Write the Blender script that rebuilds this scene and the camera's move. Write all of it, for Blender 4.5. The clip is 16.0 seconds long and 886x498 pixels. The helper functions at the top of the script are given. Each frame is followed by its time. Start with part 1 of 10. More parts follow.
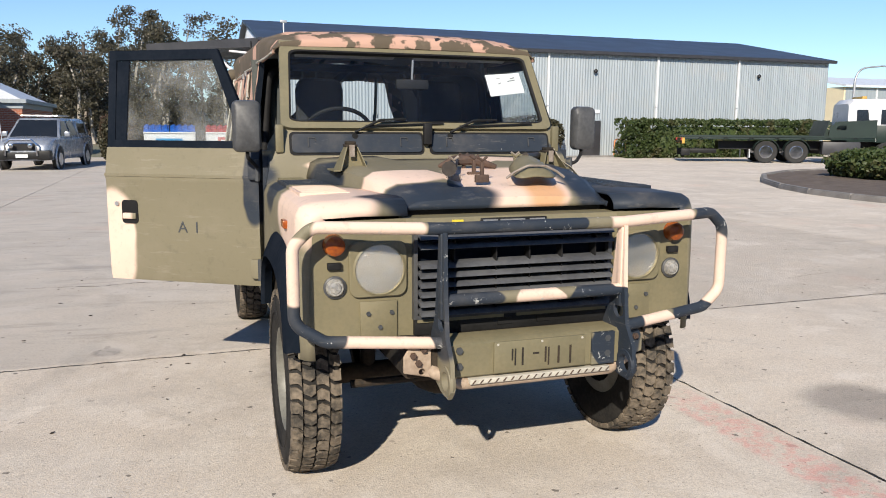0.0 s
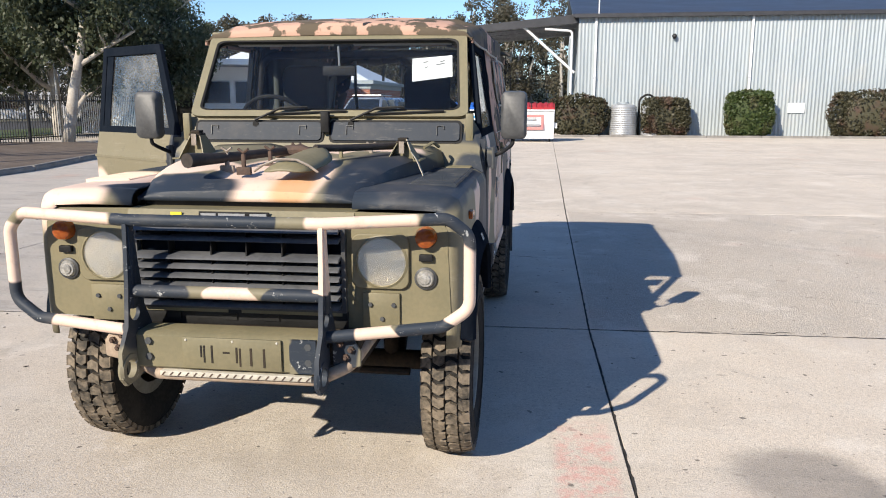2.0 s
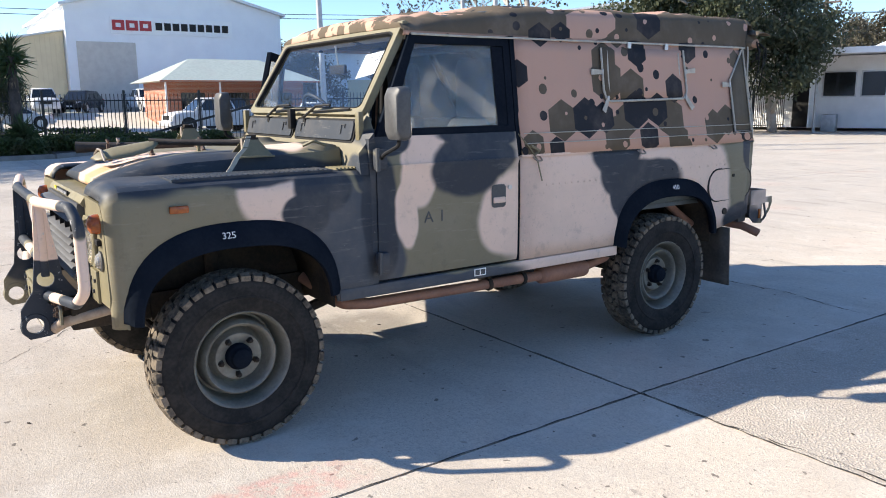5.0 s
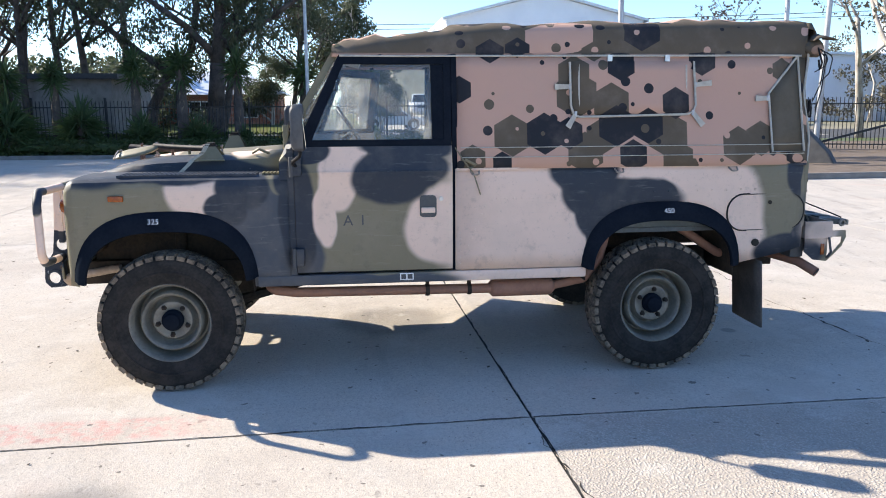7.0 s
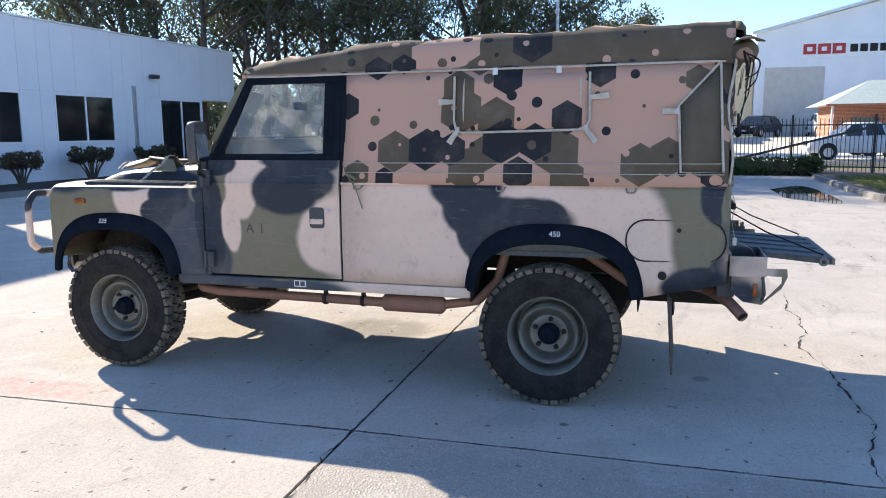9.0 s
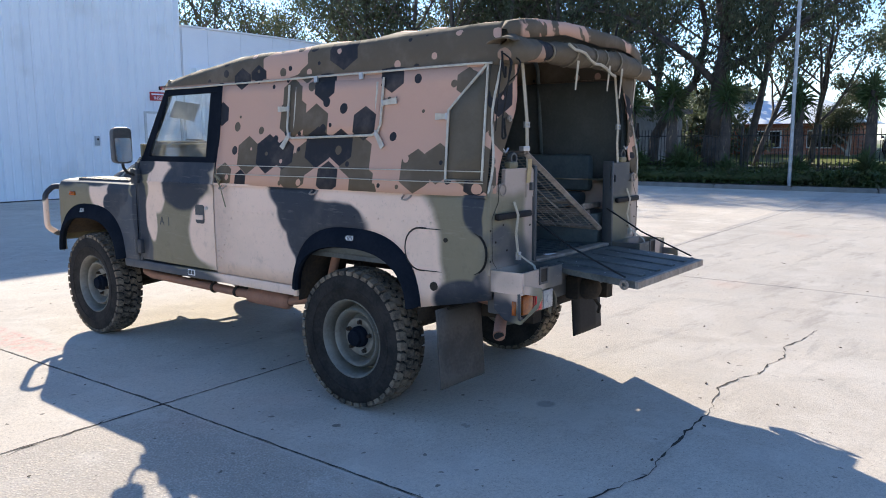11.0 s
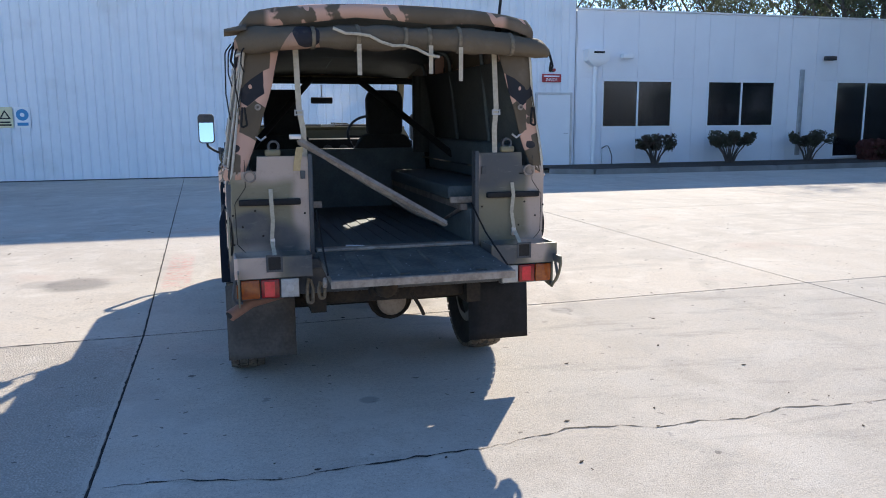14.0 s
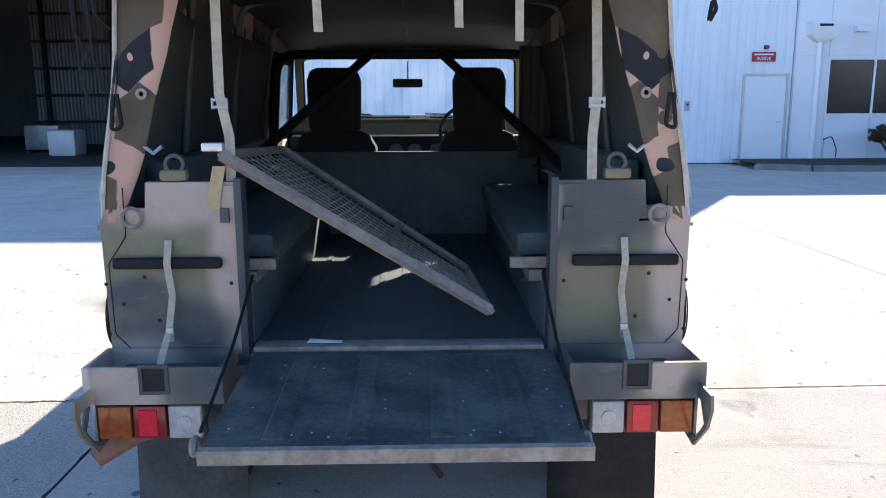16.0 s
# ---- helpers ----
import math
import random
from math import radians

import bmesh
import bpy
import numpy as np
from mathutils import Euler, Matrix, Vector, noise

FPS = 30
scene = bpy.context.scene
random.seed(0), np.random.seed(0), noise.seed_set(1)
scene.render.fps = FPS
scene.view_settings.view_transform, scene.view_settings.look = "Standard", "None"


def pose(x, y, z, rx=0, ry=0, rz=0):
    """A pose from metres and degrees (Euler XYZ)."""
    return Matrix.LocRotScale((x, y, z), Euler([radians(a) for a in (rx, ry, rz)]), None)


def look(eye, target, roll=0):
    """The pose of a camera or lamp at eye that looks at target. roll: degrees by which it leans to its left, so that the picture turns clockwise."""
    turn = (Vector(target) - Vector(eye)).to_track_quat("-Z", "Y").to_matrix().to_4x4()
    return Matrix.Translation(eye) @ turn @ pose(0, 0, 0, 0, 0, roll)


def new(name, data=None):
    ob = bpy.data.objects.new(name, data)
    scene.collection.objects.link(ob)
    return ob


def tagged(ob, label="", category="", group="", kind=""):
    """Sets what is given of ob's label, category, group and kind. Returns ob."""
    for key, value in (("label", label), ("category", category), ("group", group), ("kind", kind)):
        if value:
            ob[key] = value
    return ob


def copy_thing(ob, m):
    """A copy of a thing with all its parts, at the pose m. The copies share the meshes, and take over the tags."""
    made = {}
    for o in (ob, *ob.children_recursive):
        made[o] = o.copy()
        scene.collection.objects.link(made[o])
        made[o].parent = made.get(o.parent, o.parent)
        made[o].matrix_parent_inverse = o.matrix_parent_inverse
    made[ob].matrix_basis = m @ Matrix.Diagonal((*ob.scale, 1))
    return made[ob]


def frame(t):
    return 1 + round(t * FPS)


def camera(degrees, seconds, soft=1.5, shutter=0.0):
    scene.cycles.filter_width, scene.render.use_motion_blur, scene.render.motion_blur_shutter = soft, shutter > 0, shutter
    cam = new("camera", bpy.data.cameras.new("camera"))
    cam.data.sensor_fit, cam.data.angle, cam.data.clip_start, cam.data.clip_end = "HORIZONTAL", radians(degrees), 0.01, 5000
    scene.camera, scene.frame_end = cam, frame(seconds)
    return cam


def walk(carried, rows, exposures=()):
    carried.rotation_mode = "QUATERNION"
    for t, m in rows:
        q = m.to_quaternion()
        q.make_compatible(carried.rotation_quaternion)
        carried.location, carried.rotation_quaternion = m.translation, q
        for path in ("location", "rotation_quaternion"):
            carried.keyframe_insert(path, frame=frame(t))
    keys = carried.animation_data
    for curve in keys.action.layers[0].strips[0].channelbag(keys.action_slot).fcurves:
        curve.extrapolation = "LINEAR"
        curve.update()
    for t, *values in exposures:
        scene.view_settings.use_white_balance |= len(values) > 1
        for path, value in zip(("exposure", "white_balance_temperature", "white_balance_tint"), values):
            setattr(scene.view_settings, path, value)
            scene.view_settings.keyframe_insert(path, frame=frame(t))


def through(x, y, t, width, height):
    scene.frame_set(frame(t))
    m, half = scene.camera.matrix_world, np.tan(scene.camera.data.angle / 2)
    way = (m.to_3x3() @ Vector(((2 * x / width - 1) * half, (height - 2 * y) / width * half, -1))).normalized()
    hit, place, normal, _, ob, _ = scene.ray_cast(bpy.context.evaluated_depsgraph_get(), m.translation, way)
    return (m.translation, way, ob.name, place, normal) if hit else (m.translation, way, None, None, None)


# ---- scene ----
cam = camera(59.9, 16.0, soft=1.0)

PATH = [
    (0, (0.129, 0.01, 1.485), (0.759, 1.883, 1.175), 0.3),
    (0.5, (0.653, -0.04, 1.507), (1.085, 1.882, 1.165), 0.3),
    (1, (1.244, -0.127, 1.531), (1.441, 1.831, 1.176), 0.1),
    (1.5, (1.88, -0.09, 1.54), (1.849, 1.876, 1.174), -0.0),
    (2, (2.505, -0.022, 1.552), (2.25, 1.927, 1.179), -0.0),
    (2.5, (3.078, 0.184, 1.533), (2.573, 2.083, 1.16), 0.1),
    (3, (3.638, 0.405, 1.532), (2.869, 2.214, 1.163), 0.0),
    (3.5, (4.16, 0.748, 1.532), (3.135, 2.423, 1.151), 0.1),
    (4, (4.655, 1.169, 1.519), (3.397, 2.679, 1.15), -0.4),
    (4.2, (4.846, 1.374, 1.522), (3.502, 2.808, 1.152), -0.6),
    (6.3, (6.26, 3.484, 1.602), (4.372, 4.028, 1.228), -0.1),
    (6.5, (6.379, 3.711, 1.605), (4.467, 4.167, 1.239), -0.2),
    (7, (6.551, 4.322, 1.593), (4.598, 4.557, 1.23), -0.3),
    (7.5, (6.64, 4.948, 1.582), (4.672, 4.963, 1.224), -0.4),
    (8, (6.607, 5.536, 1.565), (4.647, 5.344, 1.218), -0.4),
    (8.5, (6.534, 6.148, 1.556), (4.599, 5.761, 1.23), -0.5),
    (9, (6.378, 6.783, 1.543), (4.483, 6.219, 1.24), -0.5),
    (9.5, (6.155, 7.437, 1.532), (4.31, 6.718, 1.254), -0.4),
    (10, (5.901, 8.075, 1.515), (4.124, 7.196, 1.25), -0.3),
    (10.2, (5.768, 8.308, 1.508), (4.026, 7.363, 1.24), -0.3),
    (12.3, (4.143, 10.356, 1.555), (3.003, 8.737, 1.278), -0.1),
    (12.5, (3.924, 10.506, 1.561), (2.854, 8.838, 1.286), -0.1),
    (13, (3.368, 10.837, 1.559), (2.477, 9.07, 1.276), -0.2),
    (13.5, (2.783, 11.046, 1.542), (2.071, 9.202, 1.239), -0.3),
    (14, (2.212, 11.091, 1.551), (1.675, 9.193, 1.221), -0.3),
    (14.5, (1.768, 10.852, 1.541), (1.376, 8.922, 1.19), -0.3),
    (15, (1.499, 10.441, 1.573), (1.225, 8.493, 1.211), -0.2),
    (15.5, (1.312, 9.886, 1.58), (1.161, 7.926, 1.213), -0.1),
    (16, (1.252, 9.273, 1.586), (1.21, 7.307, 1.219), -0.2),
]
EXPOSURES = [(0, 0.33, 6400, 10), (1.5, 0.50, 6400, 10), (2.5, 0.64, 6450, 10), (4, 0.92, 6500, 10), (7, 1.36, 6400, 10), (10, 1.32, 6480, 10), (12.5, 1.19, 6380, 9), (14.5, 1.12, 6350, 9), (16, 1.64, 6250, 9)]
walk(cam, [(t, look(eye, target, roll)) for t, eye, target, roll in PATH], EXPOSURES)

# ---- world, sun ----
SUN_WAY = Vector((0.885, 1.48, -1.0))
world = bpy.data.worlds.new("World")
scene.world = world
world.use_nodes = True
wn = world.node_tree.nodes
sky = wn.new("ShaderNodeTexSky")
sky.sky_type = "NISHITA"
sky.sun_disc = False
sky.sun_elevation = radians(30.1)
sky.sun_rotation = radians(210.9)
sky.altitude = 400
sky.air_density, sky.dust_density, sky.ozone_density = 1.0, 0.1, 3.0
wn["Background"].inputs["Strength"].default_value = 0.102
clear_air = wn.new("ShaderNodeMix")
clear_air.data_type, clear_air.blend_type = "RGBA", "MULTIPLY"
clear_air.inputs[0].default_value = 1.0
clear_air.inputs[7].default_value = (0.88, 0.98, 1.12, 1)
world.node_tree.links.new(sky.outputs["Color"], clear_air.inputs[6])
world.node_tree.links.new(clear_air.outputs[2], wn["Background"].inputs["Color"])
sun_data = bpy.data.lights.new("sun", "SUN")
sun_data.energy, sun_data.angle, sun_data.color = 4.7, radians(0.55), (1.0, 0.90, 0.75)
sun = new("sun", sun_data)
sun.matrix_world = look((0, 0, 40), Vector((0, 0, 40)) + SUN_WAY)

# ---- materials ----


class Nodes:
    """Short hand for building a node material."""

    def __init__(self, name):
        self.mat = bpy.data.materials.new(name)
        self.mat.use_nodes = True
        self.tree = self.mat.node_tree
        self.bsdf = self.tree.nodes["Principled BSDF"]

    def add(self, kind, **sets):
        n = self.tree.nodes.new("ShaderNode" + kind)
        for k, v in sets.items():
            setattr(n, k, v)
        return n

    def put(self, sock, value):
        if hasattr(value, "is_linked"):
            self.tree.links.new(value, sock)
        elif hasattr(sock.default_value, "__len__") and not hasattr(value, "__len__"):
            sock.default_value = [value] * len(sock.default_value)
        else:
            sock.default_value = (*value, 1)[: len(sock.default_value)] if hasattr(value, "__len__") else value

    def math(self, op, a, b=0.0, c=None):
        n = self.add("Math", operation=op)
        self.put(n.inputs[0], a), self.put(n.inputs[1], b)
        if c is not None:
            self.put(n.inputs[2], c)
        return n.outputs[0]

    def noise(self, vec, scale, detail=4.0, rough=0.55, out="Fac"):
        n = self.add("TexNoise")
        self.put(n.inputs["Vector"], vec)
        n.inputs["Scale"].default_value, n.inputs["Detail"].default_value, n.inputs["Roughness"].default_value = scale, detail, rough
        return n.outputs[out]

    def step(self, x, lo, hi):
        n = self.add("MapRange", interpolation_type="SMOOTHSTEP")
        self.put(n.inputs["Value"], x)
        n.inputs["From Min"].default_value, n.inputs["From Max"].default_value = lo, hi
        return n.outputs["Result"]

    def mix(self, fac, a, b, blend="MIX"):
        n = self.add("Mix", data_type="RGBA", blend_type=blend)
        self.put(n.inputs[0], fac), self.put(n.inputs[6], a), self.put(n.inputs[7], b)
        return n.outputs[2]

    def coord(self, which="Object"):
        return self.add("TexCoord").outputs[which]

    def place(self):
        return self.add("NewGeometry").outputs["Position"]

    def xyz(self, vec):
        n = self.add("SeparateXYZ")
        self.put(n.inputs[0], vec)
        return n.outputs

    def join(self, x, y, z=0.0):
        n = self.add("CombineXYZ")
        for i, v in enumerate((x, y, z)):
            self.put(n.inputs[i], v)
        return n.outputs[0]

    def bump(self, height, strength=0.3, dist=0.01):
        n = self.add("Bump")
        self.put(n.inputs["Height"], height)
        n.inputs["Strength"].default_value, n.inputs["Distance"].default_value = strength, dist
        self.put(self.bsdf.inputs["Normal"], n.outputs[0])

    def done(self, color, rough=0.6, metal=0.0, spec=None):
        self.put(self.bsdf.inputs["Base Color"], color)
        self.put(self.bsdf.inputs["Roughness"], rough)
        self.put(self.bsdf.inputs["Metallic"], metal)
        if spec is not None:
            self.bsdf.inputs["Specular IOR Level"].default_value = spec
        return self.mat


def surf(name, c1, c2, scale=6.0, rough=0.6, bump=0.15, metal=0.0, fine=60.0, dirt=0.0, space="Object", vary=0.0, dist=0.004):
    """A surface of two tones at a coarse and a fine scale, with fine relief."""
    n = Nodes(name)
    v = n.place() if space == "World" else n.coord(space)
    big, small = n.noise(v, scale), n.noise(v, fine, 3.0)
    f = n.math("ADD", n.math("MULTIPLY", big, 0.65), n.math("MULTIPLY", small, 0.35))
    col = n.mix(n.step(f, 0.36, 0.66), c1, c2)
    if dirt:
        spots = n.step(n.noise(v, scale * 2.3, 6.0, 0.7), 0.58, 0.75)
        col = n.mix(n.math("MULTIPLY", spots, dirt), col, (0.09, 0.07, 0.05))
    if vary:
        r = n.add("ObjectInfo").outputs["Random"]
        hs = n.add("HueSaturation")
        n.put(hs.inputs["Value"], n.math("MULTIPLY_ADD", r, vary, 1.0 - vary / 2))
        n.put(hs.inputs["Color"], col)
        col = hs.outputs[0]
    n.put(n.bsdf.inputs["Roughness"], 0.5)
    n.bump(small, bump, dist)
    return n.done(col, n.math("MULTIPLY_ADD", big, 0.2, rough - 0.1), metal)


def concrete_mat():
    n = Nodes("concrete")
    p = n.place()
    x, y, z = n.xyz(p)
    big, mid, fine = n.noise(p, 0.35, 5), n.noise(p, 2.2, 6, 0.65), n.noise(p, 95, 3, 0.7)
    col = n.mix(n.step(big, 0.35, 0.68), (0.61, 0.535, 0.45), (0.49, 0.43, 0.365))
    col = n.mix(n.step(mid, 0.42, 0.7), col, (0.61, 0.55, 0.475))
    grit = n.step(fine, 0.47, 0.62)
    col = n.mix(n.math("MULTIPLY", grit, 0.42), col, (0.33, 0.305, 0.28))
    speck = n.step(n.noise(p, 130, 2, 0.5), 0.60, 0.68)
    col = n.mix(n.math("MULTIPLY", speck, 0.5), col, (0.72, 0.68, 0.62))
    gravel = n.step(n.noise(p, 38, 4, 0.8), 0.44, 0.64)
    col = n.mix(n.math("MULTIPLY", gravel, 0.34), col, (0.30, 0.27, 0.24))
    hollow = n.step(n.noise(p, 52, 3, 0.6), 0.64, 0.70)
    col = n.mix(n.math("MULTIPLY", hollow, 0.72), col, (0.17, 0.15, 0.135))
    # coarse exposed aggregate on one slab
    coarse = n.math("MULTIPLY", n.math("LESS_THAN", n.math("ABSOLUTE", n.math("SUBTRACT", x, 5.87)), 3.0), n.math("LESS_THAN", n.math("ABSOLUTE", n.math("SUBTRACT", y, 8.25)), 3.0))
    cell = n.add("TexVoronoi")
    n.put(cell.inputs["Vector"], p)
    cell.inputs["Scale"].default_value = 75.0
    stone = n.step(cell.outputs["Distance"], 0.25, 0.6)
    col = n.mix(n.math("MULTIPLY", n.math("MULTIPLY", stone, coarse), n.math("MULTIPLY", mid, 0.62)), col, (0.24, 0.215, 0.19))
    # tyre smears and old oil
    smear = n.step(n.noise(n.join(n.math("MULTIPLY", x, 0.25), n.math("MULTIPLY", y, 1.6), z), 1.1, 6, 0.7), 0.56, 0.74)
    col = n.mix(n.math("MULTIPLY", smear, 0.38), col, (0.21, 0.20, 0.19))
    scuff = n.step(n.noise(n.join(n.math("ADD", x, n.math("MULTIPLY", y, 0.9)), n.math("MULTIPLY", n.math("SUBTRACT", y, x), 0.16)), 2.4, 7, 0.75), 0.55, 0.72)
    col = n.mix(n.math("MULTIPLY", scuff, 0.34), col, (0.30, 0.28, 0.26))
    pale = n.step(n.noise(n.join(n.math("MULTIPLY", x, 1.4), y, 3.0), 0.9, 7, 0.7), 0.52, 0.68)
    col = n.mix(n.math("MULTIPLY", pale, 0.4), col, (0.60, 0.555, 0.50))
    pit = n.step(n.noise(p, 16, 2, 0.4), 0.715, 0.735)
    col = n.mix(n.math("MULTIPLY", pit, 0.75), col, (0.10, 0.09, 0.08))
    wob = n.math("MULTIPLY", n.math("SUBTRACT", mid, 0.5), 0.8)
    for cx, cy, r, k in ((3.62, 3.12, 0.36, 0.55), (4.0, 3.0, 0.2, 0.25), (-0.41, 5.42, 0.11, 0.7), (-0.42, 2.75, 0.14, 0.5), (-2.6, 3.3, 0.5, 0.18), (0.9, 4.6, 0.45, 0.45), (1.49, 7.0, 0.06, 0.8), (0.2, 9.2, 0.08, 0.5)):
        d = n.math("SQRT", n.math("ADD", n.math("POWER", n.math("SUBTRACT", x, cx), 2.0), n.math("POWER", n.math("SUBTRACT", y, cy), 2.0)))
        d = n.math("ADD", n.math("DIVIDE", d, r), wob)
        col = n.mix(n.math("MULTIPLY", n.step(d, 1.1, 0.55), k), col, (0.13, 0.12, 0.115))
    # curved tyre marks and blotches of washed-out cement
    for cx, cy, r, w, k in ((9.5, 15.0, 6.2, 0.10, 0.16), (9.5, 15.0, 7.6, 0.11, 0.16), (13.0, 9.0, 5.0, 0.09, 0.14), (-6.5, 6.5, 4.6, 0.12, 0.2), (-6.5, 6.5, 6.05, 0.12, 0.2), (-3.5, 12.0, 5.2, 0.10, 0.14), (6.0, -4.0, 7.2, 0.10, 0.16)):
        d = n.math("SQRT", n.math("ADD", n.math("POWER", n.math("SUBTRACT", x, cx), 2.0), n.math("POWER", n.math("SUBTRACT", y, cy), 2.0)))
        band = n.step(n.math("ABSOLUTE", n.math("SUBTRACT", n.math("ADD", d, n.math("MULTIPLY", wob, 0.12)), r)), w, w * 0.4)
        col = n.mix(n.math("MULTIPLY", n.math("MULTIPLY", band, n.step(n.noise(p, 1.3, 5, 0.7), 0.42, 0.6)), k), col, (0.16, 0.15, 0.14))
    blot = n.noise(p, 1.05, 7, 0.72)
    col = n.mix(n.math("MULTIPLY", n.step(blot, 0.53, 0.60), 0.22), col, (0.36, 0.325, 0.29))
    col = n.mix(n.math("MULTIPLY", n.step(blot, 0.45, 0.38), 0.35), col, (0.68, 0.625, 0.56))
    spot = n.step(n.noise(p, 5.5, 3, 0.5), 0.70, 0.735)
    col = n.mix(n.math("MULTIPLY", spot, 0.5), col, (0.20, 0.18, 0.165))
    # smoother, greyer, more driven-on slabs west of the vehicle
    worked = n.math("MULTIPLY", n.step(n.math("MULTIPLY_ADD", x, -0.045, y), 5.22, 5.26), n.step(x, 2.3, -1.0))
    col = n.mix(n.math("MULTIPLY", worked, n.math("MULTIPLY_ADD", mid, 0.4, 0.18)), col, (0.33, 0.315, 0.30))
    drag = n.step(n.noise(n.join(n.math("MULTIPLY", x, 0.5), n.math("MULTIPLY_ADD", x, 0.25, n.math("MULTIPLY", y, 2.4)), z), 1.5, 8, 0.72), 0.52, 0.66)
    col = n.mix(n.math("MULTIPLY", n.math("MULTIPLY", drag, worked), 0.36), col, (0.18, 0.17, 0.165))
    # worn red paint: a strip beside the joint, rust tints round the yard
    worn = n.step(n.noise(p, 14, 6, 0.7), 0.40, 0.62)
    strip = n.math("MULTIPLY", n.step(n.math("ABSOLUTE", n.math("SUBTRACT", x, 2.72)), 0.16, 0.10), n.math("MULTIPLY", n.step(y, 3.75, 3.3), n.step(y, 1.3, 2.2)))
    col = n.mix(n.math("MULTIPLY", n.math("MULTIPLY", strip, worn), 0.42), col, (0.62, 0.22, 0.20))
    tint = n.step(n.noise(p, 0.55, 3), 0.60, 0.78)
    col = n.mix(n.math("MULTIPLY", tint, 0.36), col, (0.52, 0.30, 0.22))
    n.bump(n.math("ADD", n.math("ADD", fine, n.math("MULTIPLY", mid, 0.6)), n.math("MULTIPLY", n.math("MULTIPLY", stone, coarse), -0.8)), 0.6, 0.006)
    n.bsdf.inputs["Diffuse Roughness"].default_value = 0.22
    return n.done(col, n.math("MULTIPLY_ADD", mid, 0.2, 0.78), 0.0, 0.1)


def corrugated_mat(name, c1, c2, metal=0.15):
    n = Nodes(name)
    p = n.place()
    x, y, z = n.xyz(p)
    streak = n.noise(n.join(n.math("MULTIPLY", x, 5.0), n.math("MULTIPLY", y, 5.0), n.math("MULTIPLY", z, 0.35)), 1.0, 5, 0.6)
    col = n.mix(n.step(streak, 0.35, 0.7), c1, c2)
    col = n.mix(n.math("MULTIPLY", n.step(n.noise(p, 0.7, 4), 0.5, 0.75), 0.25), col, (0.45, 0.42, 0.38))
    return n.done(col, 0.42, metal)


def leaf_mat(name, c1, c2, c3):
    n = Nodes(name)
    isl = n.add("NewGeometry").outputs["Random Per Island"]
    col = n.mix(isl, c1, c2)
    col = n.mix(n.step(n.noise(n.place(), 1.3, 3), 0.5, 0.7), col, c3)
    tr = n.add("BsdfTranslucent")
    n.put(tr.inputs[0], col)
    mx = n.add("MixShader")
    mx.inputs[0].default_value = 0.35
    n.tree.links.new(n.bsdf.outputs[0], mx.inputs[1])
    n.tree.links.new(tr.outputs[0], mx.inputs[2])
    n.tree.links.new(mx.outputs[0], n.tree.nodes["Material Output"].inputs["Surface"])
    return n.done(col, 0.55)


def glass_mat(name, tint=(0.9, 0.95, 0.95), haze=0.06, dull=(0.75, 0.74, 0.7), through=0.5):
    """Thin pane: clear with a mirror's sheen, and a film of dust, thickened on some panes as brightening haze."""
    n = Nodes(name)
    clear = n.add("BsdfTransparent")
    clear.inputs[0].default_value = (*tint, 1)
    gloss = n.add("BsdfGlossy")
    gloss.inputs["Roughness"].default_value = 0.03
    fr = n.add("LayerWeight")
    fr.inputs[0].default_value = 0.5
    sheen = n.math("MULTIPLY_ADD", n.math("POWER", fr.outputs["Facing"], 5.0), 0.9, 0.045)
    m1, m2 = n.add("MixShader"), n.add("MixShader")
    n.tree.links.new(sheen, m1.inputs[0])
    n.tree.links.new(clear.outputs[0], m1.inputs[1])
    n.tree.links.new(gloss.outputs[0], m1.inputs[2])
    dust_haze, glow, d0 = n.add("MixShader"), n.add("BsdfTranslucent"), n.add("BsdfDiffuse")
    dust_haze.inputs[0].default_value = through
    d0.inputs[0].default_value = glow.inputs[0].default_value = (*dull, 1)
    n.tree.links.new(d0.outputs[0], dust_haze.inputs[1])
    n.tree.links.new(glow.outputs[0], dust_haze.inputs[2])
    v = n.coord()
    film = n.math("MULTIPLY", n.step(n.noise(v, 3.5, 6, 0.65), 0.3, 0.8), haze * 2)
    n.tree.links.new(film, m2.inputs[0])
    n.tree.links.new(m1.outputs[0], m2.inputs[1])
    n.tree.links.new(dust_haze.outputs[0], m2.inputs[2])
    n.tree.links.new(m2.outputs[0], n.tree.nodes["Material Output"].inputs["Surface"])
    return n.mat


def brick_wall_mat():
    n = Nodes("red_brick")
    x, y, z = n.xyz(n.place())
    b = n.add("TexBrick")
    n.put(b.inputs["Vector"], n.join(n.math("ADD", x, y), z))
    b.inputs["Scale"].default_value = 1.0
    b.inputs["Brick Width"].default_value, b.inputs["Row Height"].default_value, b.inputs["Mortar Size"].default_value = 0.24, 0.086, 0.008
    b.inputs["Color1"].default_value, b.inputs["Color2"].default_value, b.inputs["Mortar"].default_value = (0.42, 0.13, 0.06, 1), (0.33, 0.10, 0.05, 1), (0.45, 0.4, 0.35, 1)
    return n.done(b.outputs["Color"], 0.85)


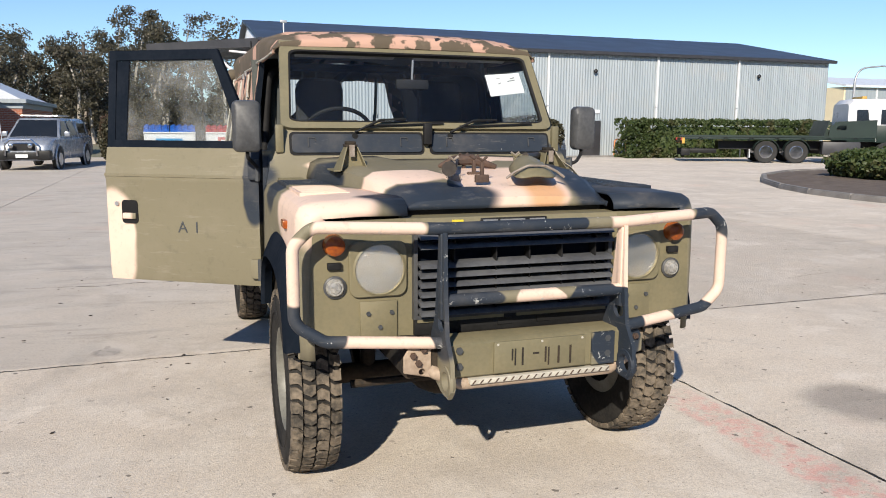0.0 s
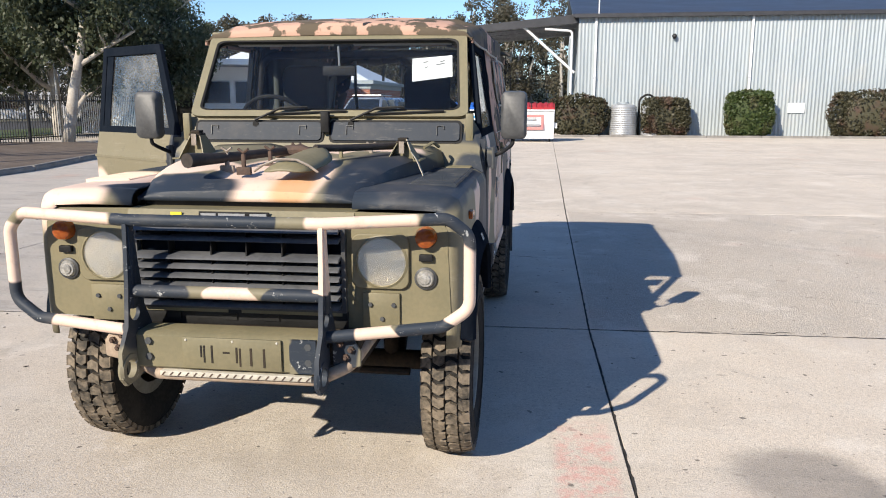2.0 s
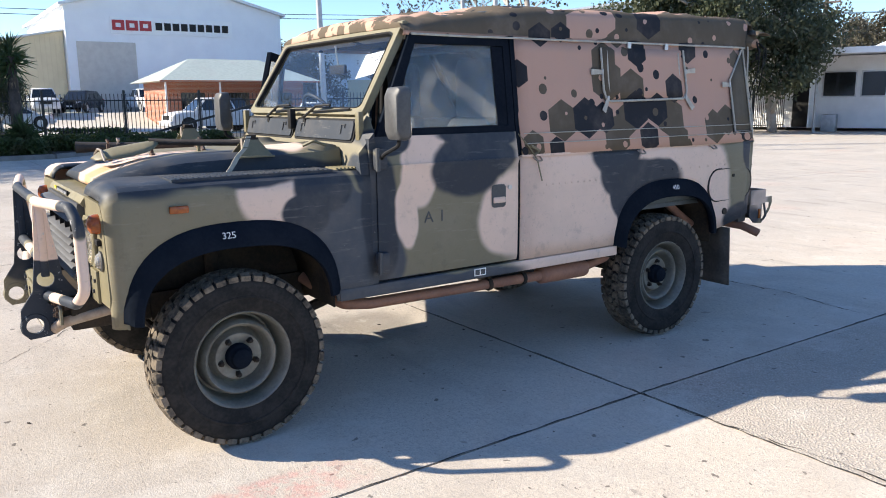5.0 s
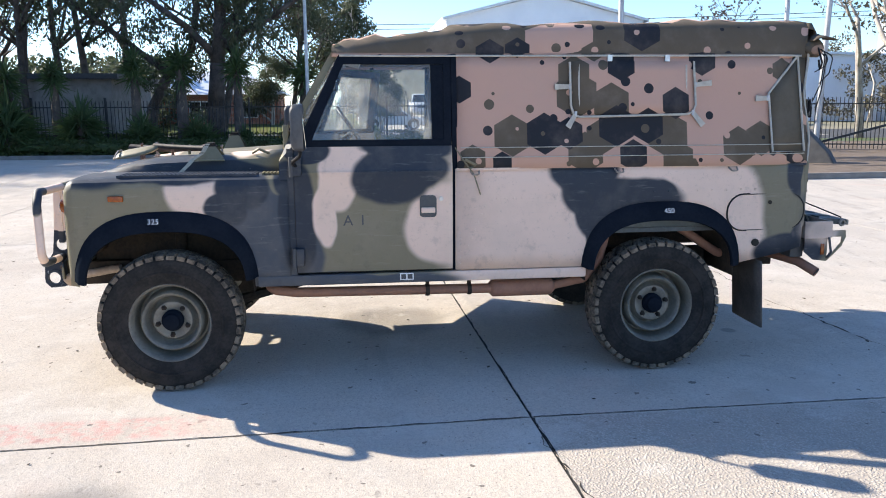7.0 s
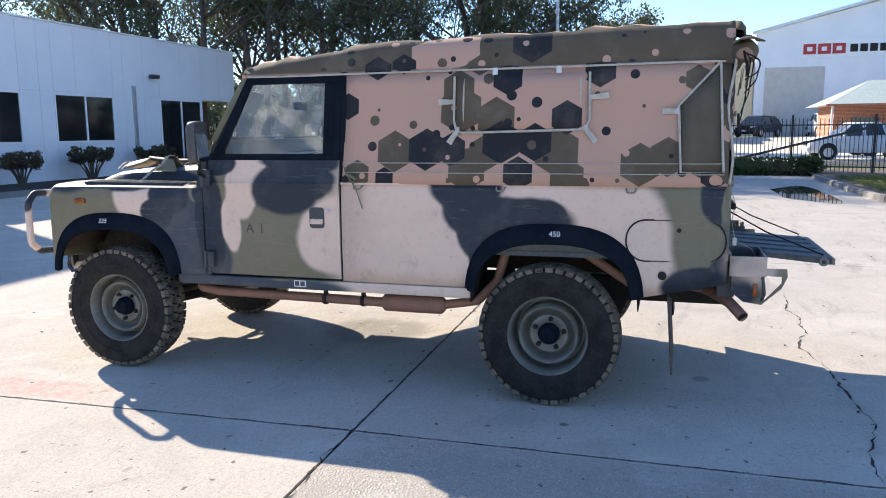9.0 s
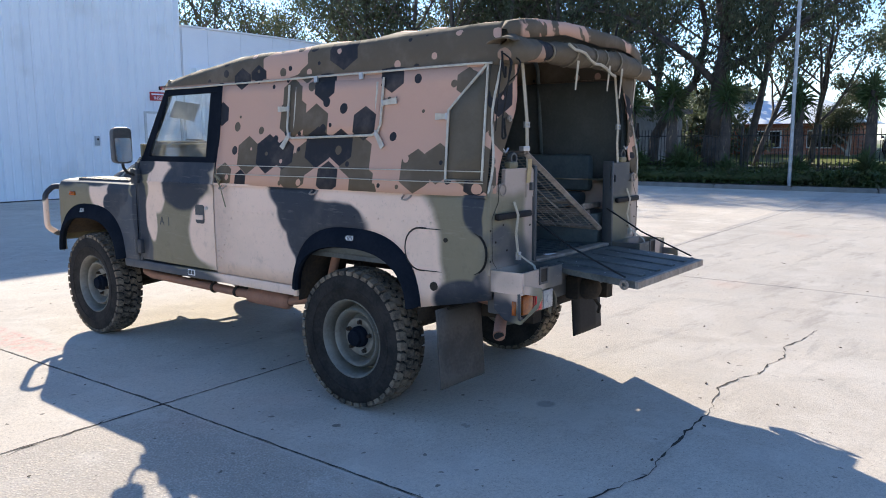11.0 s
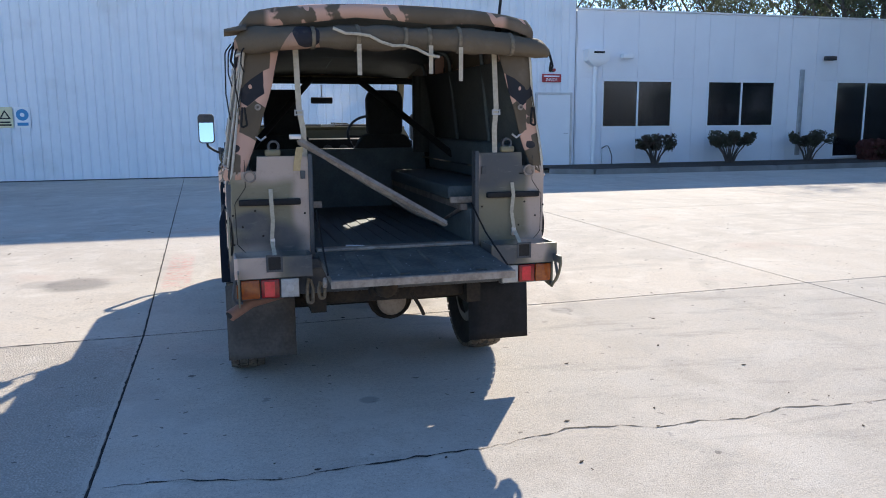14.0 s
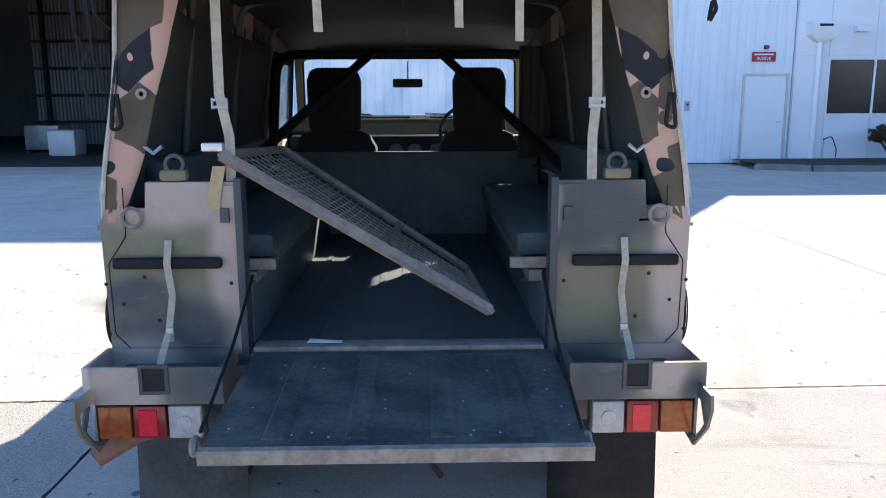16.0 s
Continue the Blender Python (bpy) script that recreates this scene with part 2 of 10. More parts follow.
M = dict(
    concrete=concrete_mat(),
    joint=surf("joint_filler", (0.018, 0.017, 0.016), (0.05, 0.042, 0.036), 8, 0.95, space="World"),
    dirt=surf("dry_earth", (0.10, 0.075, 0.055), (0.17, 0.13, 0.10), 3, 0.95, 0.5, space="World", dist=0.02),
    mulch=surf("dark_bark_mulch", (0.040, 0.030, 0.023), (0.075, 0.055, 0.042), 9, 0.95, 0.6, space="World", fine=45, dist=0.02),
    land=surf("far_land", (0.16, 0.16, 0.10), (0.25, 0.22, 0.16), 0.05, 0.95, space="World", fine=2.0),
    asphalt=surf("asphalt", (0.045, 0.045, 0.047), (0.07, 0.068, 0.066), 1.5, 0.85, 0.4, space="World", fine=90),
    kerb=surf("kerb_concrete", (0.27, 0.255, 0.235), (0.19, 0.175, 0.16), 3, 0.8, 0.3, space="World", dirt=0.3),
    shed_grey=corrugated_mat("zincalume", (0.37, 0.41, 0.43), (0.31, 0.35, 0.37), 0.1),
    shed_white=corrugated_mat("white_cladding", (0.84, 0.87, 0.91), (0.78, 0.82, 0.87), 0.0),
    shed_roof=surf("dark_roof_sheet", (0.035, 0.038, 0.05), (0.05, 0.053, 0.065), 0.6, 0.45, space="World", metal=0.2),
    gutter_dark=surf("dark_gutter", (0.03, 0.03, 0.033), (0.045, 0.045, 0.05), 2, 0.5),
    white_paint=surf("white_paint", (0.90, 0.91, 0.91), (0.86, 0.87, 0.88), 0.9, 0.55, 0.08, space="World", dirt=0.06),
    tilt_panel=surf("painted_panel", (0.88, 0.89, 0.91), (0.82, 0.83, 0.86), 0.6, 0.6, 0.2, space="World", fine=30, dirt=0.05),
    white_metal=surf("white_metal", (0.78, 0.78, 0.78), (0.7, 0.7, 0.7), 2, 0.4, 0.05),
    dark_glass=surf("tinted_glass", (0.010, 0.012, 0.014), (0.016, 0.018, 0.02), 1, 0.12, 0.0),
    alu=surf("aluminium", (0.62, 0.63, 0.64), (0.5, 0.5, 0.51), 3, 0.35, 0.05, metal=0.7),
    steel_pole=surf("galvanised_steel", (0.5, 0.51, 0.52), (0.36, 0.37, 0.38), 5, 0.5, 0.1, metal=0.5),
    black_steel=surf("black_steel", (0.012, 0.012, 0.013), (0.025, 0.025, 0.026), 6, 0.5, 0.05),
    yellow=surf("yellow_paint", (0.55, 0.33, 0.05), (0.42, 0.25, 0.05), 6, 0.5),
    red=surf("red_paint", (0.45, 0.03, 0.04), (0.36, 0.03, 0.03), 6, 0.45),
    blue=surf("blue_plastic", (0.02, 0.14, 0.55), (0.02, 0.10, 0.42), 4, 0.45),
    signblue=surf("sign_blue", (0.04, 0.25, 0.5), (0.05, 0.3, 0.55), 4, 0.45),
    signyellow=surf("sign_yellow", (0.75, 0.6, 0.05), (0.7, 0.55, 0.05), 4, 0.45),
    black=surf("black_paint", (0.012, 0.012, 0.012), (0.02, 0.02, 0.02), 4, 0.5),
    brick=brick_wall_mat(),
    house_roof=corrugated_mat("pale_roof_sheet", (0.74, 0.76, 0.78), (0.66, 0.68, 0.70), 0.1),
    cream=surf("cream_wall", (0.80, 0.69, 0.47), (0.73, 0.62, 0.42), 1, 0.7, space="World"),
    bark=surf("gum_bark", (0.115, 0.092, 0.075), (0.05, 0.04, 0.034), 3, 0.9, 0.6, fine=25, dist=0.02),
    bark_pale=surf("pale_gum_bark", (0.50, 0.46, 0.40), (0.30, 0.26, 0.22), 2, 0.8, 0.4, fine=20, dist=0.02),
    leaf_gum=leaf_mat("gum_leaf", (0.062, 0.082, 0.042), (0.108, 0.12, 0.066), (0.058, 0.066, 0.036)),
    leaf_grey=leaf_mat("grey_gum_leaf", (0.072, 0.068, 0.044), (0.125, 0.113, 0.075), (0.075, 0.060, 0.042)),
    leaf_hedge=leaf_mat("hedge_leaf", (0.045, 0.075, 0.022), (0.09, 0.12, 0.035), (0.12, 0.11, 0.05)),
    leaf_shrub=leaf_mat("shrub_leaf", (0.05, 0.05, 0.03), (0.11, 0.10, 0.055), (0.12, 0.07, 0.05)),
    leaf_yucca=leaf_mat("yucca_leaf", (0.06, 0.10, 0.035), (0.10, 0.15, 0.06), (0.08, 0.10, 0.04)),
    leaf_dry=leaf_mat("dry_leaf", (0.20, 0.15, 0.09), (0.28, 0.22, 0.14), (0.18, 0.13, 0.08)),
    lawn=leaf_mat("lawn_blade", (0.10, 0.14, 0.03), (0.17, 0.20, 0.05), (0.20, 0.18, 0.08)),
)

M["dark_glass"].node_tree.nodes["Principled BSDF"].inputs["IOR"].default_value = 1.7

# ---- mesh helpers ----
OFF = Vector((0, 0, 0))


def finish(name, bm, mats, smooth=None):
    bmesh.ops.recalc_face_normals(bm, faces=bm.faces)
    me = bpy.data.meshes.new(name)
    bm.to_mesh(me)
    bm.free()
    for m in mats if isinstance(mats, (list, tuple)) else [mats]:
        me.materials.append(m)
    if smooth is not None:
        me.shade_smooth() if smooth >= 180 else me.set_sharp_from_angle(angle=radians(smooth))
        if smooth < 180:
            for p in me.polygons:
                p.use_smooth = True
    return me


def part(name, bm, mat, parent, label="", smooth=40, thick=0.0, bevel=0.0):
    """Links a bmesh as one mesh object under a thing or a part."""
    base = parent
    if OFF.length and parent.get("carries_offset"):
        for v in bm.verts:
            if v.co.y > 6.95:
                v.co.x -= 0.02
        bm.transform(Matrix.Translation(-OFF))
    ob = new(name, finish(name, bm, mat, smooth))
    ob.parent = base
    if parent.get("carries_offset"):
        ob["carries_offset"] = 1
    if label:
        ob["label"] = label
    if thick:
        s = ob.modifiers.new("thickness", "SOLIDIFY")
        s.thickness, s.offset = thick, -1
    if bevel:
        b = ob.modifiers.new("edges", "BEVEL")
        b.width, b.segments, b.limit_method, b.angle_limit = bevel, 2, "ANGLE", radians(40)
    return ob


def thing(name, label, category, loc=(0, 0, 0), rz=0.0, group="", kind=""):
    e = new(name)
    e.empty_display_size = 0.2
    e.matrix_basis = pose(*loc, 0, 0, rz)
    return tagged(e, label, category, group, kind)


def solid(name, bm, mat, label="", category="", kind="structure", group="", smooth=40, bevel=0.0):
    ob = new(name, finish(name, bm, mat, smooth))
    if bevel:
        b = ob.modifiers.new("edges", "BEVEL")
        b.width, b.segments, b.limit_method, b.angle_limit = bevel, 2, "ANGLE", radians(40)
    return tagged(ob, label, category, group, kind)


def B(*boxes, bm=None, bevel=0.0):
    """Boxes (x0, x1, y0, y1, z0, z1) in one bmesh."""
    bm = bm or bmesh.new()
    for x0, x1, y0, y1, z0, z1 in boxes:
        vs = [bm.verts.new(c) for c in ((x0, y0, z0), (x1, y0, z0), (x1, y1, z0), (x0, y1, z0), (x0, y0, z1), (x1, y0, z1), (x1, y1, z1), (x0, y1, z1))]
        fs = [bm.faces.new([vs[i] for i in f]) for f in ((3, 2, 1, 0), (4, 5, 6, 7), (0, 1, 5, 4), (1, 2, 6, 5), (2, 3, 7, 6), (3, 0, 4, 7))]
        if bevel:
            es = list({e for f in fs for e in f.edges})
            bmesh.ops.bevel(bm, geom=es, offset=bevel, segments=2, affect="EDGES", profile=0.5)
    return bm


def loft(rings, bm=None, closed=True, caps=True):
    """Skin between rings of points."""
    bm = bm or bmesh.new()
    rows = [[bm.verts.new(p) for p in r] for r in rings]
    n = len(rows[0])
    for a, b in zip(rows, rows[1:]):
        for i in range(n if closed else n - 1):
            j = (i + 1) % n
            bm.faces.new((a[i], a[j], b[j], b[i]))
    if closed and caps:
        bm.faces.new(rows[0])
        bm.faces.new(list(reversed(rows[-1])))
    return bm


def rounded(pts, r=0.05, n=5, closed=False):
    """Polyline with its corners rounded by the radius r."""
    pts = [Vector(p) for p in pts]
    out = []
    m = len(pts)
    for i, p in enumerate(pts):
        if not closed and i in (0, m - 1):
            out.append(p)
            continue
        a, c = pts[i - 1], pts[(i + 1) % m]
        u, v = (a - p), (c - p)
        ang = u.angle(v)
        if ang > 3.05 or ang < 0.05:
            out.append(p)
            continue
        d = min(r / math.tan(ang / 2), u.length * 0.48, v.length * 0.48)
        s, e = p + u.normalized() * d, p + v.normalized() * d
        for k in range(n + 1):
            t = k / n
            out.append(s * (1 - t) ** 2 + p * 2 * t * (1 - t) + e * t * t)
    return out


def tube(pts, r, n=10, bm=None, closed=False, flat=1.0):
    """Round bar along a polyline; r may be a list. flat squeezes it along its side."""
    pts = [Vector(p) for p in pts]
    m = len(pts)
    rs = r if isinstance(r, (list, tuple)) else [r] * m
    rings, ref = [], None
    for i, p in enumerate(pts):
        a = pts[i - 1] if i or closed else p
        c = pts[(i + 1) % m] if i < m - 1 or closed else p
        d = (c - a).normalized()
        if ref is None:
            ref = Vector((0, 0, 1)) if abs(d.z) < 0.9 else Vector((1, 0, 0))
        side = d.cross(ref).normalized()
        ref = side.cross(d).normalized()
        rings.append([p + side * math.cos(k * 2 * math.pi / n) * rs[i] + ref * math.sin(k * 2 * math.pi / n) * rs[i] * flat for k in range(n)])
    bm = bm or bmesh.new()
    if closed:
        rings.append(rings[0])
        return loft(rings, bm, True, False)
    return loft(rings, bm)


def frange(a, b, n):
    return [a + (b - a) * i / n for i in range(n + 1)]


AX = {"x": lambda a, u, v: (a, u, v), "y": lambda a, u, v: (u, a, v), "z": lambda a, u, v: (u, v, a)}


def sheet(loops, axis, a, t, bm=None):
    """Flat plate from an outline and holes (2D), at a along the axis, t thick."""
    bm = bm or bmesh.new()
    es, f = [], AX[axis]
    for lp in loops:
        vs = [bm.verts.new(f(a, *p)) for p in lp]
        es += [bm.edges.new((vs[i], vs[(i + 1) % len(vs)])) for i in range(len(vs))]
    faces = [g for g in bmesh.ops.triangle_fill(bm, edges=es, use_beauty=True)["geom"] if isinstance(g, bmesh.types.BMFace)]
    got = bmesh.ops.extrude_face_region(bm, geom=faces)["geom"]
    bmesh.ops.translate(bm, verts=[g for g in got if isinstance(g, bmesh.types.BMVert)], vec=Vector(f(t, 0, 0)))
    return bm


def ring2(cx, cy, r, n=16, ry=None, start=0.0):
    return [(cx + r * math.cos(start + 2 * math.pi * k / n), cy + (ry or r) * math.sin(start + 2 * math.pi * k / n)) for k in range(n)]


def lathe(profile, centre, axis="x", n=32, bm=None, sign=1, caps=True):
    """Turns (radius, along) pairs round an axis through centre."""
    c = Vector(centre)
    rings = []
    for r, h in profile:
        row = []
        for k in range(n):
            a = 2 * math.pi * k / n
            u, v = r * math.cos(a), r * math.sin(a)
            row.append(c + Vector({"x": (h * sign, u, v), "y": (u, h * sign, v), "z": (u, v, h * sign)}[axis]))
        rings.append(row)
    if abs(profile[0][0] - profile[-1][0]) < 1e-6 and abs(profile[0][1] - profile[-1][1]) < 1e-3:
        caps = False
    return loft(rings, bm, True, caps)


def rrect(u0, u1, v0, v1, r=0.03, n=4):
    out = []
    for cx, cy, a0 in ((u1 - r, v1 - r, 0), (u0 + r, v1 - r, 90), (u0 + r, v0 + r, 180), (u1 - r, v0 + r, 270)):
        for k in range(n + 1):
            a = radians(a0 + 90 * k / n)
            out.append((cx + r * math.cos(a), cy + r * math.sin(a)))
    return out


def text_mesh(body, size, name="lettering"):
    """The built-in font as a mesh, flat in xy, centred."""
    cu = bpy.data.curves.new(name, "FONT")
    cu.body, cu.size, cu.align_x, cu.align_y, cu.extrude = body, size, "CENTER", "CENTER", 0.0006
    ob = new(name, cu)
    me = bpy.data.meshes.new_from_object(ob.evaluated_get(bpy.context.evaluated_depsgraph_get()))
    bpy.data.objects.remove(ob)
    bm = bmesh.new()
    bm.from_mesh(me)
    return bm


# ---- ground ----
GX, GY, STEP = 2.87, 5.25, 6.0
bm = bmesh.new()
bm.faces.new([bm.verts.new(p) for p in ((-900, -900, -0.06), (900, -900, -0.06), (900, 900, -0.06), (-900, 900, -0.06))])
ground = solid("ground", bm, M["land"], "dry open land with pale grass round the yard", "ground")
yard = solid("pavement", B((-19.7, 46, -13, 38.9, -0.05, -0.009)), M["joint"], "pale concrete yard of square slabs with dark joints and stains", "pavement")
def corner(i, j):
    """Where the joints i and j cross: the yard is cast a little askew, its north rows square again."""
    y = GY + j * STEP
    x = GX - 0.025 + i * 5.95
    lean = -0.027 if i >= 0 else -0.015
    x += lean * (y - GY) if y <= GY else 0.0 if j > 1 else -0.012
    return x, y + 0.021 * (x - GX) * (1 if j < 2 else 0.3) - 0.02


for i in range(-4, 8):
    for j in range(-3, 6):
        ring = [corner(i, j), corner(i + 1, j), corner(i + 1, j + 1), corner(i, j + 1)]
        if ring[0][0] < -21:
            continue
        cx, cy = sum(p[0] for p in ring) / 4, sum(p[1] for p in ring) / 4
        foot, lip, top = ([(px - cx - math.copysign(g, px - cx), py - cy - math.copysign(g, py - cy), z) for px, py in ring] for g, z in ((0.006, -0.025), (0.006, -0.0025), (0.0085, 0.0)))
        s = new("slab", finish("slab", loft([foot, lip, top]), M["concrete"]))
        s.location = (cx, cy, 0)
        s.parent = yard


def crack(pts, w, seed, jag=0.018):
    """A jagged open crack along a line, as a thin dark strip."""
    rnd = random.Random(seed)
    line = []
    for (ax, ay), (bx, by) in zip(pts, pts[1:]):
        k = max(3, int(math.hypot(bx - ax, by - ay) / 0.05))
        for i in range(k):
            t = i / k
            line.append((ax + (bx - ax) * t + rnd.uniform(-jag, jag), ay + (by - ay) * t + rnd.uniform(-jag, jag)))
    bm = bmesh.new()
    prev = None
    for i, (x, y) in enumerate(line):
        x1, y1 = line[min(i + 1, len(line) - 1)]
        x0, y0 = line[max(i - 1, 0)]
        d = Vector((x1 - x0, y1 - y0)).normalized()
        h = w * (rnd.uniform(0.25, 1.0) if jag < 0.01 else 0.12 + 1.25 * rnd.random() ** 2.2)
        a, b = bm.verts.new((x - d.y * h, y + d.x * h, 0.0022)), bm.verts.new((x + d.y * h, y - d.x * h, 0.0022))
        if prev:
            bm.faces.new((prev[0], a, b, prev[1]))
        prev = (a, b)
    ob = new("crack", finish("crack", bm, M["joint"]))
    ob.parent = yard
    return ob


crack([(2.79, 7.72), (2.65, 7.72), (2.44, 7.74), (2.23, 7.81), (2.03, 7.85), (1.78, 7.83), (1.46, 7.8), (1.16, 7.8), (0.95, 7.78), (0.61, 7.7), (0.31, 7.73), (0.16, 7.81), (-0.11, 7.8), (-0.35, 7.84), (-0.64, 7.76), (-0.95, 7.82), (-1.28, 7.83), (-1.34, 7.84)], 0.0075, 3, 0.011)
crack([(2.87, 5.25), (3.2, 5.22), (3.66, 5.28), (4.3, 5.33)], 0.006, 4)
crack([(0.6, 2.2), (-0.5, 3.1), (-1.7, 3.4)], 0.0025, 5)
crack([corner(0, -2), corner(0, -1), corner(0, 0), corner(0, 1), corner(0, 2)], 0.0065, 8, 0.006)
crack([corner(-1, 0), corner(0, 0), corner(1, 0)], 0.0065, 9, 0.006)
crack([(4.6, 6.4), (5.4, 6.1), (6.6, 6.3)], 0.003, 6)
# scraps of leaf and grit lying on the slabs
rnd = random.Random(77)
bm = bmesh.new()
for k in range(230):
    x, y, r, a = rnd.uniform(-5, 8), rnd.uniform(-1, 12), rnd.uniform(0.004, 0.013), rnd.uniform(0, 6.28)
    q = [Vector((x + r * m * math.cos(a + d), y + r * m * math.sin(a + d), 0.003)) for d, m in ((0, 1.5), (1.4, 0.7), (2.9, 1.3), (4.6, 0.6))]
    loft([q, [p + Vector((0, 0, 0.003)) for p in q]], bm)
litter = new("leaf_litter", finish("leaf_litter", bm, M["mulch"]))
tagged(litter, "dark scraps of leaf and grit scattered over the concrete", "litter", kind="stuff")

# ---- kerbs, beds, island ----


def kerb_run(pts, h=0.13, w=0.16):
    """A kerb stone run along a line, split into stones."""
    for (ax, ay), (bx, by) in zip(pts, pts[1:]):
        L = math.hypot(bx - ax, by - ay)
        k = max(1, round(L / 2.4))
        ang = math.degrees(math.atan2(by - ay, bx - ax))
        for i in range(k):
            bm = B((-L / k / 2 + 0.008, L / k / 2 - 0.008, -w / 2, w / 2, -0.03, h))
            bmesh.ops.bevel(bm, geom=[e for e in bm.edges if all(v.co.z > 0 for v in e.verts)], offset=0.03, segments=2, affect="EDGES")
            s = new("kerb_stone", finish("kerb_stone", bm, M["kerb"], 40))
            t = (i + 0.5) / k
            s.matrix_basis = pose(ax + (bx - ax) * t, ay + (by - ay) * t, 0, 0, 0, ang)
            s.parent = kerb_thing


def bed(name, poly, z, mat, label):
    bm = bmesh.new()
    vs = [bm.verts.new((x, y, z)) for x, y in poly]
    es = [bm.edges.new((vs[i], vs[(i + 1) % len(vs)])) for i in range(len(vs))]
    fs = [g for g in bmesh.ops.triangle_fill(bm, edges=es)["geom"] if isinstance(g, bmesh.types.BMFace)]
    bmesh.ops.subdivide_edges(bm, edges=bm.edges[:], cuts=3, use_grid_fill=True)
    for v in bm.verts:
        v.co.z += noise.noise(v.co * 0.9) * 0.04
    return solid(name, bm, mat, label, "garden bed", smooth=180)


kerb_thing = new("kerb")
tagged(kerb_thing, "worn grey concrete kerb stones round the beds", "kerb", kind="structure")
ISLAND_E = [(14.0, 9.0), (13.9, 13.0), (14.1, 14.4), (14.7, 16.0), (15.8, 17.9), (17.6, 20.0), (20.0, 21.6), (23.0, 22.2), (26.5, 20.0), (26.5, 9.0)]
kerb_run(ISLAND_E)
bed("ground_bed_east", ISLAND_E, 0.09, M["dirt"], "bare brown earth bed inside a kerbed island")
ISLAND_W = [(-19.6, 11.0), (-14.5, 11.0), (-11.5, 11.1), (-9.9, 11.9), (-9.2, 13.4), (-9.3, 16.5), (-10.5, 22.0), (-12.5, 27.0), (-24.0, 27.0), (-24, 11.0)]
kerb_run(ISLAND_W[:8])
bed("ground_bed_north_west", ISLAND_W, 0.10, M["dirt"], "dark earth bed with a strip of thin grass behind the kerb")
BED_W = [(-19.8, -9.0), (-19.4, -4.0), (-19.0, 1.0), (-19.2, 5.5), (-20.6, 7.2), (-24.0, 7.6), (-24.0, -9.0)]
kerb_run(BED_W[:6])
bed("ground_bed_west", BED_W, 0.10, M["mulch"], "dark mulched garden bed along the fence")
BED_S = [(-6.9, -11.45), (-6.9, -9.7), (-8.0, -9.0), (-14.0, -8.8), (-20.5, -9.0), (-26.0, -9.6), (-26.0, -11.45)]
kerb_run(BED_S[1:6], 0.15)
bed("ground_bed_south", BED_S, 0.14, M["mulch"], "raised dark garden bed in front of the office")
kerb_run([(2.6, 36.6), (38.6, 36.6)], 0.10, 0.2)

# ---- corrugated walls ----


def corrugated(x0, x1, z0, z1, pitch, depth, shape="wave"):
    """Profiled sheet in the xz plane at y = 0, ribs towards -y."""
    prof, x = [], x0
    while x < x1 - 1e-6:
        if shape == "wave":
            prof += [(x + pitch * k / 4, depth * (0, -0.5, -1, -0.5)[k]) for k in range(4)]
        else:
            prof += [(x, 0), (x + pitch * 0.76, 0), (x + pitch * 0.82, -depth), (x + pitch * 0.94, -depth)]
        x += pitch
    prof.append((x1, 0))
    bm = bmesh.new()
    lo = [bm.verts.new((a, b, z0)) for a, b in prof]
    hi = [bm.verts.new((a, b, z1)) for a, b in prof]
    for i in range(len(prof) - 1):
        bm.faces.new((lo[i], lo[i + 1], hi[i + 1], hi[i]))
    return bm


def clad(wall, x0, x1, y, z0, z1, pitch, depth, shape, mat, width=3.05, turn=0):
    """Sheets side by side, each a part of the wall."""
    k = max(1, round((x1 - x0) / width))
    w = (x1 - x0) / k
    n = max(1, round(w / pitch))
    me = finish("sheet", corrugated(0, w, z0, z1, w / n, depth, shape), mat)
    for i in range(k):
        s = new("sheet", me)
        s.location = (x0 + i * w, y - 0.004 * (i % 2), 0)
        if turn:
            s.matrix_basis = turn @ Matrix.Translation((x0 + i * w, -0.004 * (i % 2), 0))
        s.parent = wall


# ---- south shed (white) ----
SY = -11.5
south = solid("wall_south", B((-8.5, 8.0, SY - 0.16, SY - 0.03, -0.05, 7.75), (8.0, 17.0, SY - 0.16, SY - 0.03, 5.2, 7.75), (17.0, 30.0, SY - 0.16, SY - 0.03, -0.05, 7.75)), M["gutter_dark"], "tall white ribbed steel shed wall in shade", "wall")
clad(south, -8.5, -7.2, SY, 2.35, 7.75, 0.24, 0.024, "rib", M["shed_white"], 1.3)
clad(south, -8.5, -8.38, SY, 0.1, 2.35, 0.12, 0.03, "rib", M["shed_white"], 0.12)
clad(south, -7.2, 8.0, SY, 0.03, 7.75, 0.24, 0.024, "rib", M["shed_white"])
clad(south, 8.0, 17.0, SY, 5.2, 7.75, 0.24, 0.024, "rib", M["shed_white"])
clad(south, 17.0, 30.0, SY, 0.03, 7.75, 0.24, 0.024, "rib", M["shed_white"])
for nm, bx in (("wall_shed_east", (30, 30.15, -34, SY, -0.05, 7.75)), ("wall_shed_west", (-8.5, -8.35, -34, SY - 0.16, -0.05, 7.75)), ("wall_shed_back", (-8.5, 30, -34.15, -34, -0.05, 7.75))):
    solid(nm, B(bx), M["shed_grey"], "inside face of a ribbed steel shed wall", "wall")
# zincalume grey at half strength: the shed's inner shade is in the colour
M["lining"] = corrugated_mat("shade_toned_lining_sheet", (0.20, 0.215, 0.235), (0.15, 0.16, 0.18), 0.0)
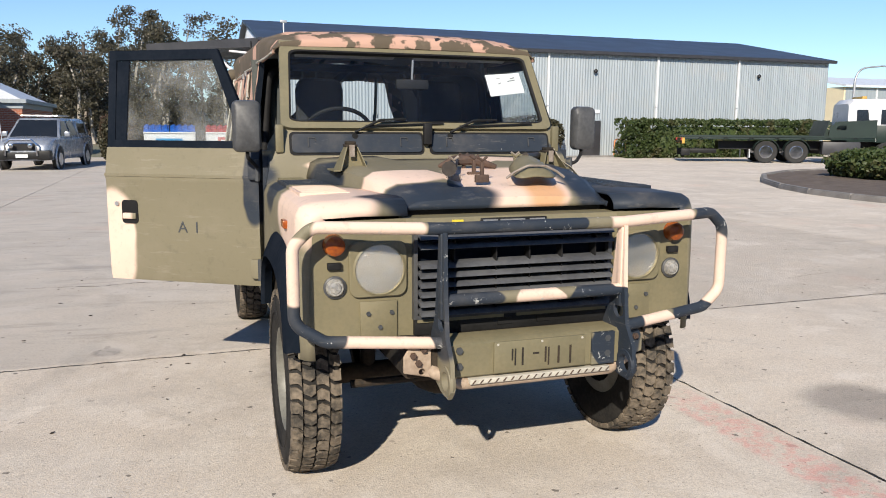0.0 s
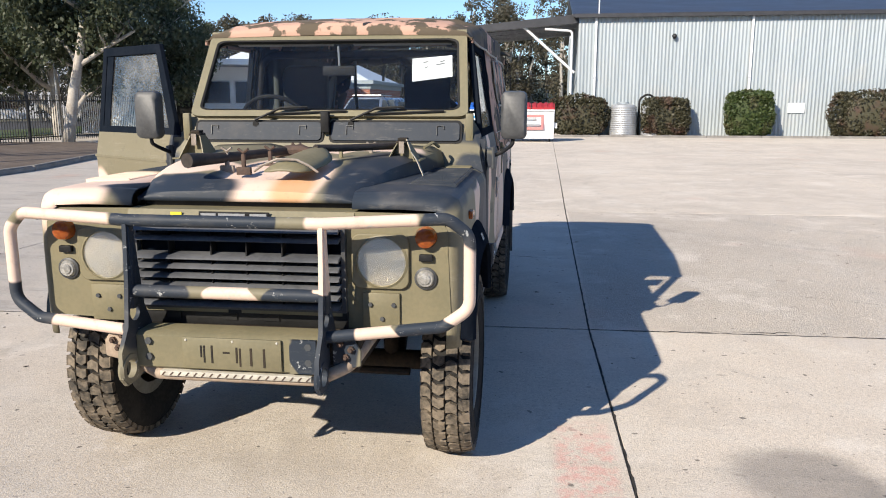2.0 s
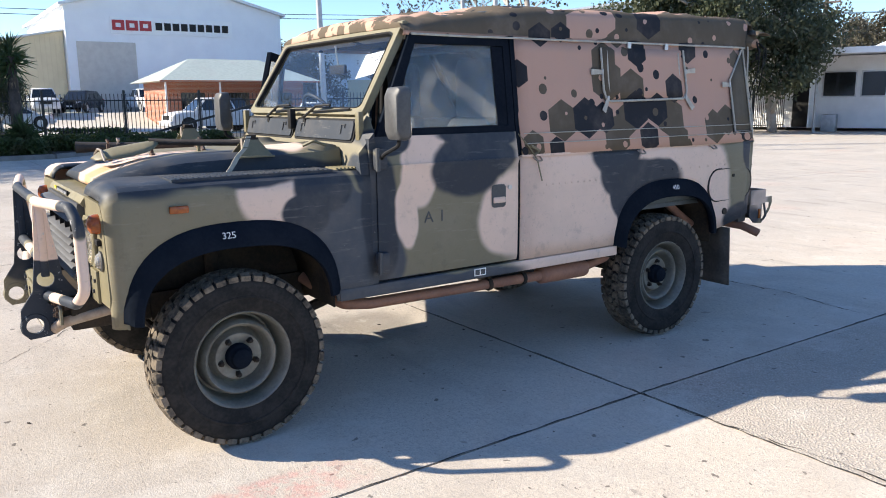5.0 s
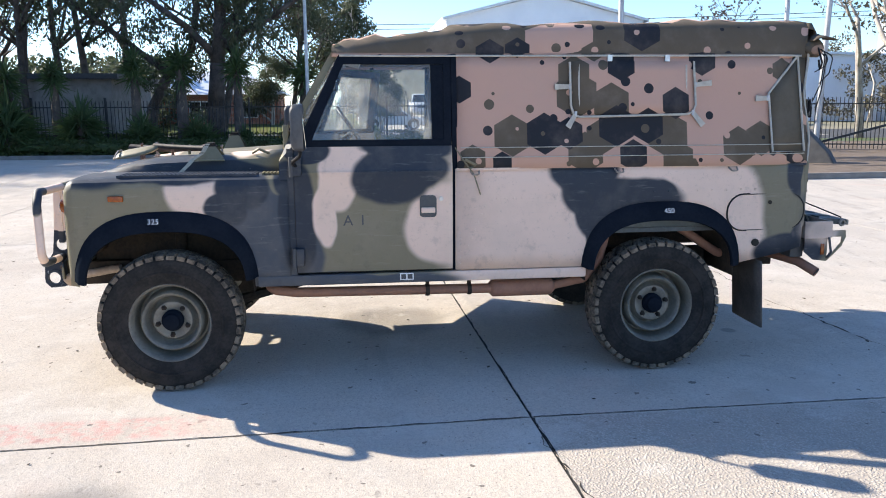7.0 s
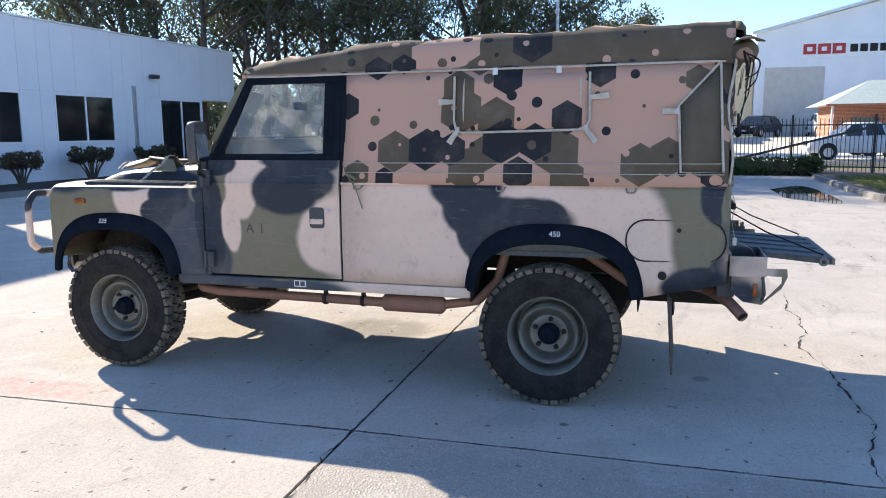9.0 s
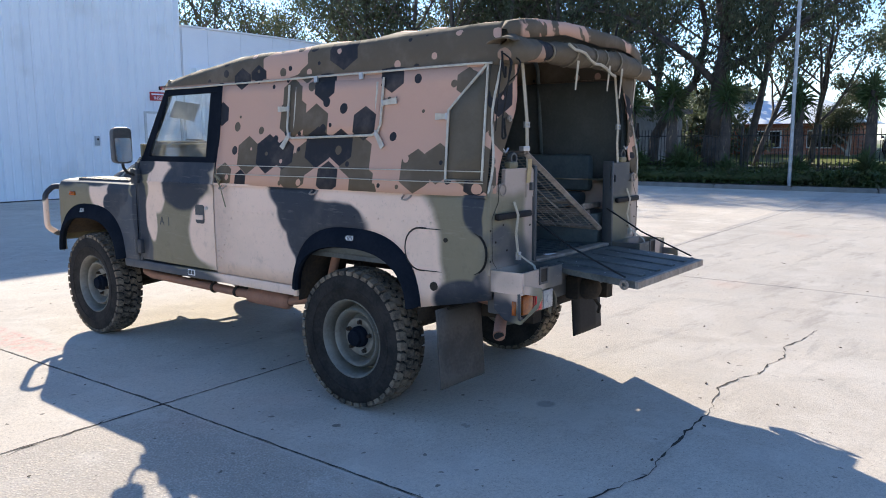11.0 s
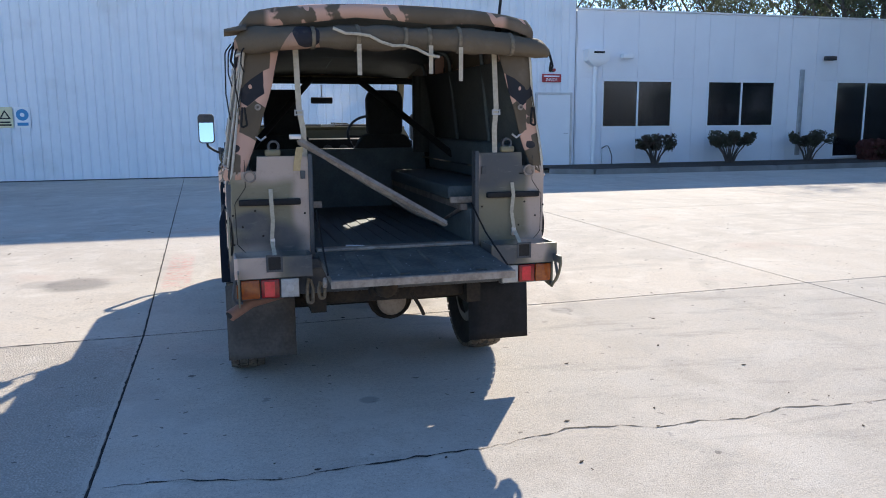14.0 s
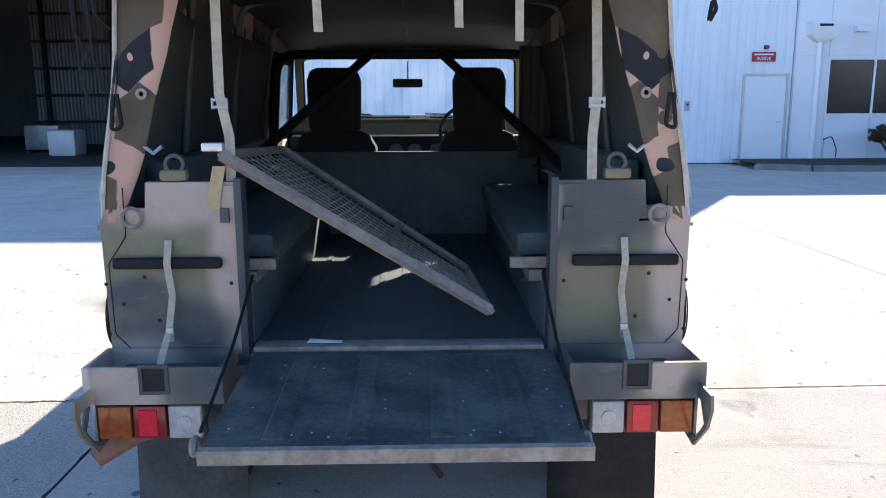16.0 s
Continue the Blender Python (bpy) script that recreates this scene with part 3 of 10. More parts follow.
inner = solid("wall_shed_inner", B((8.0, 17.6, -24.2, -24.1, 0, 7.0)), M["gutter_dark"], "grey corrugated steel lining wall inside the shed, toned dark for shade", "wall")
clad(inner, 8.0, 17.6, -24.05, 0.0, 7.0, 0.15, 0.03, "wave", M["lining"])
for z in (0.9, 2.0, 3.1, 4.2, 5.3):
    g = new("girt", finish("girt", B((8.0, 17.6, -24.02, -23.9, z, z + 0.12)), M["gutter_dark"]))
    g.parent = inner
for x in (8.6, 11.4, 14.2, 17.0):
    g = new("column", finish("column", B((x - 0.08, x + 0.08, -23.9, -23.7, 0, 7.0)), M["black_steel"]))
    g.parent = inner
# the floor takes the road's dark asphalt colour
solid("floor_shed", B((-8.4, 30, -34, SY - 0.16, -0.02, 0.01)), M["asphalt"], "dark grey floor inside the shed", "floor")
bm = bmesh.new()
loft([[(-8.7, SY + 0.15, 7.73), (-8.7, SY + 0.15, 7.81), (-8.7, -22.8, 9.65), (-8.7, -34.3, 7.81), (-8.7, -34.3, 7.73), (-8.7, -22.8, 9.55)], [(30.2, SY + 0.15, 7.73), (30.2, SY + 0.15, 7.81), (30.2, -22.8, 9.65), (30.2, -34.3, 7.81), (30.2, -34.3, 7.73), (30.2, -22.8, 9.55)]], bm)
solid("roof_south_shed", bm, M["house_roof"], "low-pitched pale steel shed roof", "roof")
bm = sheet([[(-34.2, 7.65), (SY, 7.65), (-22.8, 9.6)]], "x", -8.52, 0.1)
sheet([[(-34.2, 7.65), (SY, 7.65), (-22.8, 9.6)]], "x", 30.0, 0.1, bm)
solid("gable_south_shed", bm, M["shed_white"], "white steel gable ends", "wall")
# a grate-lidded crate glimpsed in the shed
cr = thing("pallet_box", "grey plastic pallet box in the dim shed", "box", (14.6, -18.5, 0))
part("body", B((-0.6, 0.6, -0.5, 0.5, 0.12, 0.95), bevel=0.03), M["steel_pole"], cr)
part("skid", B((-0.6, -0.45, -0.5, 0.5, 0, 0.12), (0.45, 0.6, -0.5, 0.5, 0, 0.12), (-0.07, 0.07, -0.5, 0.5, 0, 0.12)), M["black"], cr)
cr = thing("bulk_bag", "white woven bulk bag standing in the dim shed", "bag", (13.1, -16.6, 0))
part("sack", B((-0.45, 0.45, -0.45, 0.45, 0, 0.85), bevel=0.09), M["white_metal"], cr)

# door, signs, siren and bollard on the white wall
d1 = solid("door_1", B((-8.36, -7.24, SY - 0.03, SY + 0.012, 0.14, 2.33)), M["white_paint"], "plain white flush steel door", "door", bevel=0.004)
for nm, bx in (("frame", (-7.24, -7.18, SY - 0.03, SY + 0.05, 0.1, 2.39)), ("frame", (-8.42, -8.36, SY - 0.03, SY + 0.05, 0.1, 2.39)), ("frame", (-8.36, -7.24, SY - 0.03, SY + 0.05, 2.33, 2.39)), ("sill", (-8.42, -7.18, SY - 0.03, SY + 0.22, 0.02, 0.13))):
    part(nm, B(bx), M["alu"], d1)
part("door_handle", tube(rounded([(-8.27, SY + 0.01, 1.12), (-8.27, SY + 0.06, 1.12), (-8.14, SY + 0.06, 1.12)], 0.02), 0.012, 8), M["alu"], d1, "steel lever handle")


def sign_board(name, x0, x1, z0, z1, mat, label, y=SY + 0.005):
    s = thing(name, label, "sign", ((x0 + x1) / 2, y, z0))
    w, h = (x1 - x0) / 2, z1 - z0
    part("plate", sheet([rrect(-w, w, 0, h, 0.02)], "y", 0.03, 0.004), mat, s)
    return s, w, h


def letters(body, size, parent, at, mat, turn=0, sx=1.0):
    bm = text_mesh(body, size)
    bm.transform(Matrix.Translation(at) @ pose(0, 0, 0, 90, 0, turn) @ Matrix.Diagonal((sx, 1, 1, 1)))
    return part("lettering", bm, mat, parent, smooth=None)


s, w, h = sign_board("door_sign", -8.02, -7.38, 2.70, 2.95, M["red"], "red door sign with white lettering above the white door")
letters("INSIDE", 0.13, s, (0, 0.037, 0.075), M["white_paint"], 180)
part("unreadable_line", B((-0.26, 0.26, 0.034, 0.037, 0.165, 0.205)), M["white_paint"], s)
s, w, h = sign_board("warning_sign", 7.43, 7.80, 1.42, 1.95, surf("cream_sign", (0.78, 0.72, 0.45), (0.72, 0.66, 0.42), 4, 0.5), "cream-yellow warning sign with a black triangle on the white wall")
part("triangle", sheet([[(-0.14, 0.22), (0.14, 0.22), (0, 0.46)], [(-0.085, 0.25), (0.085, 0.25), (0, 0.40)]], "y", 0.034, 0.003), M["black"], s)
part("unreadable_line", B((-0.14, 0.14, 0.034, 0.037, 0.05, 0.09), (-0.12, 0.12, 0.034, 0.037, 0.12, 0.16)), M["black"], s)
s, w, h = sign_board("mandatory_sign", 7.02, 7.39, 1.42, 1.95, M["white_paint"], "white safety sign with a blue disc on the white wall")
part("disc", sheet([ring2(0, 0.33, 0.15, 24)], "y", 0.034, 0.003), M["signblue"], s)
part("pictogram", sheet([ring2(0, 0.33, 0.055, 12)], "y", 0.037, 0.002), M["white_paint"], s)
part("unreadable_line", B((-0.13, 0.13, 0.034, 0.037, 0.05, 0.13)), M["signblue"], s)
s = thing("wall_siren", "small red siren above the door sign", "siren", (-7.75, SY, 3.02))
part("base", B((-0.05, 0.05, 0, 0.06, 0, 0.1), bevel=0.008), M["black"], s)
part("horn", lathe([(0.03, 0.05), (0.05, 0.12)], (0, 0, 0.05), "y", 14), M["red"], s)
s = thing("wall_bell", "weathered orange bell on a bracket high on the wall", "bell", (8.15, SY, 3.62))
part("bracket", tube([(-0.25, 0.0, 0.1), (-0.25, 0.14, 0.1), (0.0, 0.14, 0.1)], 0.02, 8), M["steel_pole"], s)
part("bowl", lathe([(0.02, 0.12), (0.10, 0.08), (0.15, -0.02), (0.19, -0.2)], (0.12, 0.14, 0.1), "z", 18), surf("rust_orange", (0.40, 0.14, 0.06), (0.25, 0.10, 0.06), 6, 0.7), s)
s = thing("wall_socket", "small grey switch box on the white wall", "switch box", (-5.72, SY, 1.42))
part("box", B((-0.06, 0.06, 0, 0.08, 0, 0.26), bevel=0.01), M["steel_pole"], s)
part("dial", lathe([(0.03, 0.08), (0.03, 0.10)], (0, 0, 0.17), "y", 12), M["black"], s)
s = thing("bollard", "faded yellow steel bollard beside the shed opening", "bollard", (8.35, -10.9, 0))
part("post", lathe([(0.085, 0), (0.085, 1.05), (0.06, 1.1)], (0, 0, 0), "z", 16), M["yellow"], s)
copy_thing(s, pose(16.2, -10.9, 0))

# ---- office ----
OX0, OX1, OZ = -8.56, -23.6, 4.92
office = solid("wall_office", B((-21.2, OX0 + 0.02, SY - 0.2, SY - 0.04, 0, OZ - 0.03), (OX1, OX1 + 0.2, -24, SY - 0.04, 2.9, OZ - 0.03), (-21.2, -21.0, -24, SY - 0.2, 0, OZ - 0.03), (OX1, -21.2, SY - 0.2, SY - 0.04, 2.9, OZ - 0.03), (OX1, OX0, -24.2, -24, 0, OZ - 0.03)), M["tilt_panel"], "white painted panel office wall with a parapet", "wall")
panes = [(-12.0, -9.46), (-15.95, -13.3), (-21.05, -18.45)]
cols = [OX0, -9.46, -10.7, -12.0, -12.75, -13.3, -14.25, -15.95, -16.5, -17.55, -18.45, -19.75, -21.1, -22.35, OX1]


def panel_piece(x0, x1, z0, z1):
    p = new("panel", finish("panel", B((min(x0, x1) + 0.006, max(x0, x1) - 0.006, SY - 0.04, SY, z0 + 0.006, z1 - 0.006)), M["tilt_panel"]))
    p.parent = office


for a, b in zip(cols[::1], cols[1:]):
    panel_piece(a, b, 2.85, OZ)
    mid = (a + b) / 2
    if any(lo < mid < hi for lo, hi in panes[:2]):
        panel_piece(a, b, 0.1, 1.28)
    elif not any(lo < mid < hi for lo, hi in panes) and mid > -21.1:
        panel_piece(a, b, 1.28, 2.85)
        panel_piece(a, b, 0.1, 1.28)
solid("trim_office", B((OX1 - 0.06, OX0, SY - 0.25, SY + 0.05, OZ, OZ + 0.05)), M["white_metal"], "pale metal capping along the office parapet", "trim")
solid("roof_office", B((OX1, OX0, -24.2, SY - 0.2, OZ - 0.3, OZ - 0.2)), M["house_roof"], "flat office roof behind the parapet", "roof")
solid("ceiling_porch", B((OX1, -21.2, -24, SY - 0.2, 2.9, 2.95)), M["white_paint"], "white porch ceiling", "ceiling")
for i, (lo, hi) in enumerate(panes):
    z0, z1 = (0.2, 2.82) if i == 2 else (1.29, 2.80)
    w_ = solid("window_%d" % (i + 1), B((lo, hi, SY - 0.06, SY - 0.05, z0, z1)), M["black"], "dark tinted sliding window in a pale aluminium frame" if i < 2 else "dark tinted glass sliding doors in a pale frame", "window")
    mid = (lo + hi) / 2
    part("window_frame", sheet([[(lo, z0), (hi, z0), (hi, z1), (lo, z1)], [(lo + 0.05, z0 + 0.05), (mid - 0.025, z0 + 0.05), (mid - 0.025, z1 - 0.05), (lo + 0.05, z1 - 0.05)], [(mid + 0.025, z0 + 0.05), (hi - 0.05, z0 + 0.05), (hi - 0.05, z1 - 0.05), (mid + 0.025, z1 - 0.05)]], "y", SY - 0.045, 0.06), M["white_paint"], w_)
    for a, b in ((lo + 0.05, mid - 0.025), (mid + 0.025, hi - 0.05)):
        part("pane", B((a, b, SY - 0.03, SY - 0.022, z0 + 0.05, z1 - 0.05)), M["dark_glass"], w_)
for x in (-23.45,):
    solid("column_porch", B((x - 0.12, x + 0.12, SY - 0.24, SY, 0, 2.9)), M["white_paint"], "square white porch post", "post", bevel=0.01)
s = thing("downpipe", "white rainwater head and downpipe on the office corner", "downpipe", (-9.15, SY, 0.14))
part("pipe", tube([(0, 0.09, 0), (0, 0.09, 3.1)], 0.075, 12), M["white_paint"], s)
bm = loft([[(-a, 0.0, z), (a, 0.0, z), (a, 2 * b, z), (-a, 2 * b, z)] for a, b, z in ((0.10, 0.09, 3.05), (0.36, 0.17, 3.22), (0.38, 0.18, 3.56))])
part("rain_head", bm, M["white_paint"], s)
part("overflow", B((-0.18, 0.18, 0.35, 0.365, 3.44, 3.5)), M["black"], s)
s = thing("downpipe", "narrow white wall channel beside the window", "downpipe", (-16.98, SY, 0.3))
part("channel", B((-0.08, 0.08, 0, 0.07, 0, 2.9), bevel=0.01), M["steel_pole"], s)
for x, z in ((-10.2, 3.5), (-17.95, 3.56)):
    s = thing("flood_light", "small dark wall flood light", "light", (x, SY, z))
    part("arm", B((-0.03, 0.03, 0, 0.12, 0.02, 0.06)), M["steel_pole"], s)
    part("lamp_head", B((-0.19, 0.19, 0.1, 0.3, -0.05, 0.09), bevel=0.02), M["gutter_dark"] if x < -15 else M["white_paint"], s)
s = thing("garden_tap", "black hose looped on a garden tap", "tap", (-9.45, SY + 0.12, 0.14))
part("standpipe", tube([(0, 0, 0), (0, 0, 0.55)], 0.012, 8), M["steel_pole"], s)
part("hose", tube(rounded([(0.02, 0, 0.5), (-0.18, 0.05, 0.62), (-0.32, 0.08, 0.25), (-0.3, 0.1, 0.02)], 0.15, 6), 0.014, 8), M["black"], s)
s = thing("porch_bench", "low dark timber bench under the porch", "bench", (-22.4, -12.6, 0.0))
part("seat", B((-0.7, 0.7, -0.2, 0.2, 0.42, 0.48)), M["bark"], s)
for x in (-0.6, 0.6):
    part("leg", B((x - 0.04, x + 0.04, -0.18, 0.18, 0, 0.42)), M["bark"], s)

# ---- north shed (grey, dark roof) ----
NY = 38.3
north = solid("wall_north", B((4.05, 37.9, NY + 0.03, NY + 0.16, -0.05, 5.6), (4.05, 4.2, NY, 56, -0.05, 5.6), (37.75, 37.9, NY, 56, -0.05, 5.6)), M["gutter_dark"], "long grey corrugated steel shed wall in the sun", "wall")
clad(north, 4.0, 37.9, NY, 0.0, 5.6, 0.16, 0.03, "wave", M["shed_grey"], 1.5)
clad(north, -17.7, 0.0, 0, 0.0, 5.6, 0.16, 0.03, "wave", M["shed_grey"], 3, pose(4.03, NY, 0, 0, 0, -90))
rf = [(NY - 0.25, 5.55), (NY - 0.25, 5.68), (47.2, 7.62), (56.2, 5.68), (56.2, 5.55), (47.2, 7.5)]
solid("roof_north_shed", loft([[(x, a, b) for a, b in rf] for x in (3.7, 38.3)]), M["shed_roof"], "dark grey low-pitched steel shed roof", "roof")
bm = sheet([[(NY, 5.5), (56, 5.5), (47.2, 7.5)]], "x", 4.0, 0.1)
sheet([[(NY, 5.5), (56, 5.5), (47.2, 7.5)]], "x", 37.8, 0.1, bm)
solid("gable_north_shed", bm, M["white_paint"], "pale gable ends of the grey shed", "wall")
solid("trim_north_gutter", B((3.8, 38.2, NY - 0.36, NY - 0.22, 5.5, 5.66)), M["gutter_dark"], "dark steel gutter along the shed eave", "gutter")
pipe_thing = thing("downpipe", "pale steel downpipe on the grey shed", "downpipe", (4.8, NY - 0.09, 0), group="shed downpipes")
part("pipe", B((-0.05, 0.05, -0.05, 0.05, 0, 5.5)), M["white_metal"], pipe_thing)
part("clip", B((-0.08, 0.08, -0.06, 0.06, 2.7, 2.76)), M["alu"], pipe_thing)
for x in (11.9, 18.9, 25.7, 31.2):
    copy_thing(pipe_thing, pose(x, NY - 0.09, 0))
d2 = solid("door_2", B((21.0, 22.2, NY - 0.06, NY - 0.02, 0.0, 1.95)), M["gutter_dark"], "dark grey steel door in the corrugated wall", "door", bevel=0.004)
part("frame", B((20.93, 21.0, NY - 0.08, NY, 0, 2.02), (22.2, 22.27, NY - 0.08, NY, 0, 2.02), (21.0, 22.2, NY - 0.08, NY, 1.95, 2.02)), M["shed_grey"], d2)
part("door_handle", B((21.1, 21.2, NY - 0.1, NY - 0.06, 0.95, 1.0)), M["alu"], d2)
s = thing("door_hood", "pale plate above the shed door", "sign", (21.6, NY - 0.05, 2.35))
part("plate", B((-0.5, 0.5, -0.03, 0, 0, 0.2)), M["white_metal"], s)
s = thing("wall_notice", "white notice board on the grey shed wall", "sign", (14.1, NY - 0.05, 1.1))
part("board", B((-0.38, 0.38, -0.03, 0, 0, 0.46), bevel=0.004), M["white_metal"], s)
for x in (8.4, 21.7, 32.6):
    s = thing("wall_camera", "small dark camera dome on the shed wall", "camera", (x, NY, 4.6), group="shed wall cameras")
    part("dome", lathe([(0.02, 0.14), (0.1, 0.08), (0.12, 0.0), (0.05, -0.1)], (0, -0.18, 0), "z", 12), M["black_steel"], s)
    part("bracket", B((-0.03, 0.03, -0.16, 0, 0.06, 0.12)), M["white_metal"], s)
s = thing("hoop_rail", "orange and white hooped guard rail at the shed door", "rail", (22.9, 37.3, 0))
part("hoop", tube(rounded([(-0.35, 0, 0), (-0.35, 0, 0.95), (0.35, 0, 0.95), (0.35, 0, 0)], 0.2, 6), 0.04, 10), surf("orange_paint", (0.6, 0.2, 0.04), (0.7, 0.35, 0.2), 3, 0.5), s)
s = thing("roof_mast", "short white mast on the shed gutter", "mast", (4.9, NY - 0.25, 5.66))
part("mast", tube([(0, 0, 0), (0, 0, 0.75)], 0.03, 8), M["white_metal"], s)
part("cap", B((-0.16, 0.16, -0.06, 0.06, 0.72, 0.84), bevel=0.02), M["steel_pole"], s)
# awning on the west end
aw = thing("awning", "dark steel awning braced off the end of the grey shed", "awning", (4.0, 40.0, 4.1))
part("deck", loft([[(-5.2, -1.4, 0.95), (-5.2, 6, 0.95), (-5.2, 6, 1.07), (-5.2, -1.4, 1.07)], [(0, -1.4, 1.4), (0, 6, 1.4), (0, 6, 1.56), (0, -1.4, 1.56)]]), M["shed_roof"], aw)
part("fascia", loft([[(-5.25, -1.5, 0.8), (-5.25, -1.42, 0.8), (-5.25, -1.42, 1.12), (-5.25, -1.5, 1.12)], [(0, -1.5, 1.2), (0, -1.42, 1.2), (0, -1.42, 1.62), (0, -1.5, 1.62)]]), M["gutter_dark"], aw)
for y in (-1.2, 1.0, 3.2, 5.4):
    part("rafter", loft([[(-5.1, y, 0.8), (-5.1, y + 0.1, 0.8), (-5.1, y + 0.1, 0.95), (-5.1, y, 0.95)], [(0, y, 1.2), (0, y + 0.1, 1.2), (0, y + 0.1, 1.4), (0, y, 1.4)]]), M["steel_pole"], aw)
part("brace", tube([(-2.6, -1.3, 1.05), (-0.15, -1.3, -1.1)], 0.07, 10), M["white_metal"], aw)
part("downpipe", tube(rounded([(-1.6, -1.35, 0.95), (-0.3, -1.35, 0.85), (-0.3, -1.35, -4.0)], 0.2), 0.06, 10), M["white_metal"], aw)

# ---- tanks and bins ----


def tank(x, y, r, h):
    s = thing("water_tank", "pale grey corrugated round water tank", "tank", (x, y, 0), group="tanks beside the shed")
    prof = [(r * 0.98, 0)]
    z = 0.05
    while z < h - 0.1:
        prof += [(r, z), (r - 0.02, z + 0.05)]
        z += 0.1
    prof += [(r, h - 0.1), (r * 0.9, h), (0.3, h + 0.08), (0.02, h + 0.09)]
    part("shell", lathe(prof, (0, 0, 0), "z", 30), M["steel_pole"], s)
    part("lid", lathe([(0.25, h + 0.08), (0.25, h + 0.15), (0.02, h + 0.16)], (0, 0, 0), "z", 16), M["shed_grey"], s)


tank(6.15, 37.5, 0.62, 1.45)
tank(7.5, 37.55, 0.52, 1.45)
s = thing("feed_pipe", "black pipe bent over the tank", "pipe", (7.2, 37.9, 0))
part("pipe", tube(rounded([(-0.3, -0.1, 0), (-0.3, -0.1, 1.75), (0.1, -0.1, 2.0), (0.5, -0.1, 1.7)], 0.3, 6), 0.05, 10), M["black"], s)


def skip_bin(x, y, lidmat, plate, label):
    s = thing("waste_bin", label, "bin", (x, y, 0), group="bins by the fence")
    w = 0.93
    side = [(-0.62, 0.12), (0.55, 0.12), (0.75, 0.95), (0.75, 1.15), (-0.75, 1.28), (-0.75, 0.95)]
    part("body", sheet([side], "x", -w, 2 * w), M["white_metal"], s, bevel=0.02)
    part("rim", tube([(-w, -0.78, 1.27), (w, -0.78, 1.27), (w, 0.78, 1.15), (-w, 0.78, 1.15)], 0.035, 6, closed=True), M["white_metal"], s)
    for a, b in ((-w, -0.02), (0.02, w)):
        bm = loft([[(a, y_, z_), (b, y_, z_), (b, y_, z_ + 0.04), (a, y_, z_ + 0.04)] for y_, z_ in ((-0.8, 1.3), (-0.3, 1.5), (0.4, 1.42), (0.8, 1.2))])
        for k in range(4):
            xx = a + (b - a) * (k + 0.5) / 4
            loft([[(xx - 0.07, y_, z_ + 0.04), (xx + 0.07, y_, z_ + 0.04), (xx + 0.05, y_, z_ + 0.08), (xx - 0.05, y_, z_ + 0.08)] for y_, z_ in ((-0.75, 1.32), (-0.3, 1.5), (0.4, 1.42), (0.75, 1.22))], bm)
        part("lid", bm, lidmat, s, "ribbed hinged lid")
    for sx in (-1, 1):
        part("pocket", B((sx * (w + 0.06) - 0.06, sx * (w + 0.06) + 0.06, -0.6, 0.5, 0.55, 0.75)), M["white_metal"], s)
        for yy in (-0.5, 0.5):
            part("wheel", lathe([(0.07, -0.03), (0.08, 0.0), (0.07, 0.03)], (sx * 0.75, yy, 0.08), "x", 12), M["black"], s)
    pl = part("label_plate", B((-0.5, 0.45, -0.775, -0.752, 0.55, 1.05)) if lidmat is M["blue"] else sheet([[(-0.5, 0.5), (0.5, 0.5), (0.5, 1.1), (-0.5, 1.1)], [(-0.4, 0.6), (0.4, 0.6), (0.4, 1.0), (-0.4, 1.0)]], "y", -0.775, 0.02), plate, s)
    part("unreadable_line", B((-0.4, 0.35, -0.781, -0.776, 0.66, 0.74), (-0.3, 0.2, -0.781, -0.776, 0.88, 0.95)), M["white_metal"] if lidmat is M["blue"] else M["steel_pole"], s)
    return s


skip_bin(-0.32, 32.2, M["blue"], M["signblue"], "white steel waste bin with ribbed blue lids")
skip_bin(1.95, 32.4, M["red"], surf("faded_red_label", (0.6, 0.25, 0.22), (0.55, 0.2, 0.2), 5, 0.5), "white steel waste bin with red lids and a faded red label")

# ---- house and hut ----
hs = thing("house", "low red brick house with a pale hipped steel roof", "house", (-13.3, 48.4, 0))
part("wall", B((-5.9, 5.9, -4.7, 4.7, 0, 2.75)), M["brick"], hs)
bm = bmesh.new()
v = [bm.verts.new(p) for p in ((-6.1, -4.9, 2.72), (6.1, -4.9, 2.72), (6.1, 4.9, 2.72), (-6.1, 4.9, 2.72), (-0.9, 0, 5.75), (-0.1, 0, 5.75))]
for f in ((0, 1, 5, 4), (1, 2, 5), (2, 3, 4, 5), (3, 0, 4), (3, 2, 1, 0)):
    bm.faces.new([v[i] for i in f])
part("roof", bm, M["house_roof"], hs, "pale grey hipped roof", smooth=None)
part("fascia", B((-6.15, 6.15, -4.98, -4.9, 2.62, 2.82), (-6.15, 6.15, 4.9, 4.98, 2.62, 2.82), (6.1, 6.18, -4.9, 4.9, 2.62, 2.82), (-6.18, -6.1, -4.9, 4.9, 2.62, 2.82)), M["shed_grey"], hs)
part("eave_board", B((-5.95, 5.95, -4.76, -4.70, 2.36, 2.74), (5.90, 5.96, -4.70, 4.70, 2.36, 2.74)), M["shed_grey"], hs)
part("window", B((2.2, 3.6, -4.74, -4.7, 0.9, 2.1)), M["dark_glass"], hs)
part("window", B((5.9, 5.94, -2.2, -0.6, 0.9, 2.1)), M["dark_glass"], hs)
part("aerial", tube([(-0.3, -1.0, 5.0), (-0.3, -1.0, 6.6)], 0.02, 6), M["steel_pole"], hs)
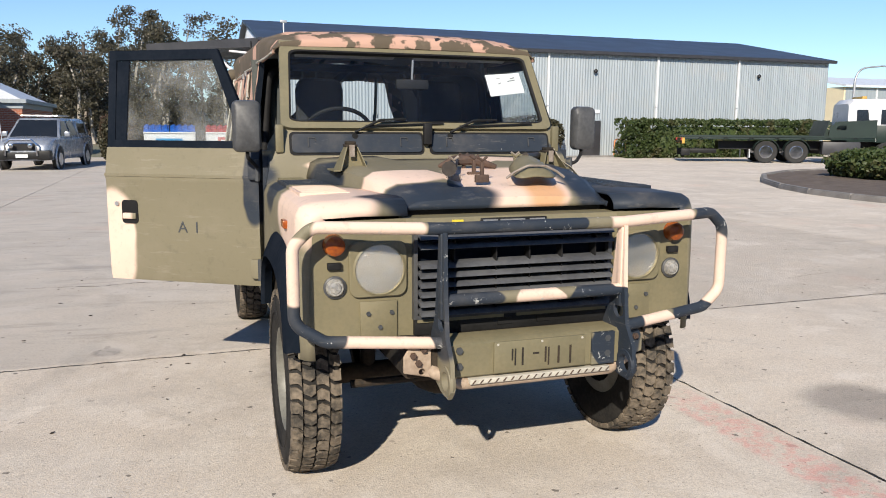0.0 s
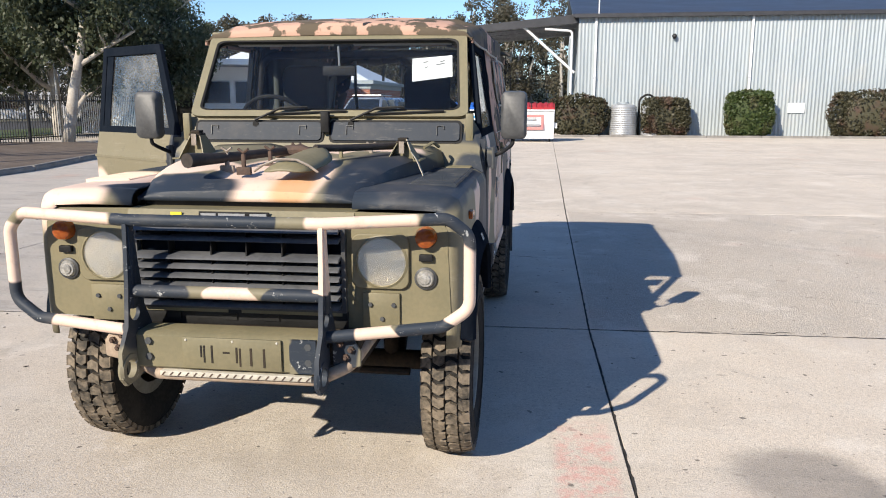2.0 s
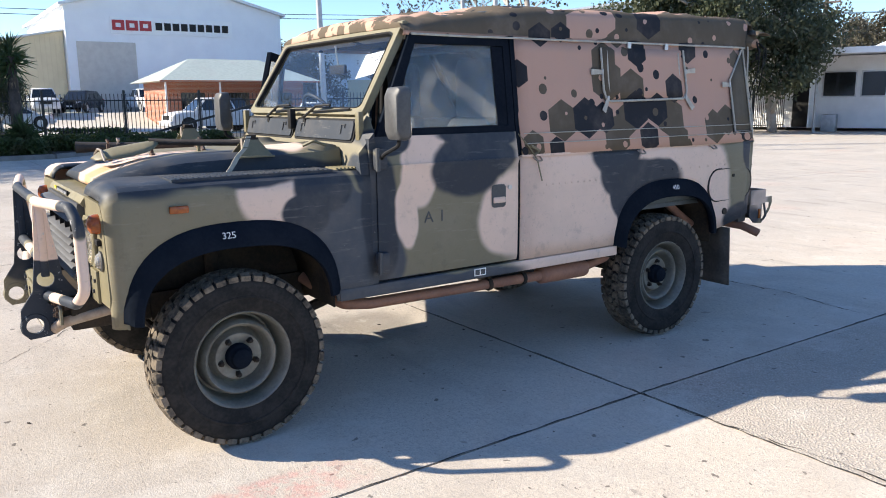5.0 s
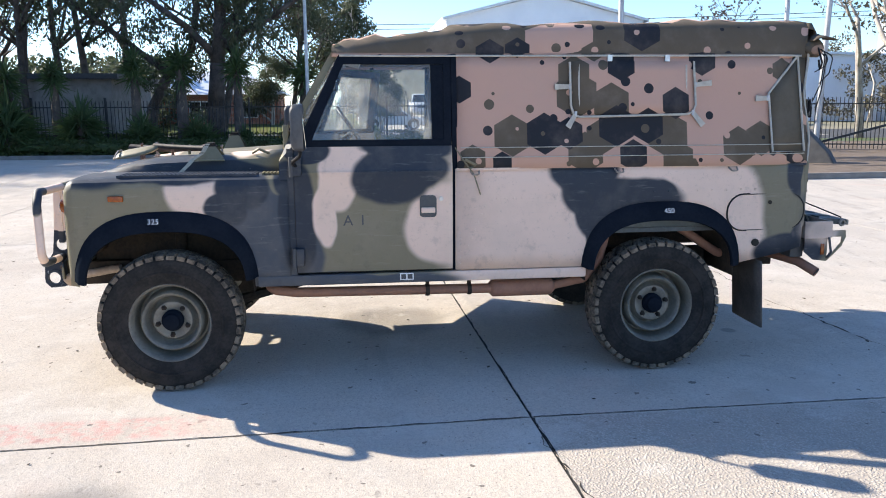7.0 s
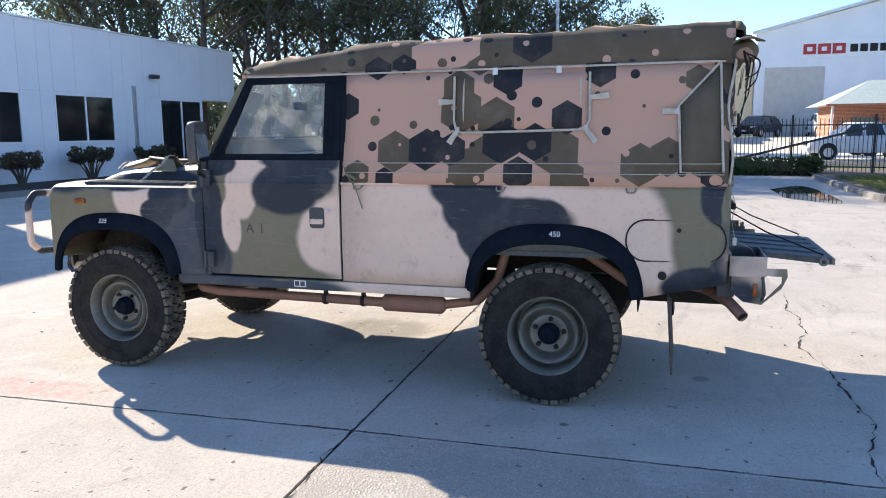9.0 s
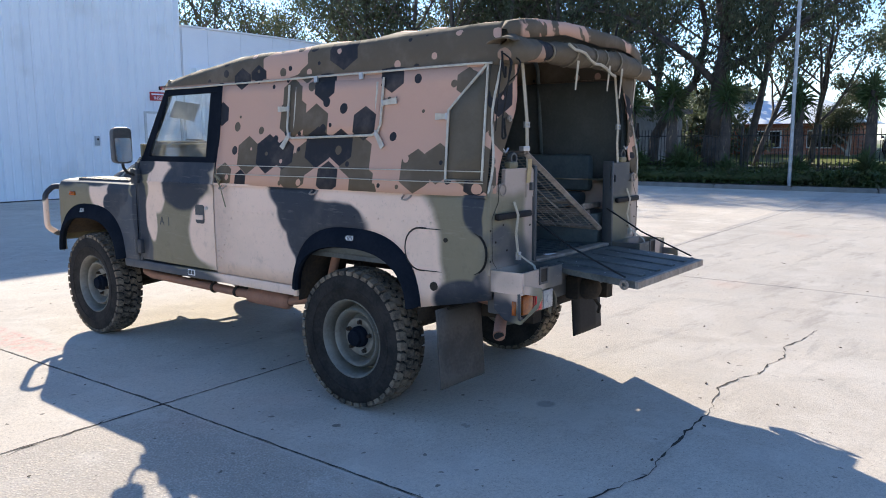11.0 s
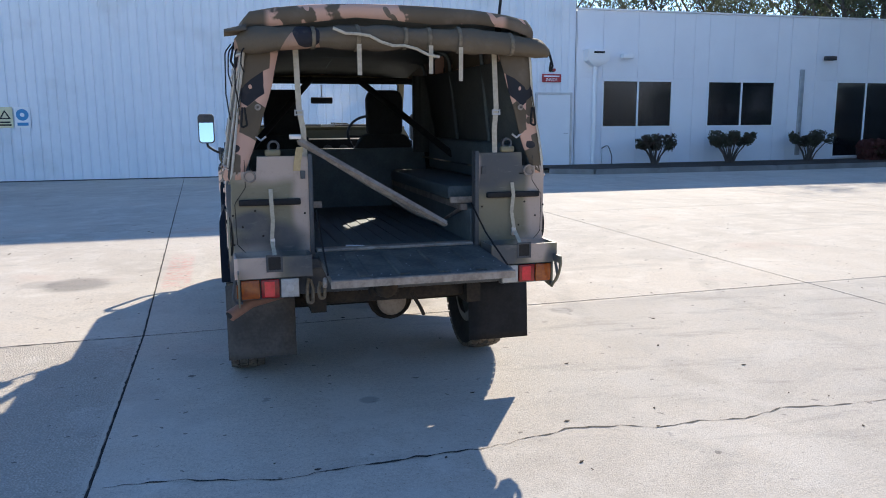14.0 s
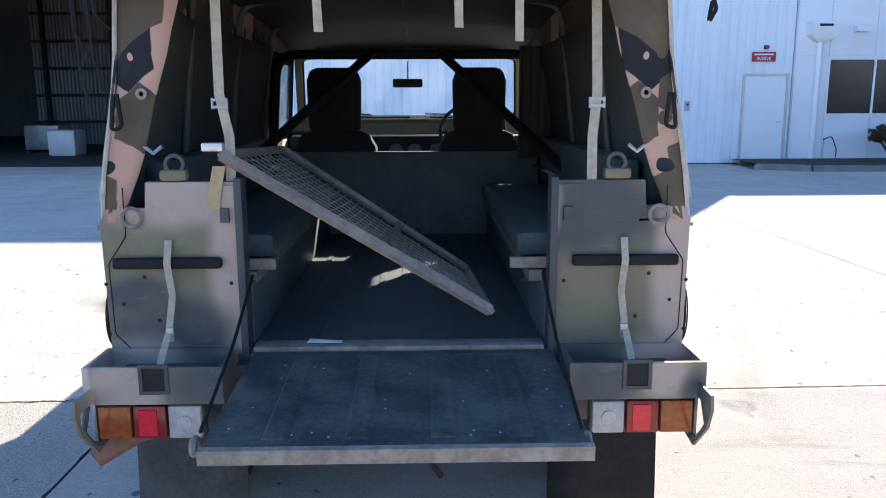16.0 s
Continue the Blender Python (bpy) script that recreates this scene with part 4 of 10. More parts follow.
hut = thing("site_hut", "white site office hut with a flat awning roof", "hut", (-14.34, 38.33, 0), 18)
part("wall", B((-6, 5.1, -1.9, 2.0, 0.15, 3.3)), M["white_metal"], hut)
part("roof", loft([[(-6.8, -4.2, 3.30), (6.0, -4.2, 3.30), (6.0, -4.2, 3.55), (-6.8, -4.2, 3.55)], [(-6.8, 2.4, 3.45), (6.0, 2.4, 3.45), (6.0, 2.4, 3.7), (-6.8, 2.4, 3.7)]]), M["white_paint"], hut, "flat white awning roof")
for x in (-6.4, -0.2, 5.7):
    part("post", tube([(x, -4.0, 0), (x, -4.0, 3.35)], 0.06, 8), M["steel_pole"], hut)
for a, b, z0 in ((-0.4, 1.0, 1.5), (1.15, 2.2, 1.5), (3.0, 3.5, 1.5)):
    w_ = part("window", sheet([[(a, z0), (b, z0), (b, 2.65), (a, 2.65)], [(a + 0.06, z0 + 0.06), (b - 0.06, z0 + 0.06), (b - 0.06, 2.59), (a + 0.06, 2.59)]], "y", -1.96, 0.07), M["alu"], hut)
    part("pane", B((a + 0.06, b - 0.06, -1.93, -1.91, z0 + 0.06, 2.59)), M["dark_glass"], w_)
d_ = part("door", B((-1.6, -0.75, -1.96, -1.9, 0.15, 2.35)), M["black"], hut, "open doorway, dark inside")
part("door_leaf", B((-0.75, -0.7, -2.75, -1.95, 0.15, 2.3)), M["white_paint"], d_)
ac = part("air_conditioner", B((3.85, 4.75, -2.25, -1.9, 2.5, 3.05), bevel=0.02), M["white_metal"], hut, "white wall air conditioner")
part("grille", B(*[(4.3, 4.7, -2.27, -2.25, 2.56 + 0.06 * k, 2.59 + 0.06 * k) for k in range(8)]), M["gutter_dark"], ac)
for x, z in ((4.1, 2.2), (4.4, 2.2), (4.1, 1.95), (4.4, 1.95), (4.1, 1.7), (4.4, 1.7)):
    part("vent_hole", B((x - 0.05, x + 0.05, -1.93, -1.9, z, z + 0.07)), M["black"], hut)
part("bin", B((-0.2, 0.4, -2.7, -2.2, 0.0, 0.75), bevel=0.03), M["steel_pole"], hut)

# ---- far factories to the west ----


def factory(name, x, y, rz, w, d, eave, ridge, label, sign_x=None, sign_z=0.0, sk=1.0, nb=7, roof="house_roof", wall="tilt_panel", door=None):
    s = thing(name, label, "factory", (x, y, 0), rz)
    part("wall", sheet([[(-w / 2, 0), (w / 2, 0), (w / 2, eave), (0, ridge), (-w / 2, eave)]], "y", 0, d), M[wall], s, smooth=None)
    bm = loft([[(-w / 2 - 0.4, yy, eave - 0.1), (0, yy, ridge + 0.05), (w / 2 + 0.4, yy, eave - 0.1), (w / 2 + 0.4, yy, eave + 0.12), (0, yy, ridge + 0.3), (-w / 2 - 0.4, yy, eave + 0.12)] for yy in (-0.4, d + 0.3)])
    part("roof", bm, M[roof], s, smooth=None)
    part("roller_door", B(((door or (-w * 0.32, 0))[0], (door or (0, -w * 0.12))[1], -0.06, 0.0, 0, eave * (0.7 if door else 0.6))), M["roller"] if door else M["cream"], s)
    part("window", B((w * 0.1, w * 0.18, -0.06, 0.0, 1.0, 2.2)), M["dark_glass"], s)
    if sign_x is not None:
        z = sign_z
        b = part("sign", B((sign_x - 2.6 * sk, sign_x + (3.0 + 1.05 * nb) * sk, -0.09, -0.04, z - 1.0 * sk, z + 1.0 * sk)), M["white_paint"], s, "plain painted company sign")
        for q in (-2.4, -0.8, 0.8):
            part("red_block", sheet([[(sign_x + q * sk, z - 0.6 * sk), (sign_x + (q + 1.4) * sk, z - 0.6 * sk), (sign_x + (q + 1.4) * sk, z + 0.6 * sk), (sign_x + q * sk, z + 0.6 * sk)], [(sign_x + (q + 0.4) * sk, z - 0.25 * sk), (sign_x + (q + 1.0) * sk, z - 0.25 * sk), (sign_x + (q + 1.0) * sk, z + 0.25 * sk), (sign_x + (q + 0.4) * sk, z + 0.25 * sk)]], "y", -0.14, 0.05), M["red"], b)
        for q in range(nb):
            part("dark_bar", B((sign_x + (2.7 + 1.05 * q) * sk, sign_x + (3.5 + 1.05 * q) * sk, -0.14, -0.09, z - 0.45 * sk, z + 0.45 * sk)), M["black"], b)
    return s


M["roller"] = surf("pale_roller_door", (0.60, 0.57, 0.52), (0.52, 0.49, 0.45), 2, 0.6, space="World")
factory("factory", -63, 22.1, 90, 18, 22, 9.2, 11.4, "white gabled factory beyond the fence with a red and black sign", -3.9, 7.8, 0.67, nb=9, door=(-8.3, -3.8))
factory("factory", -55, 69.0, 43, 34, 24, 10.2, 11.7, "tall white factory across the road with a company sign", -10.4, 7.2, 0.62)
factory("factory", -70, 48.3, 62.6, 19, 14, 6.4, 6.9, "long low white factory wing across the road", None)
cw = thing("warehouse", "cream ribbed steel warehouse beside the white factory", "warehouse", (-64.0, 10.7, 0), 90)
part("wall", sheet([[(-2.35, 0), (2.35, 0), (2.35, 7.25), (-2.35, 6.3)]], "y", 0, 20), M["cream"], cw, smooth=None)
part("roof", loft([[(-2.6, yy, 6.27), (2.35, yy, 7.27), (2.35, yy, 7.42), (-2.6, yy, 6.42)] for yy in (-0.3, 20.3)]), M["house_roof"], cw, smooth=None)
for k in range(13):
    x = -2.2 + 0.36 * k
    part("rib", B((x - 0.04, x + 0.04, -0.06, 0.0, 0, 6.3 + 0.2 * (x + 2.35))), M["cream"], cw)
lb = thing("house", "low red brick house with a pale ribbed roof across the road", "house", (-54.0, -6.3, 0), 90)
part("wall", B((-5.6, 5.6, -3.2, 3.2, 0, 2.6)), M["brick"], lb)
bm = bmesh.new()
v = [bm.verts.new(p) for p in ((-6.2, -3.9, 2.55), (6.2, -3.9, 2.55), (6.2, 3.9, 2.55), (-6.2, 3.9, 2.55), (-2.8, 0, 4.3), (2.8, 0, 4.3))]
for f in ((0, 1, 5, 4), (1, 2, 5), (2, 3, 4, 5), (3, 0, 4), (3, 2, 1, 0)):
    bm.faces.new([v[i] for i in f])
part("roof", bm, M["house_roof"], lb, "pale ribbed hipped roof", smooth=None)
for x in (-3.6, 0.2, 3.4):
    w_ = part("window", B((x - 0.8, x + 0.8, -3.26, -3.2, 0.9, 2.1)), M["white_paint"], lb)
    part("pane", B((x - 0.72, x - 0.03, -3.28, -3.26, 0.98, 2.02), (x + 0.03, x + 0.72, -3.28, -3.26, 0.98, 2.02)), M["dark_glass"], w_)
hs = thing("house", "low brick house with a pale green ribbed hipped roof", "house", (-51.0, 21.6, 0))
part("wall", B((-3.4, 2.4, -5.0, 5.0, 0, 3.0)), M["brick"], hs)
bm = bmesh.new()
v = [bm.verts.new(p) for p in ((-4.2, -5.8, 2.95), (4.2, -5.8, 2.95), (4.2, 5.8, 2.95), (-4.2, 5.8, 2.95), (0, -2.6, 4.6), (0, 2.6, 4.6))]
for f in ((0, 1, 4), (1, 2, 5, 4), (2, 3, 5), (3, 0, 4, 5), (3, 2, 1, 0)):
    bm.faces.new([v[i] for i in f])
part("roof", bm, corrugated_mat("pale_green_roof_sheet", (0.50, 0.55, 0.48), (0.42, 0.47, 0.41), 0.0), hs, "pale green ribbed hipped roof", smooth=None)
part("gutter", B((4.18, 4.3, -5.8, 5.8, 2.88, 3.0)), M["brick"], hs)
for y in (-3.2, 0.0, 3.2):
    part("window", B((2.4, 2.45, y - 0.8, y + 0.8, 0.9, 2.2)), M["dark_glass"], hs)
for y in (-5.4, -1.8, 1.8, 5.4):
    part("post", B((3.95, 4.05, y - 0.05, y + 0.05, 0, 2.95)), M["white_paint"], hs)
s = thing("shade_house", "grey low block building behind the garden plants", "shed", (-28.0, -7.0, 0))
part("wall", B((-3, 3, -1.4, 2.3, 0, 2.72)), M["kerb"], s)
part("roof", B((-3.4, 3.4, -1.8, 2.65, 2.72, 2.92)), M["gutter_dark"], s)

# ---- fence and gate ----


ROD = finish("rod", B((-0.011, 0.011, -0.011, 0.011, 0.12, 1.86)), M["black_steel"])


def fence_run(a, b, gate=False):
    """Black steel palisade fence: posts, two rails, upright rods."""
    a, b = Vector((*a, 0)), Vector((*b, 0))
    L = (b - a).length
    s = thing("gate" if gate else "fence", "black steel sliding gate with a diagonal brace" if gate else "black steel rod-top fence", "gate" if gate else "fence", a, math.degrees(math.atan2(b.y - a.y, b.x - a.x)), group="yard fence")
    k = max(1, round(L / 2.4))
    for i in range(k + 1):
        x = L * i / k
        part("post", B((x - 0.035, x + 0.035, -0.035, 0.035, 0, 1.98)), M["black_steel"], s)
    part("rail", B((0, L, -0.02, 0.02, 0.25, 0.29)), M["black_steel"], s)
    part("rail", B((0, L, -0.02, 0.02, 1.62, 1.66)), M["black_steel"], s)
    n = int(L / 0.125)
    for i in range(n):
        ob = new("rod", ROD)
        ob.parent = s
        ob.location = (L * (i + 0.5) / n, 0, 0)
    if gate:
        part("brace", loft([[(0, -0.03, 0.28), (0, 0.03, 0.28), (0, 0.03, 0.36), (0, -0.03, 0.36)], [(L, -0.03, 1.55), (L, 0.03, 1.55), (L, 0.03, 1.63), (L, -0.03, 1.63)]]), M["black_steel"], s)
    return s


fence_run((-22.3, -24.0), (-22.3, 8.2))
fence_run((-22.3, 8.2), (-21.5, 13.0), True)
fence_run((-21.5, 13.0), (-18.6, 20.5))
fence_run((-18.6, 20.5), (-16.9, 24.5), True)
fence_run((-16.9, 24.5), (-15.6, 36.2))

# sign block behind the kerb
s = thing("sign_block", "grey stone monument block with a small plaque", "monument", (-13.1, 16.0, 0.05), 48)
part("block", sheet([[(-1.2, 0), (1.3, 0), (1.1, 0.35), (0.5, 0.95), (-0.9, 1.0), (-1.1, 0.6)]], "y", -0.25, 0.5), surf("dark_stone", (0.12, 0.115, 0.11), (0.08, 0.077, 0.074), 4, 0.85, 0.4), s, bevel=0.04)
part("plaque", B((-0.55, 0.15, -0.275, -0.25, 0.3, 0.65)), M["white_metal"], s)


def light_pole(x, y, h, r=0.06, lean=0.0, arm=0.0, rz=0.0):
    s = thing("street_lamp" if arm else "flag_pole", "tall galvanised street lamp with a curved arm" if arm else "tall plain galvanised steel pole", "street lamp" if arm else "pole", (x, y, 0.05), rz, group="poles round the yard")
    pts = [(0, 0, 0), (lean, 0, h)]
    if arm:
        pts = rounded([(0, 0, 0), (0, 0, h), (arm, 0, h + 0.25)], 1.2, 8)
    part("pole", tube(pts, [r * (1 - 0.4 * i / len(pts)) for i in range(len(pts))], 12), M["steel_pole"], s)
    part("base_plate", B((-0.15, 0.15, -0.15, 0.15, 0, 0.03)), M["steel_pole"], s)
    if arm:
        part("lamp_head", B((arm - 0.1, arm + 0.55, -0.13, 0.13, h + 0.2, h + 0.3), bevel=0.03), M["steel_pole"], s)


light_pole(-14.5, 11.85, 9.0, 0.085, -0.4)
light_pole(-14.2, 16.5, 9.0, 0.07, -0.3)
light_pole(-19.8, 3.0, 8.5, 0.06)
light_pole(-14.4, 17.7, 9.0, 0.08, 0.3)
light_pole(-19.0, 38.0, 6.5, 0.07, arm=-2.2)
light_pole(46.0, 44.0, 5.8, 0.09, arm=2.4, rz=0)
for y0, z0 in ((0, 8.6), (3, 8.0)):
    s = thing("power_line", "overhead power cables strung far behind the yard", "cable", (0, 0, 0))
    part("cable", tube([(-110, -40 + y0, 12 + y0 * 0.2), (-85, 20 + y0, 10.6 + y0 * 0.2), (-70, 80 + y0, 11.5 + y0 * 0.2), (-10, 95 + y0, 9.0), (60, 100 + y0, 10)], 0.035, 5), M["black"], s)
s = thing("power_pole", "timber power pole with a cross arm", "power pole", (-9.0, 88.0, 0))
part("pole", tube([(0, 0, 0), (0, 0, 10.0)], [0.2, 0.14], 10), M["bark"], s)
part("cross_arm", B((-1.1, 1.1, -0.06, 0.06, 9.0, 9.15)), M["bark"], s)
s = thing("power_pole", "timber power pole with a cross arm", "power pole", (-29.0, 62.0, 0))
part("pole", tube([(0, 0, 0), (0, 0, 10.0)], [0.2, 0.14], 10), M["bark"], s)
part("cross_arm", B((-1.1, 1.1, -0.06, 0.06, 8.6, 8.75), (-0.8, 0.8, -0.06, 0.06, 7.8, 7.92)), M["bark"], s)

# road and lawn west of the fence
bm = bmesh.new()
lot = [[bm.verts.new((x, y, z)) for y in (6.5, 31.0)] for x, z in ((-34.0, -0.02), (-51.0, 0.0), (-56.0, 0.85), (-64.2, 0.9))]
for a, b in zip(lot, lot[1:]):
    bm.faces.new((a[0], a[1], b[1], b[0]))
solid("pavement_lot", bm, surf("pale_lot_concrete", (0.60, 0.56, 0.49), (0.50, 0.46, 0.40), 0.6, 0.85, 0.1, space="World"), "pale sunlit concrete car park rising to the factory", "car park")
bm = bmesh.new()
lot = [[bm.verts.new((x, y, z)) for y in (-22.0, 6.4)] for x, z in ((-44.2, 0.0), (-56.0, 0.85), (-80.0, 1.0))]
for a, b in zip(lot, lot[1:]):
    bm.faces.new((a[0], a[1], b[1], b[0]))
solid("ground_lawn", bm, M["lawn"], "sunlit yellow-green lawn across the road", "lawn")
solid("road", B((-44, -29, -60, 90, -0.05, -0.03)), M["asphalt"], "grey asphalt road beyond the fence", "road")
solid("ground_verge", B((-29, -22.5, -60, 60, -0.05, 0.0)), M["lawn"], "sunlit yellow-green lawn beyond the fence", "lawn")
# rain puddle by the kerb
n = Nodes("puddle_water")
M["water"] = n.done((0.05, 0.05, 0.05), 0.03)
bm = bmesh.new()
pd = [bm.verts.new((-13.6 + 2.3 * math.cos(a) * (1 + 0.25 * math.sin(3 * a)), 9.75 + 0.75 * math.sin(a) * (1 + 0.3 * math.cos(2 * a)), 0.004)) for a in [2 * math.pi * k / 28 for k in range(28)]]
bm.faces.new(pd)
solid("water_puddle", bm, M["water"], "shallow rain puddle beside the kerb", "puddle")

# ---- plants ----


def leaves_mesh(name, mat, centres, radii, per, size, droop=0.6, seed=1, flat=0.8, slim=0.32):
    """Many small separate leaves in clumps."""
    rg = np.random.default_rng(seed)
    c = np.repeat(np.asarray(centres, float), per, axis=0)
    r = np.repeat(np.asarray(radii, float), per)
    n = len(c)
    d = rg.normal(size=(n, 3))
    d /= np.linalg.norm(d, axis=1)[:, None]
    p = c + d * (r * rg.random(n) ** 0.45)[:, None] * np.array([1, 1, flat])
    a = rg.normal(size=(n, 3))
    a[:, 2] -= droop * 1.8
    a /= np.linalg.norm(a, axis=1)[:, None]
    b = np.cross(a, rg.normal(size=(n, 3)))
    b /= np.linalg.norm(b, axis=1)[:, None] + 1e-9
    s = size * rg.uniform(0.6, 1.4, n)[:, None]
    v = np.empty((n, 4, 3))
    v[:, 0], v[:, 1], v[:, 2], v[:, 3] = p - a * s * 0.5, p + b * s * slim, p + a * s * 0.5, p - b * s * slim
    me = bpy.data.meshes.new(name)
    me.from_pydata(v.reshape(-1, 3), [], np.arange(n * 4).reshape(-1, 4))
    me.materials.append(mat)
    return me


def limbs(seed, height, trunk_r, lean=0.15, forks=4, first=0.35, spread=0.7, depth=3):
    """Tapered trunk and limbs; returns the bmesh and the twig ends."""
    rnd = random.Random(seed)
    bm, ends = bmesh.new(), []

    def grow(p, d, L, r, lvl):
        pts, rs = [p], [r]
        q = p.copy()
        k = 5 if lvl == 0 else 4
        for i in range(k):
            d = (d + Vector((rnd.uniform(-1, 1), rnd.uniform(-1, 1), rnd.uniform(-0.2, 0.7))) * (0.10 if lvl == 0 else 0.22)).normalized()
            q = q + d * L / k
            pts.append(q.copy())
            rs.append(r * (1 - 0.5 * (i + 1) / k))
        tube(pts, rs, 9 if lvl == 0 else 6 if lvl < 2 else 4, bm)
        if lvl >= depth - 1:
            ends.append((pts[-1], L))
            ends.append((pts[-2], L))
            return
        for i in range(forks):
            t = rnd.uniform(first if lvl == 0 else 0.35, 1.0) if i else 1.0
            j = min(len(pts) - 1, max(1, int(t * (len(pts) - 1) + 0.5)))
            az = rnd.uniform(0, 2 * math.pi)
            side = Vector((math.cos(az), math.sin(az), rnd.uniform(0.1, 0.8)))
            nd = (d * (1 - spread) + side * spread).normalized()
            grow(pts[j].copy(), nd, L * rnd.uniform(0.42, 0.62), rs[j] * 0.62, lvl + 1)

    grow(Vector((0, 0, -0.1)), Vector((lean, lean * 0.4, 1)).normalized(), height * 0.55, trunk_r, 0)
    return bm, ends


def tree(name, label, seed, height, trunk_r, bark, leaf, per=70, size=0.16, clump=0.75, **kw):
    bm, ends = limbs(seed, height, trunk_r, **kw)
    t = thing(name, label, "tree", group="trees round the yard")
    part("trunk", bm, bark, t, smooth=180)
    if leaf:
        rnd = random.Random(seed + 9)
        cs = [e[0] + Vector((rnd.uniform(-0.4, 0.4), rnd.uniform(-0.4, 0.4), rnd.uniform(-0.3, 0.4))) for e in ends]
        rs = [clump * rnd.uniform(0.6, 1.25) for e in ends]
        crown = new("crown", leaves_mesh("crown", leaf, cs, rs, per, size, seed=seed))
        crown.parent = t
    return t


def plant(t, spots):
    """Moves a thing to the first spot and copies it to the others; spots: x, y, turn, scale."""
    for i, (x, y, rz, sc) in enumerate(spots):
        m = pose(x, y, 0, 0, 0, rz) @ Matrix.Scale(sc, 4)
        if i:
            copy_thing(t, m)
        else:
            first = m
    t.matrix_basis = first


g1 = tree("gum_tree", "tall slender gum tree with open grey-green foliage", 11, 13, 0.19, M["bark"], M["leaf_gum"], per=62, forks=6, size=0.135, clump=1.0)
g2 = tree("gum_tree", "tall gum tree with several trunks and drooping leaves", 23, 14, 0.22, M["bark"], M["leaf_gum"], per=56, forks=6, first=0.2, spread=0.55, size=0.145, clump=1.05)
g3 = tree("gum_tree", "thin leaning gum tree with sparse foliage", 37, 12, 0.15, M["bark"], M["leaf_gum"], per=58, forks=6, lean=0.25, size=0.14, clump=0.95)
plant(g1, [(-24.5, -27.5, 0, 1.0), (-31, -16.0, 80, 1.05), (-15.0, -28.0, 160, 0.95), (-36.5, -24.0, 30, 1.1), (-29.0, -31, 200, 1.0), (-26.0, -5.5, 260, 0.95), (-26.3, -8.7, 110, 0.95), (-29.5, -5.6, 20, 1.0)])
plant(g2, [(-27.2, -20.5, 40, 1.0), (-19.5, -27.5, 130, 1.0), (-34.0, -9.0, 210, 1.0), (-40.0, -17.0, 300, 1.05), (-10.5, -37.5, 20, 1.0), (-33.0, -27.0, 10, 1.0), (-29.5, -1.5, 75, 0.9), (-26.2, -11.8, 330, 0.9)])
plant(g3, [(-29.5, -12.0, 15, 1.1), (-22.0, -30, 120, 1.1), (-12.0, -29, 250, 1.1), (-25.5, -16.5, 330, 1.1), (-18.0, -33.0, 70, 1.1), (-36.0, -14.0, 170, 1.1), (-38.5, -3.5, 90, 1.0), (-26.0, -14.8, 200, 1.0), (-27.5, 1.8, 20, 0.85)])


g4 = tree("gum_tree", "tall full-crowned gum tree beside the office", 29, 15, 0.17, M["bark"], M["leaf_gum"], per=74, forks=7, first=0.45, spread=0.62, lean=0.06, size=0.16, clump=1.15)
plant(g4, [(-24.3, -13.4, 0, 1.0), (-24.8, -16.4, 120, 1.05), (-25.4, -19.6, 230, 1.0), (-24.4, -10.4, 60, 0.95), (-24.6, -7.6, 300, 0.9)])


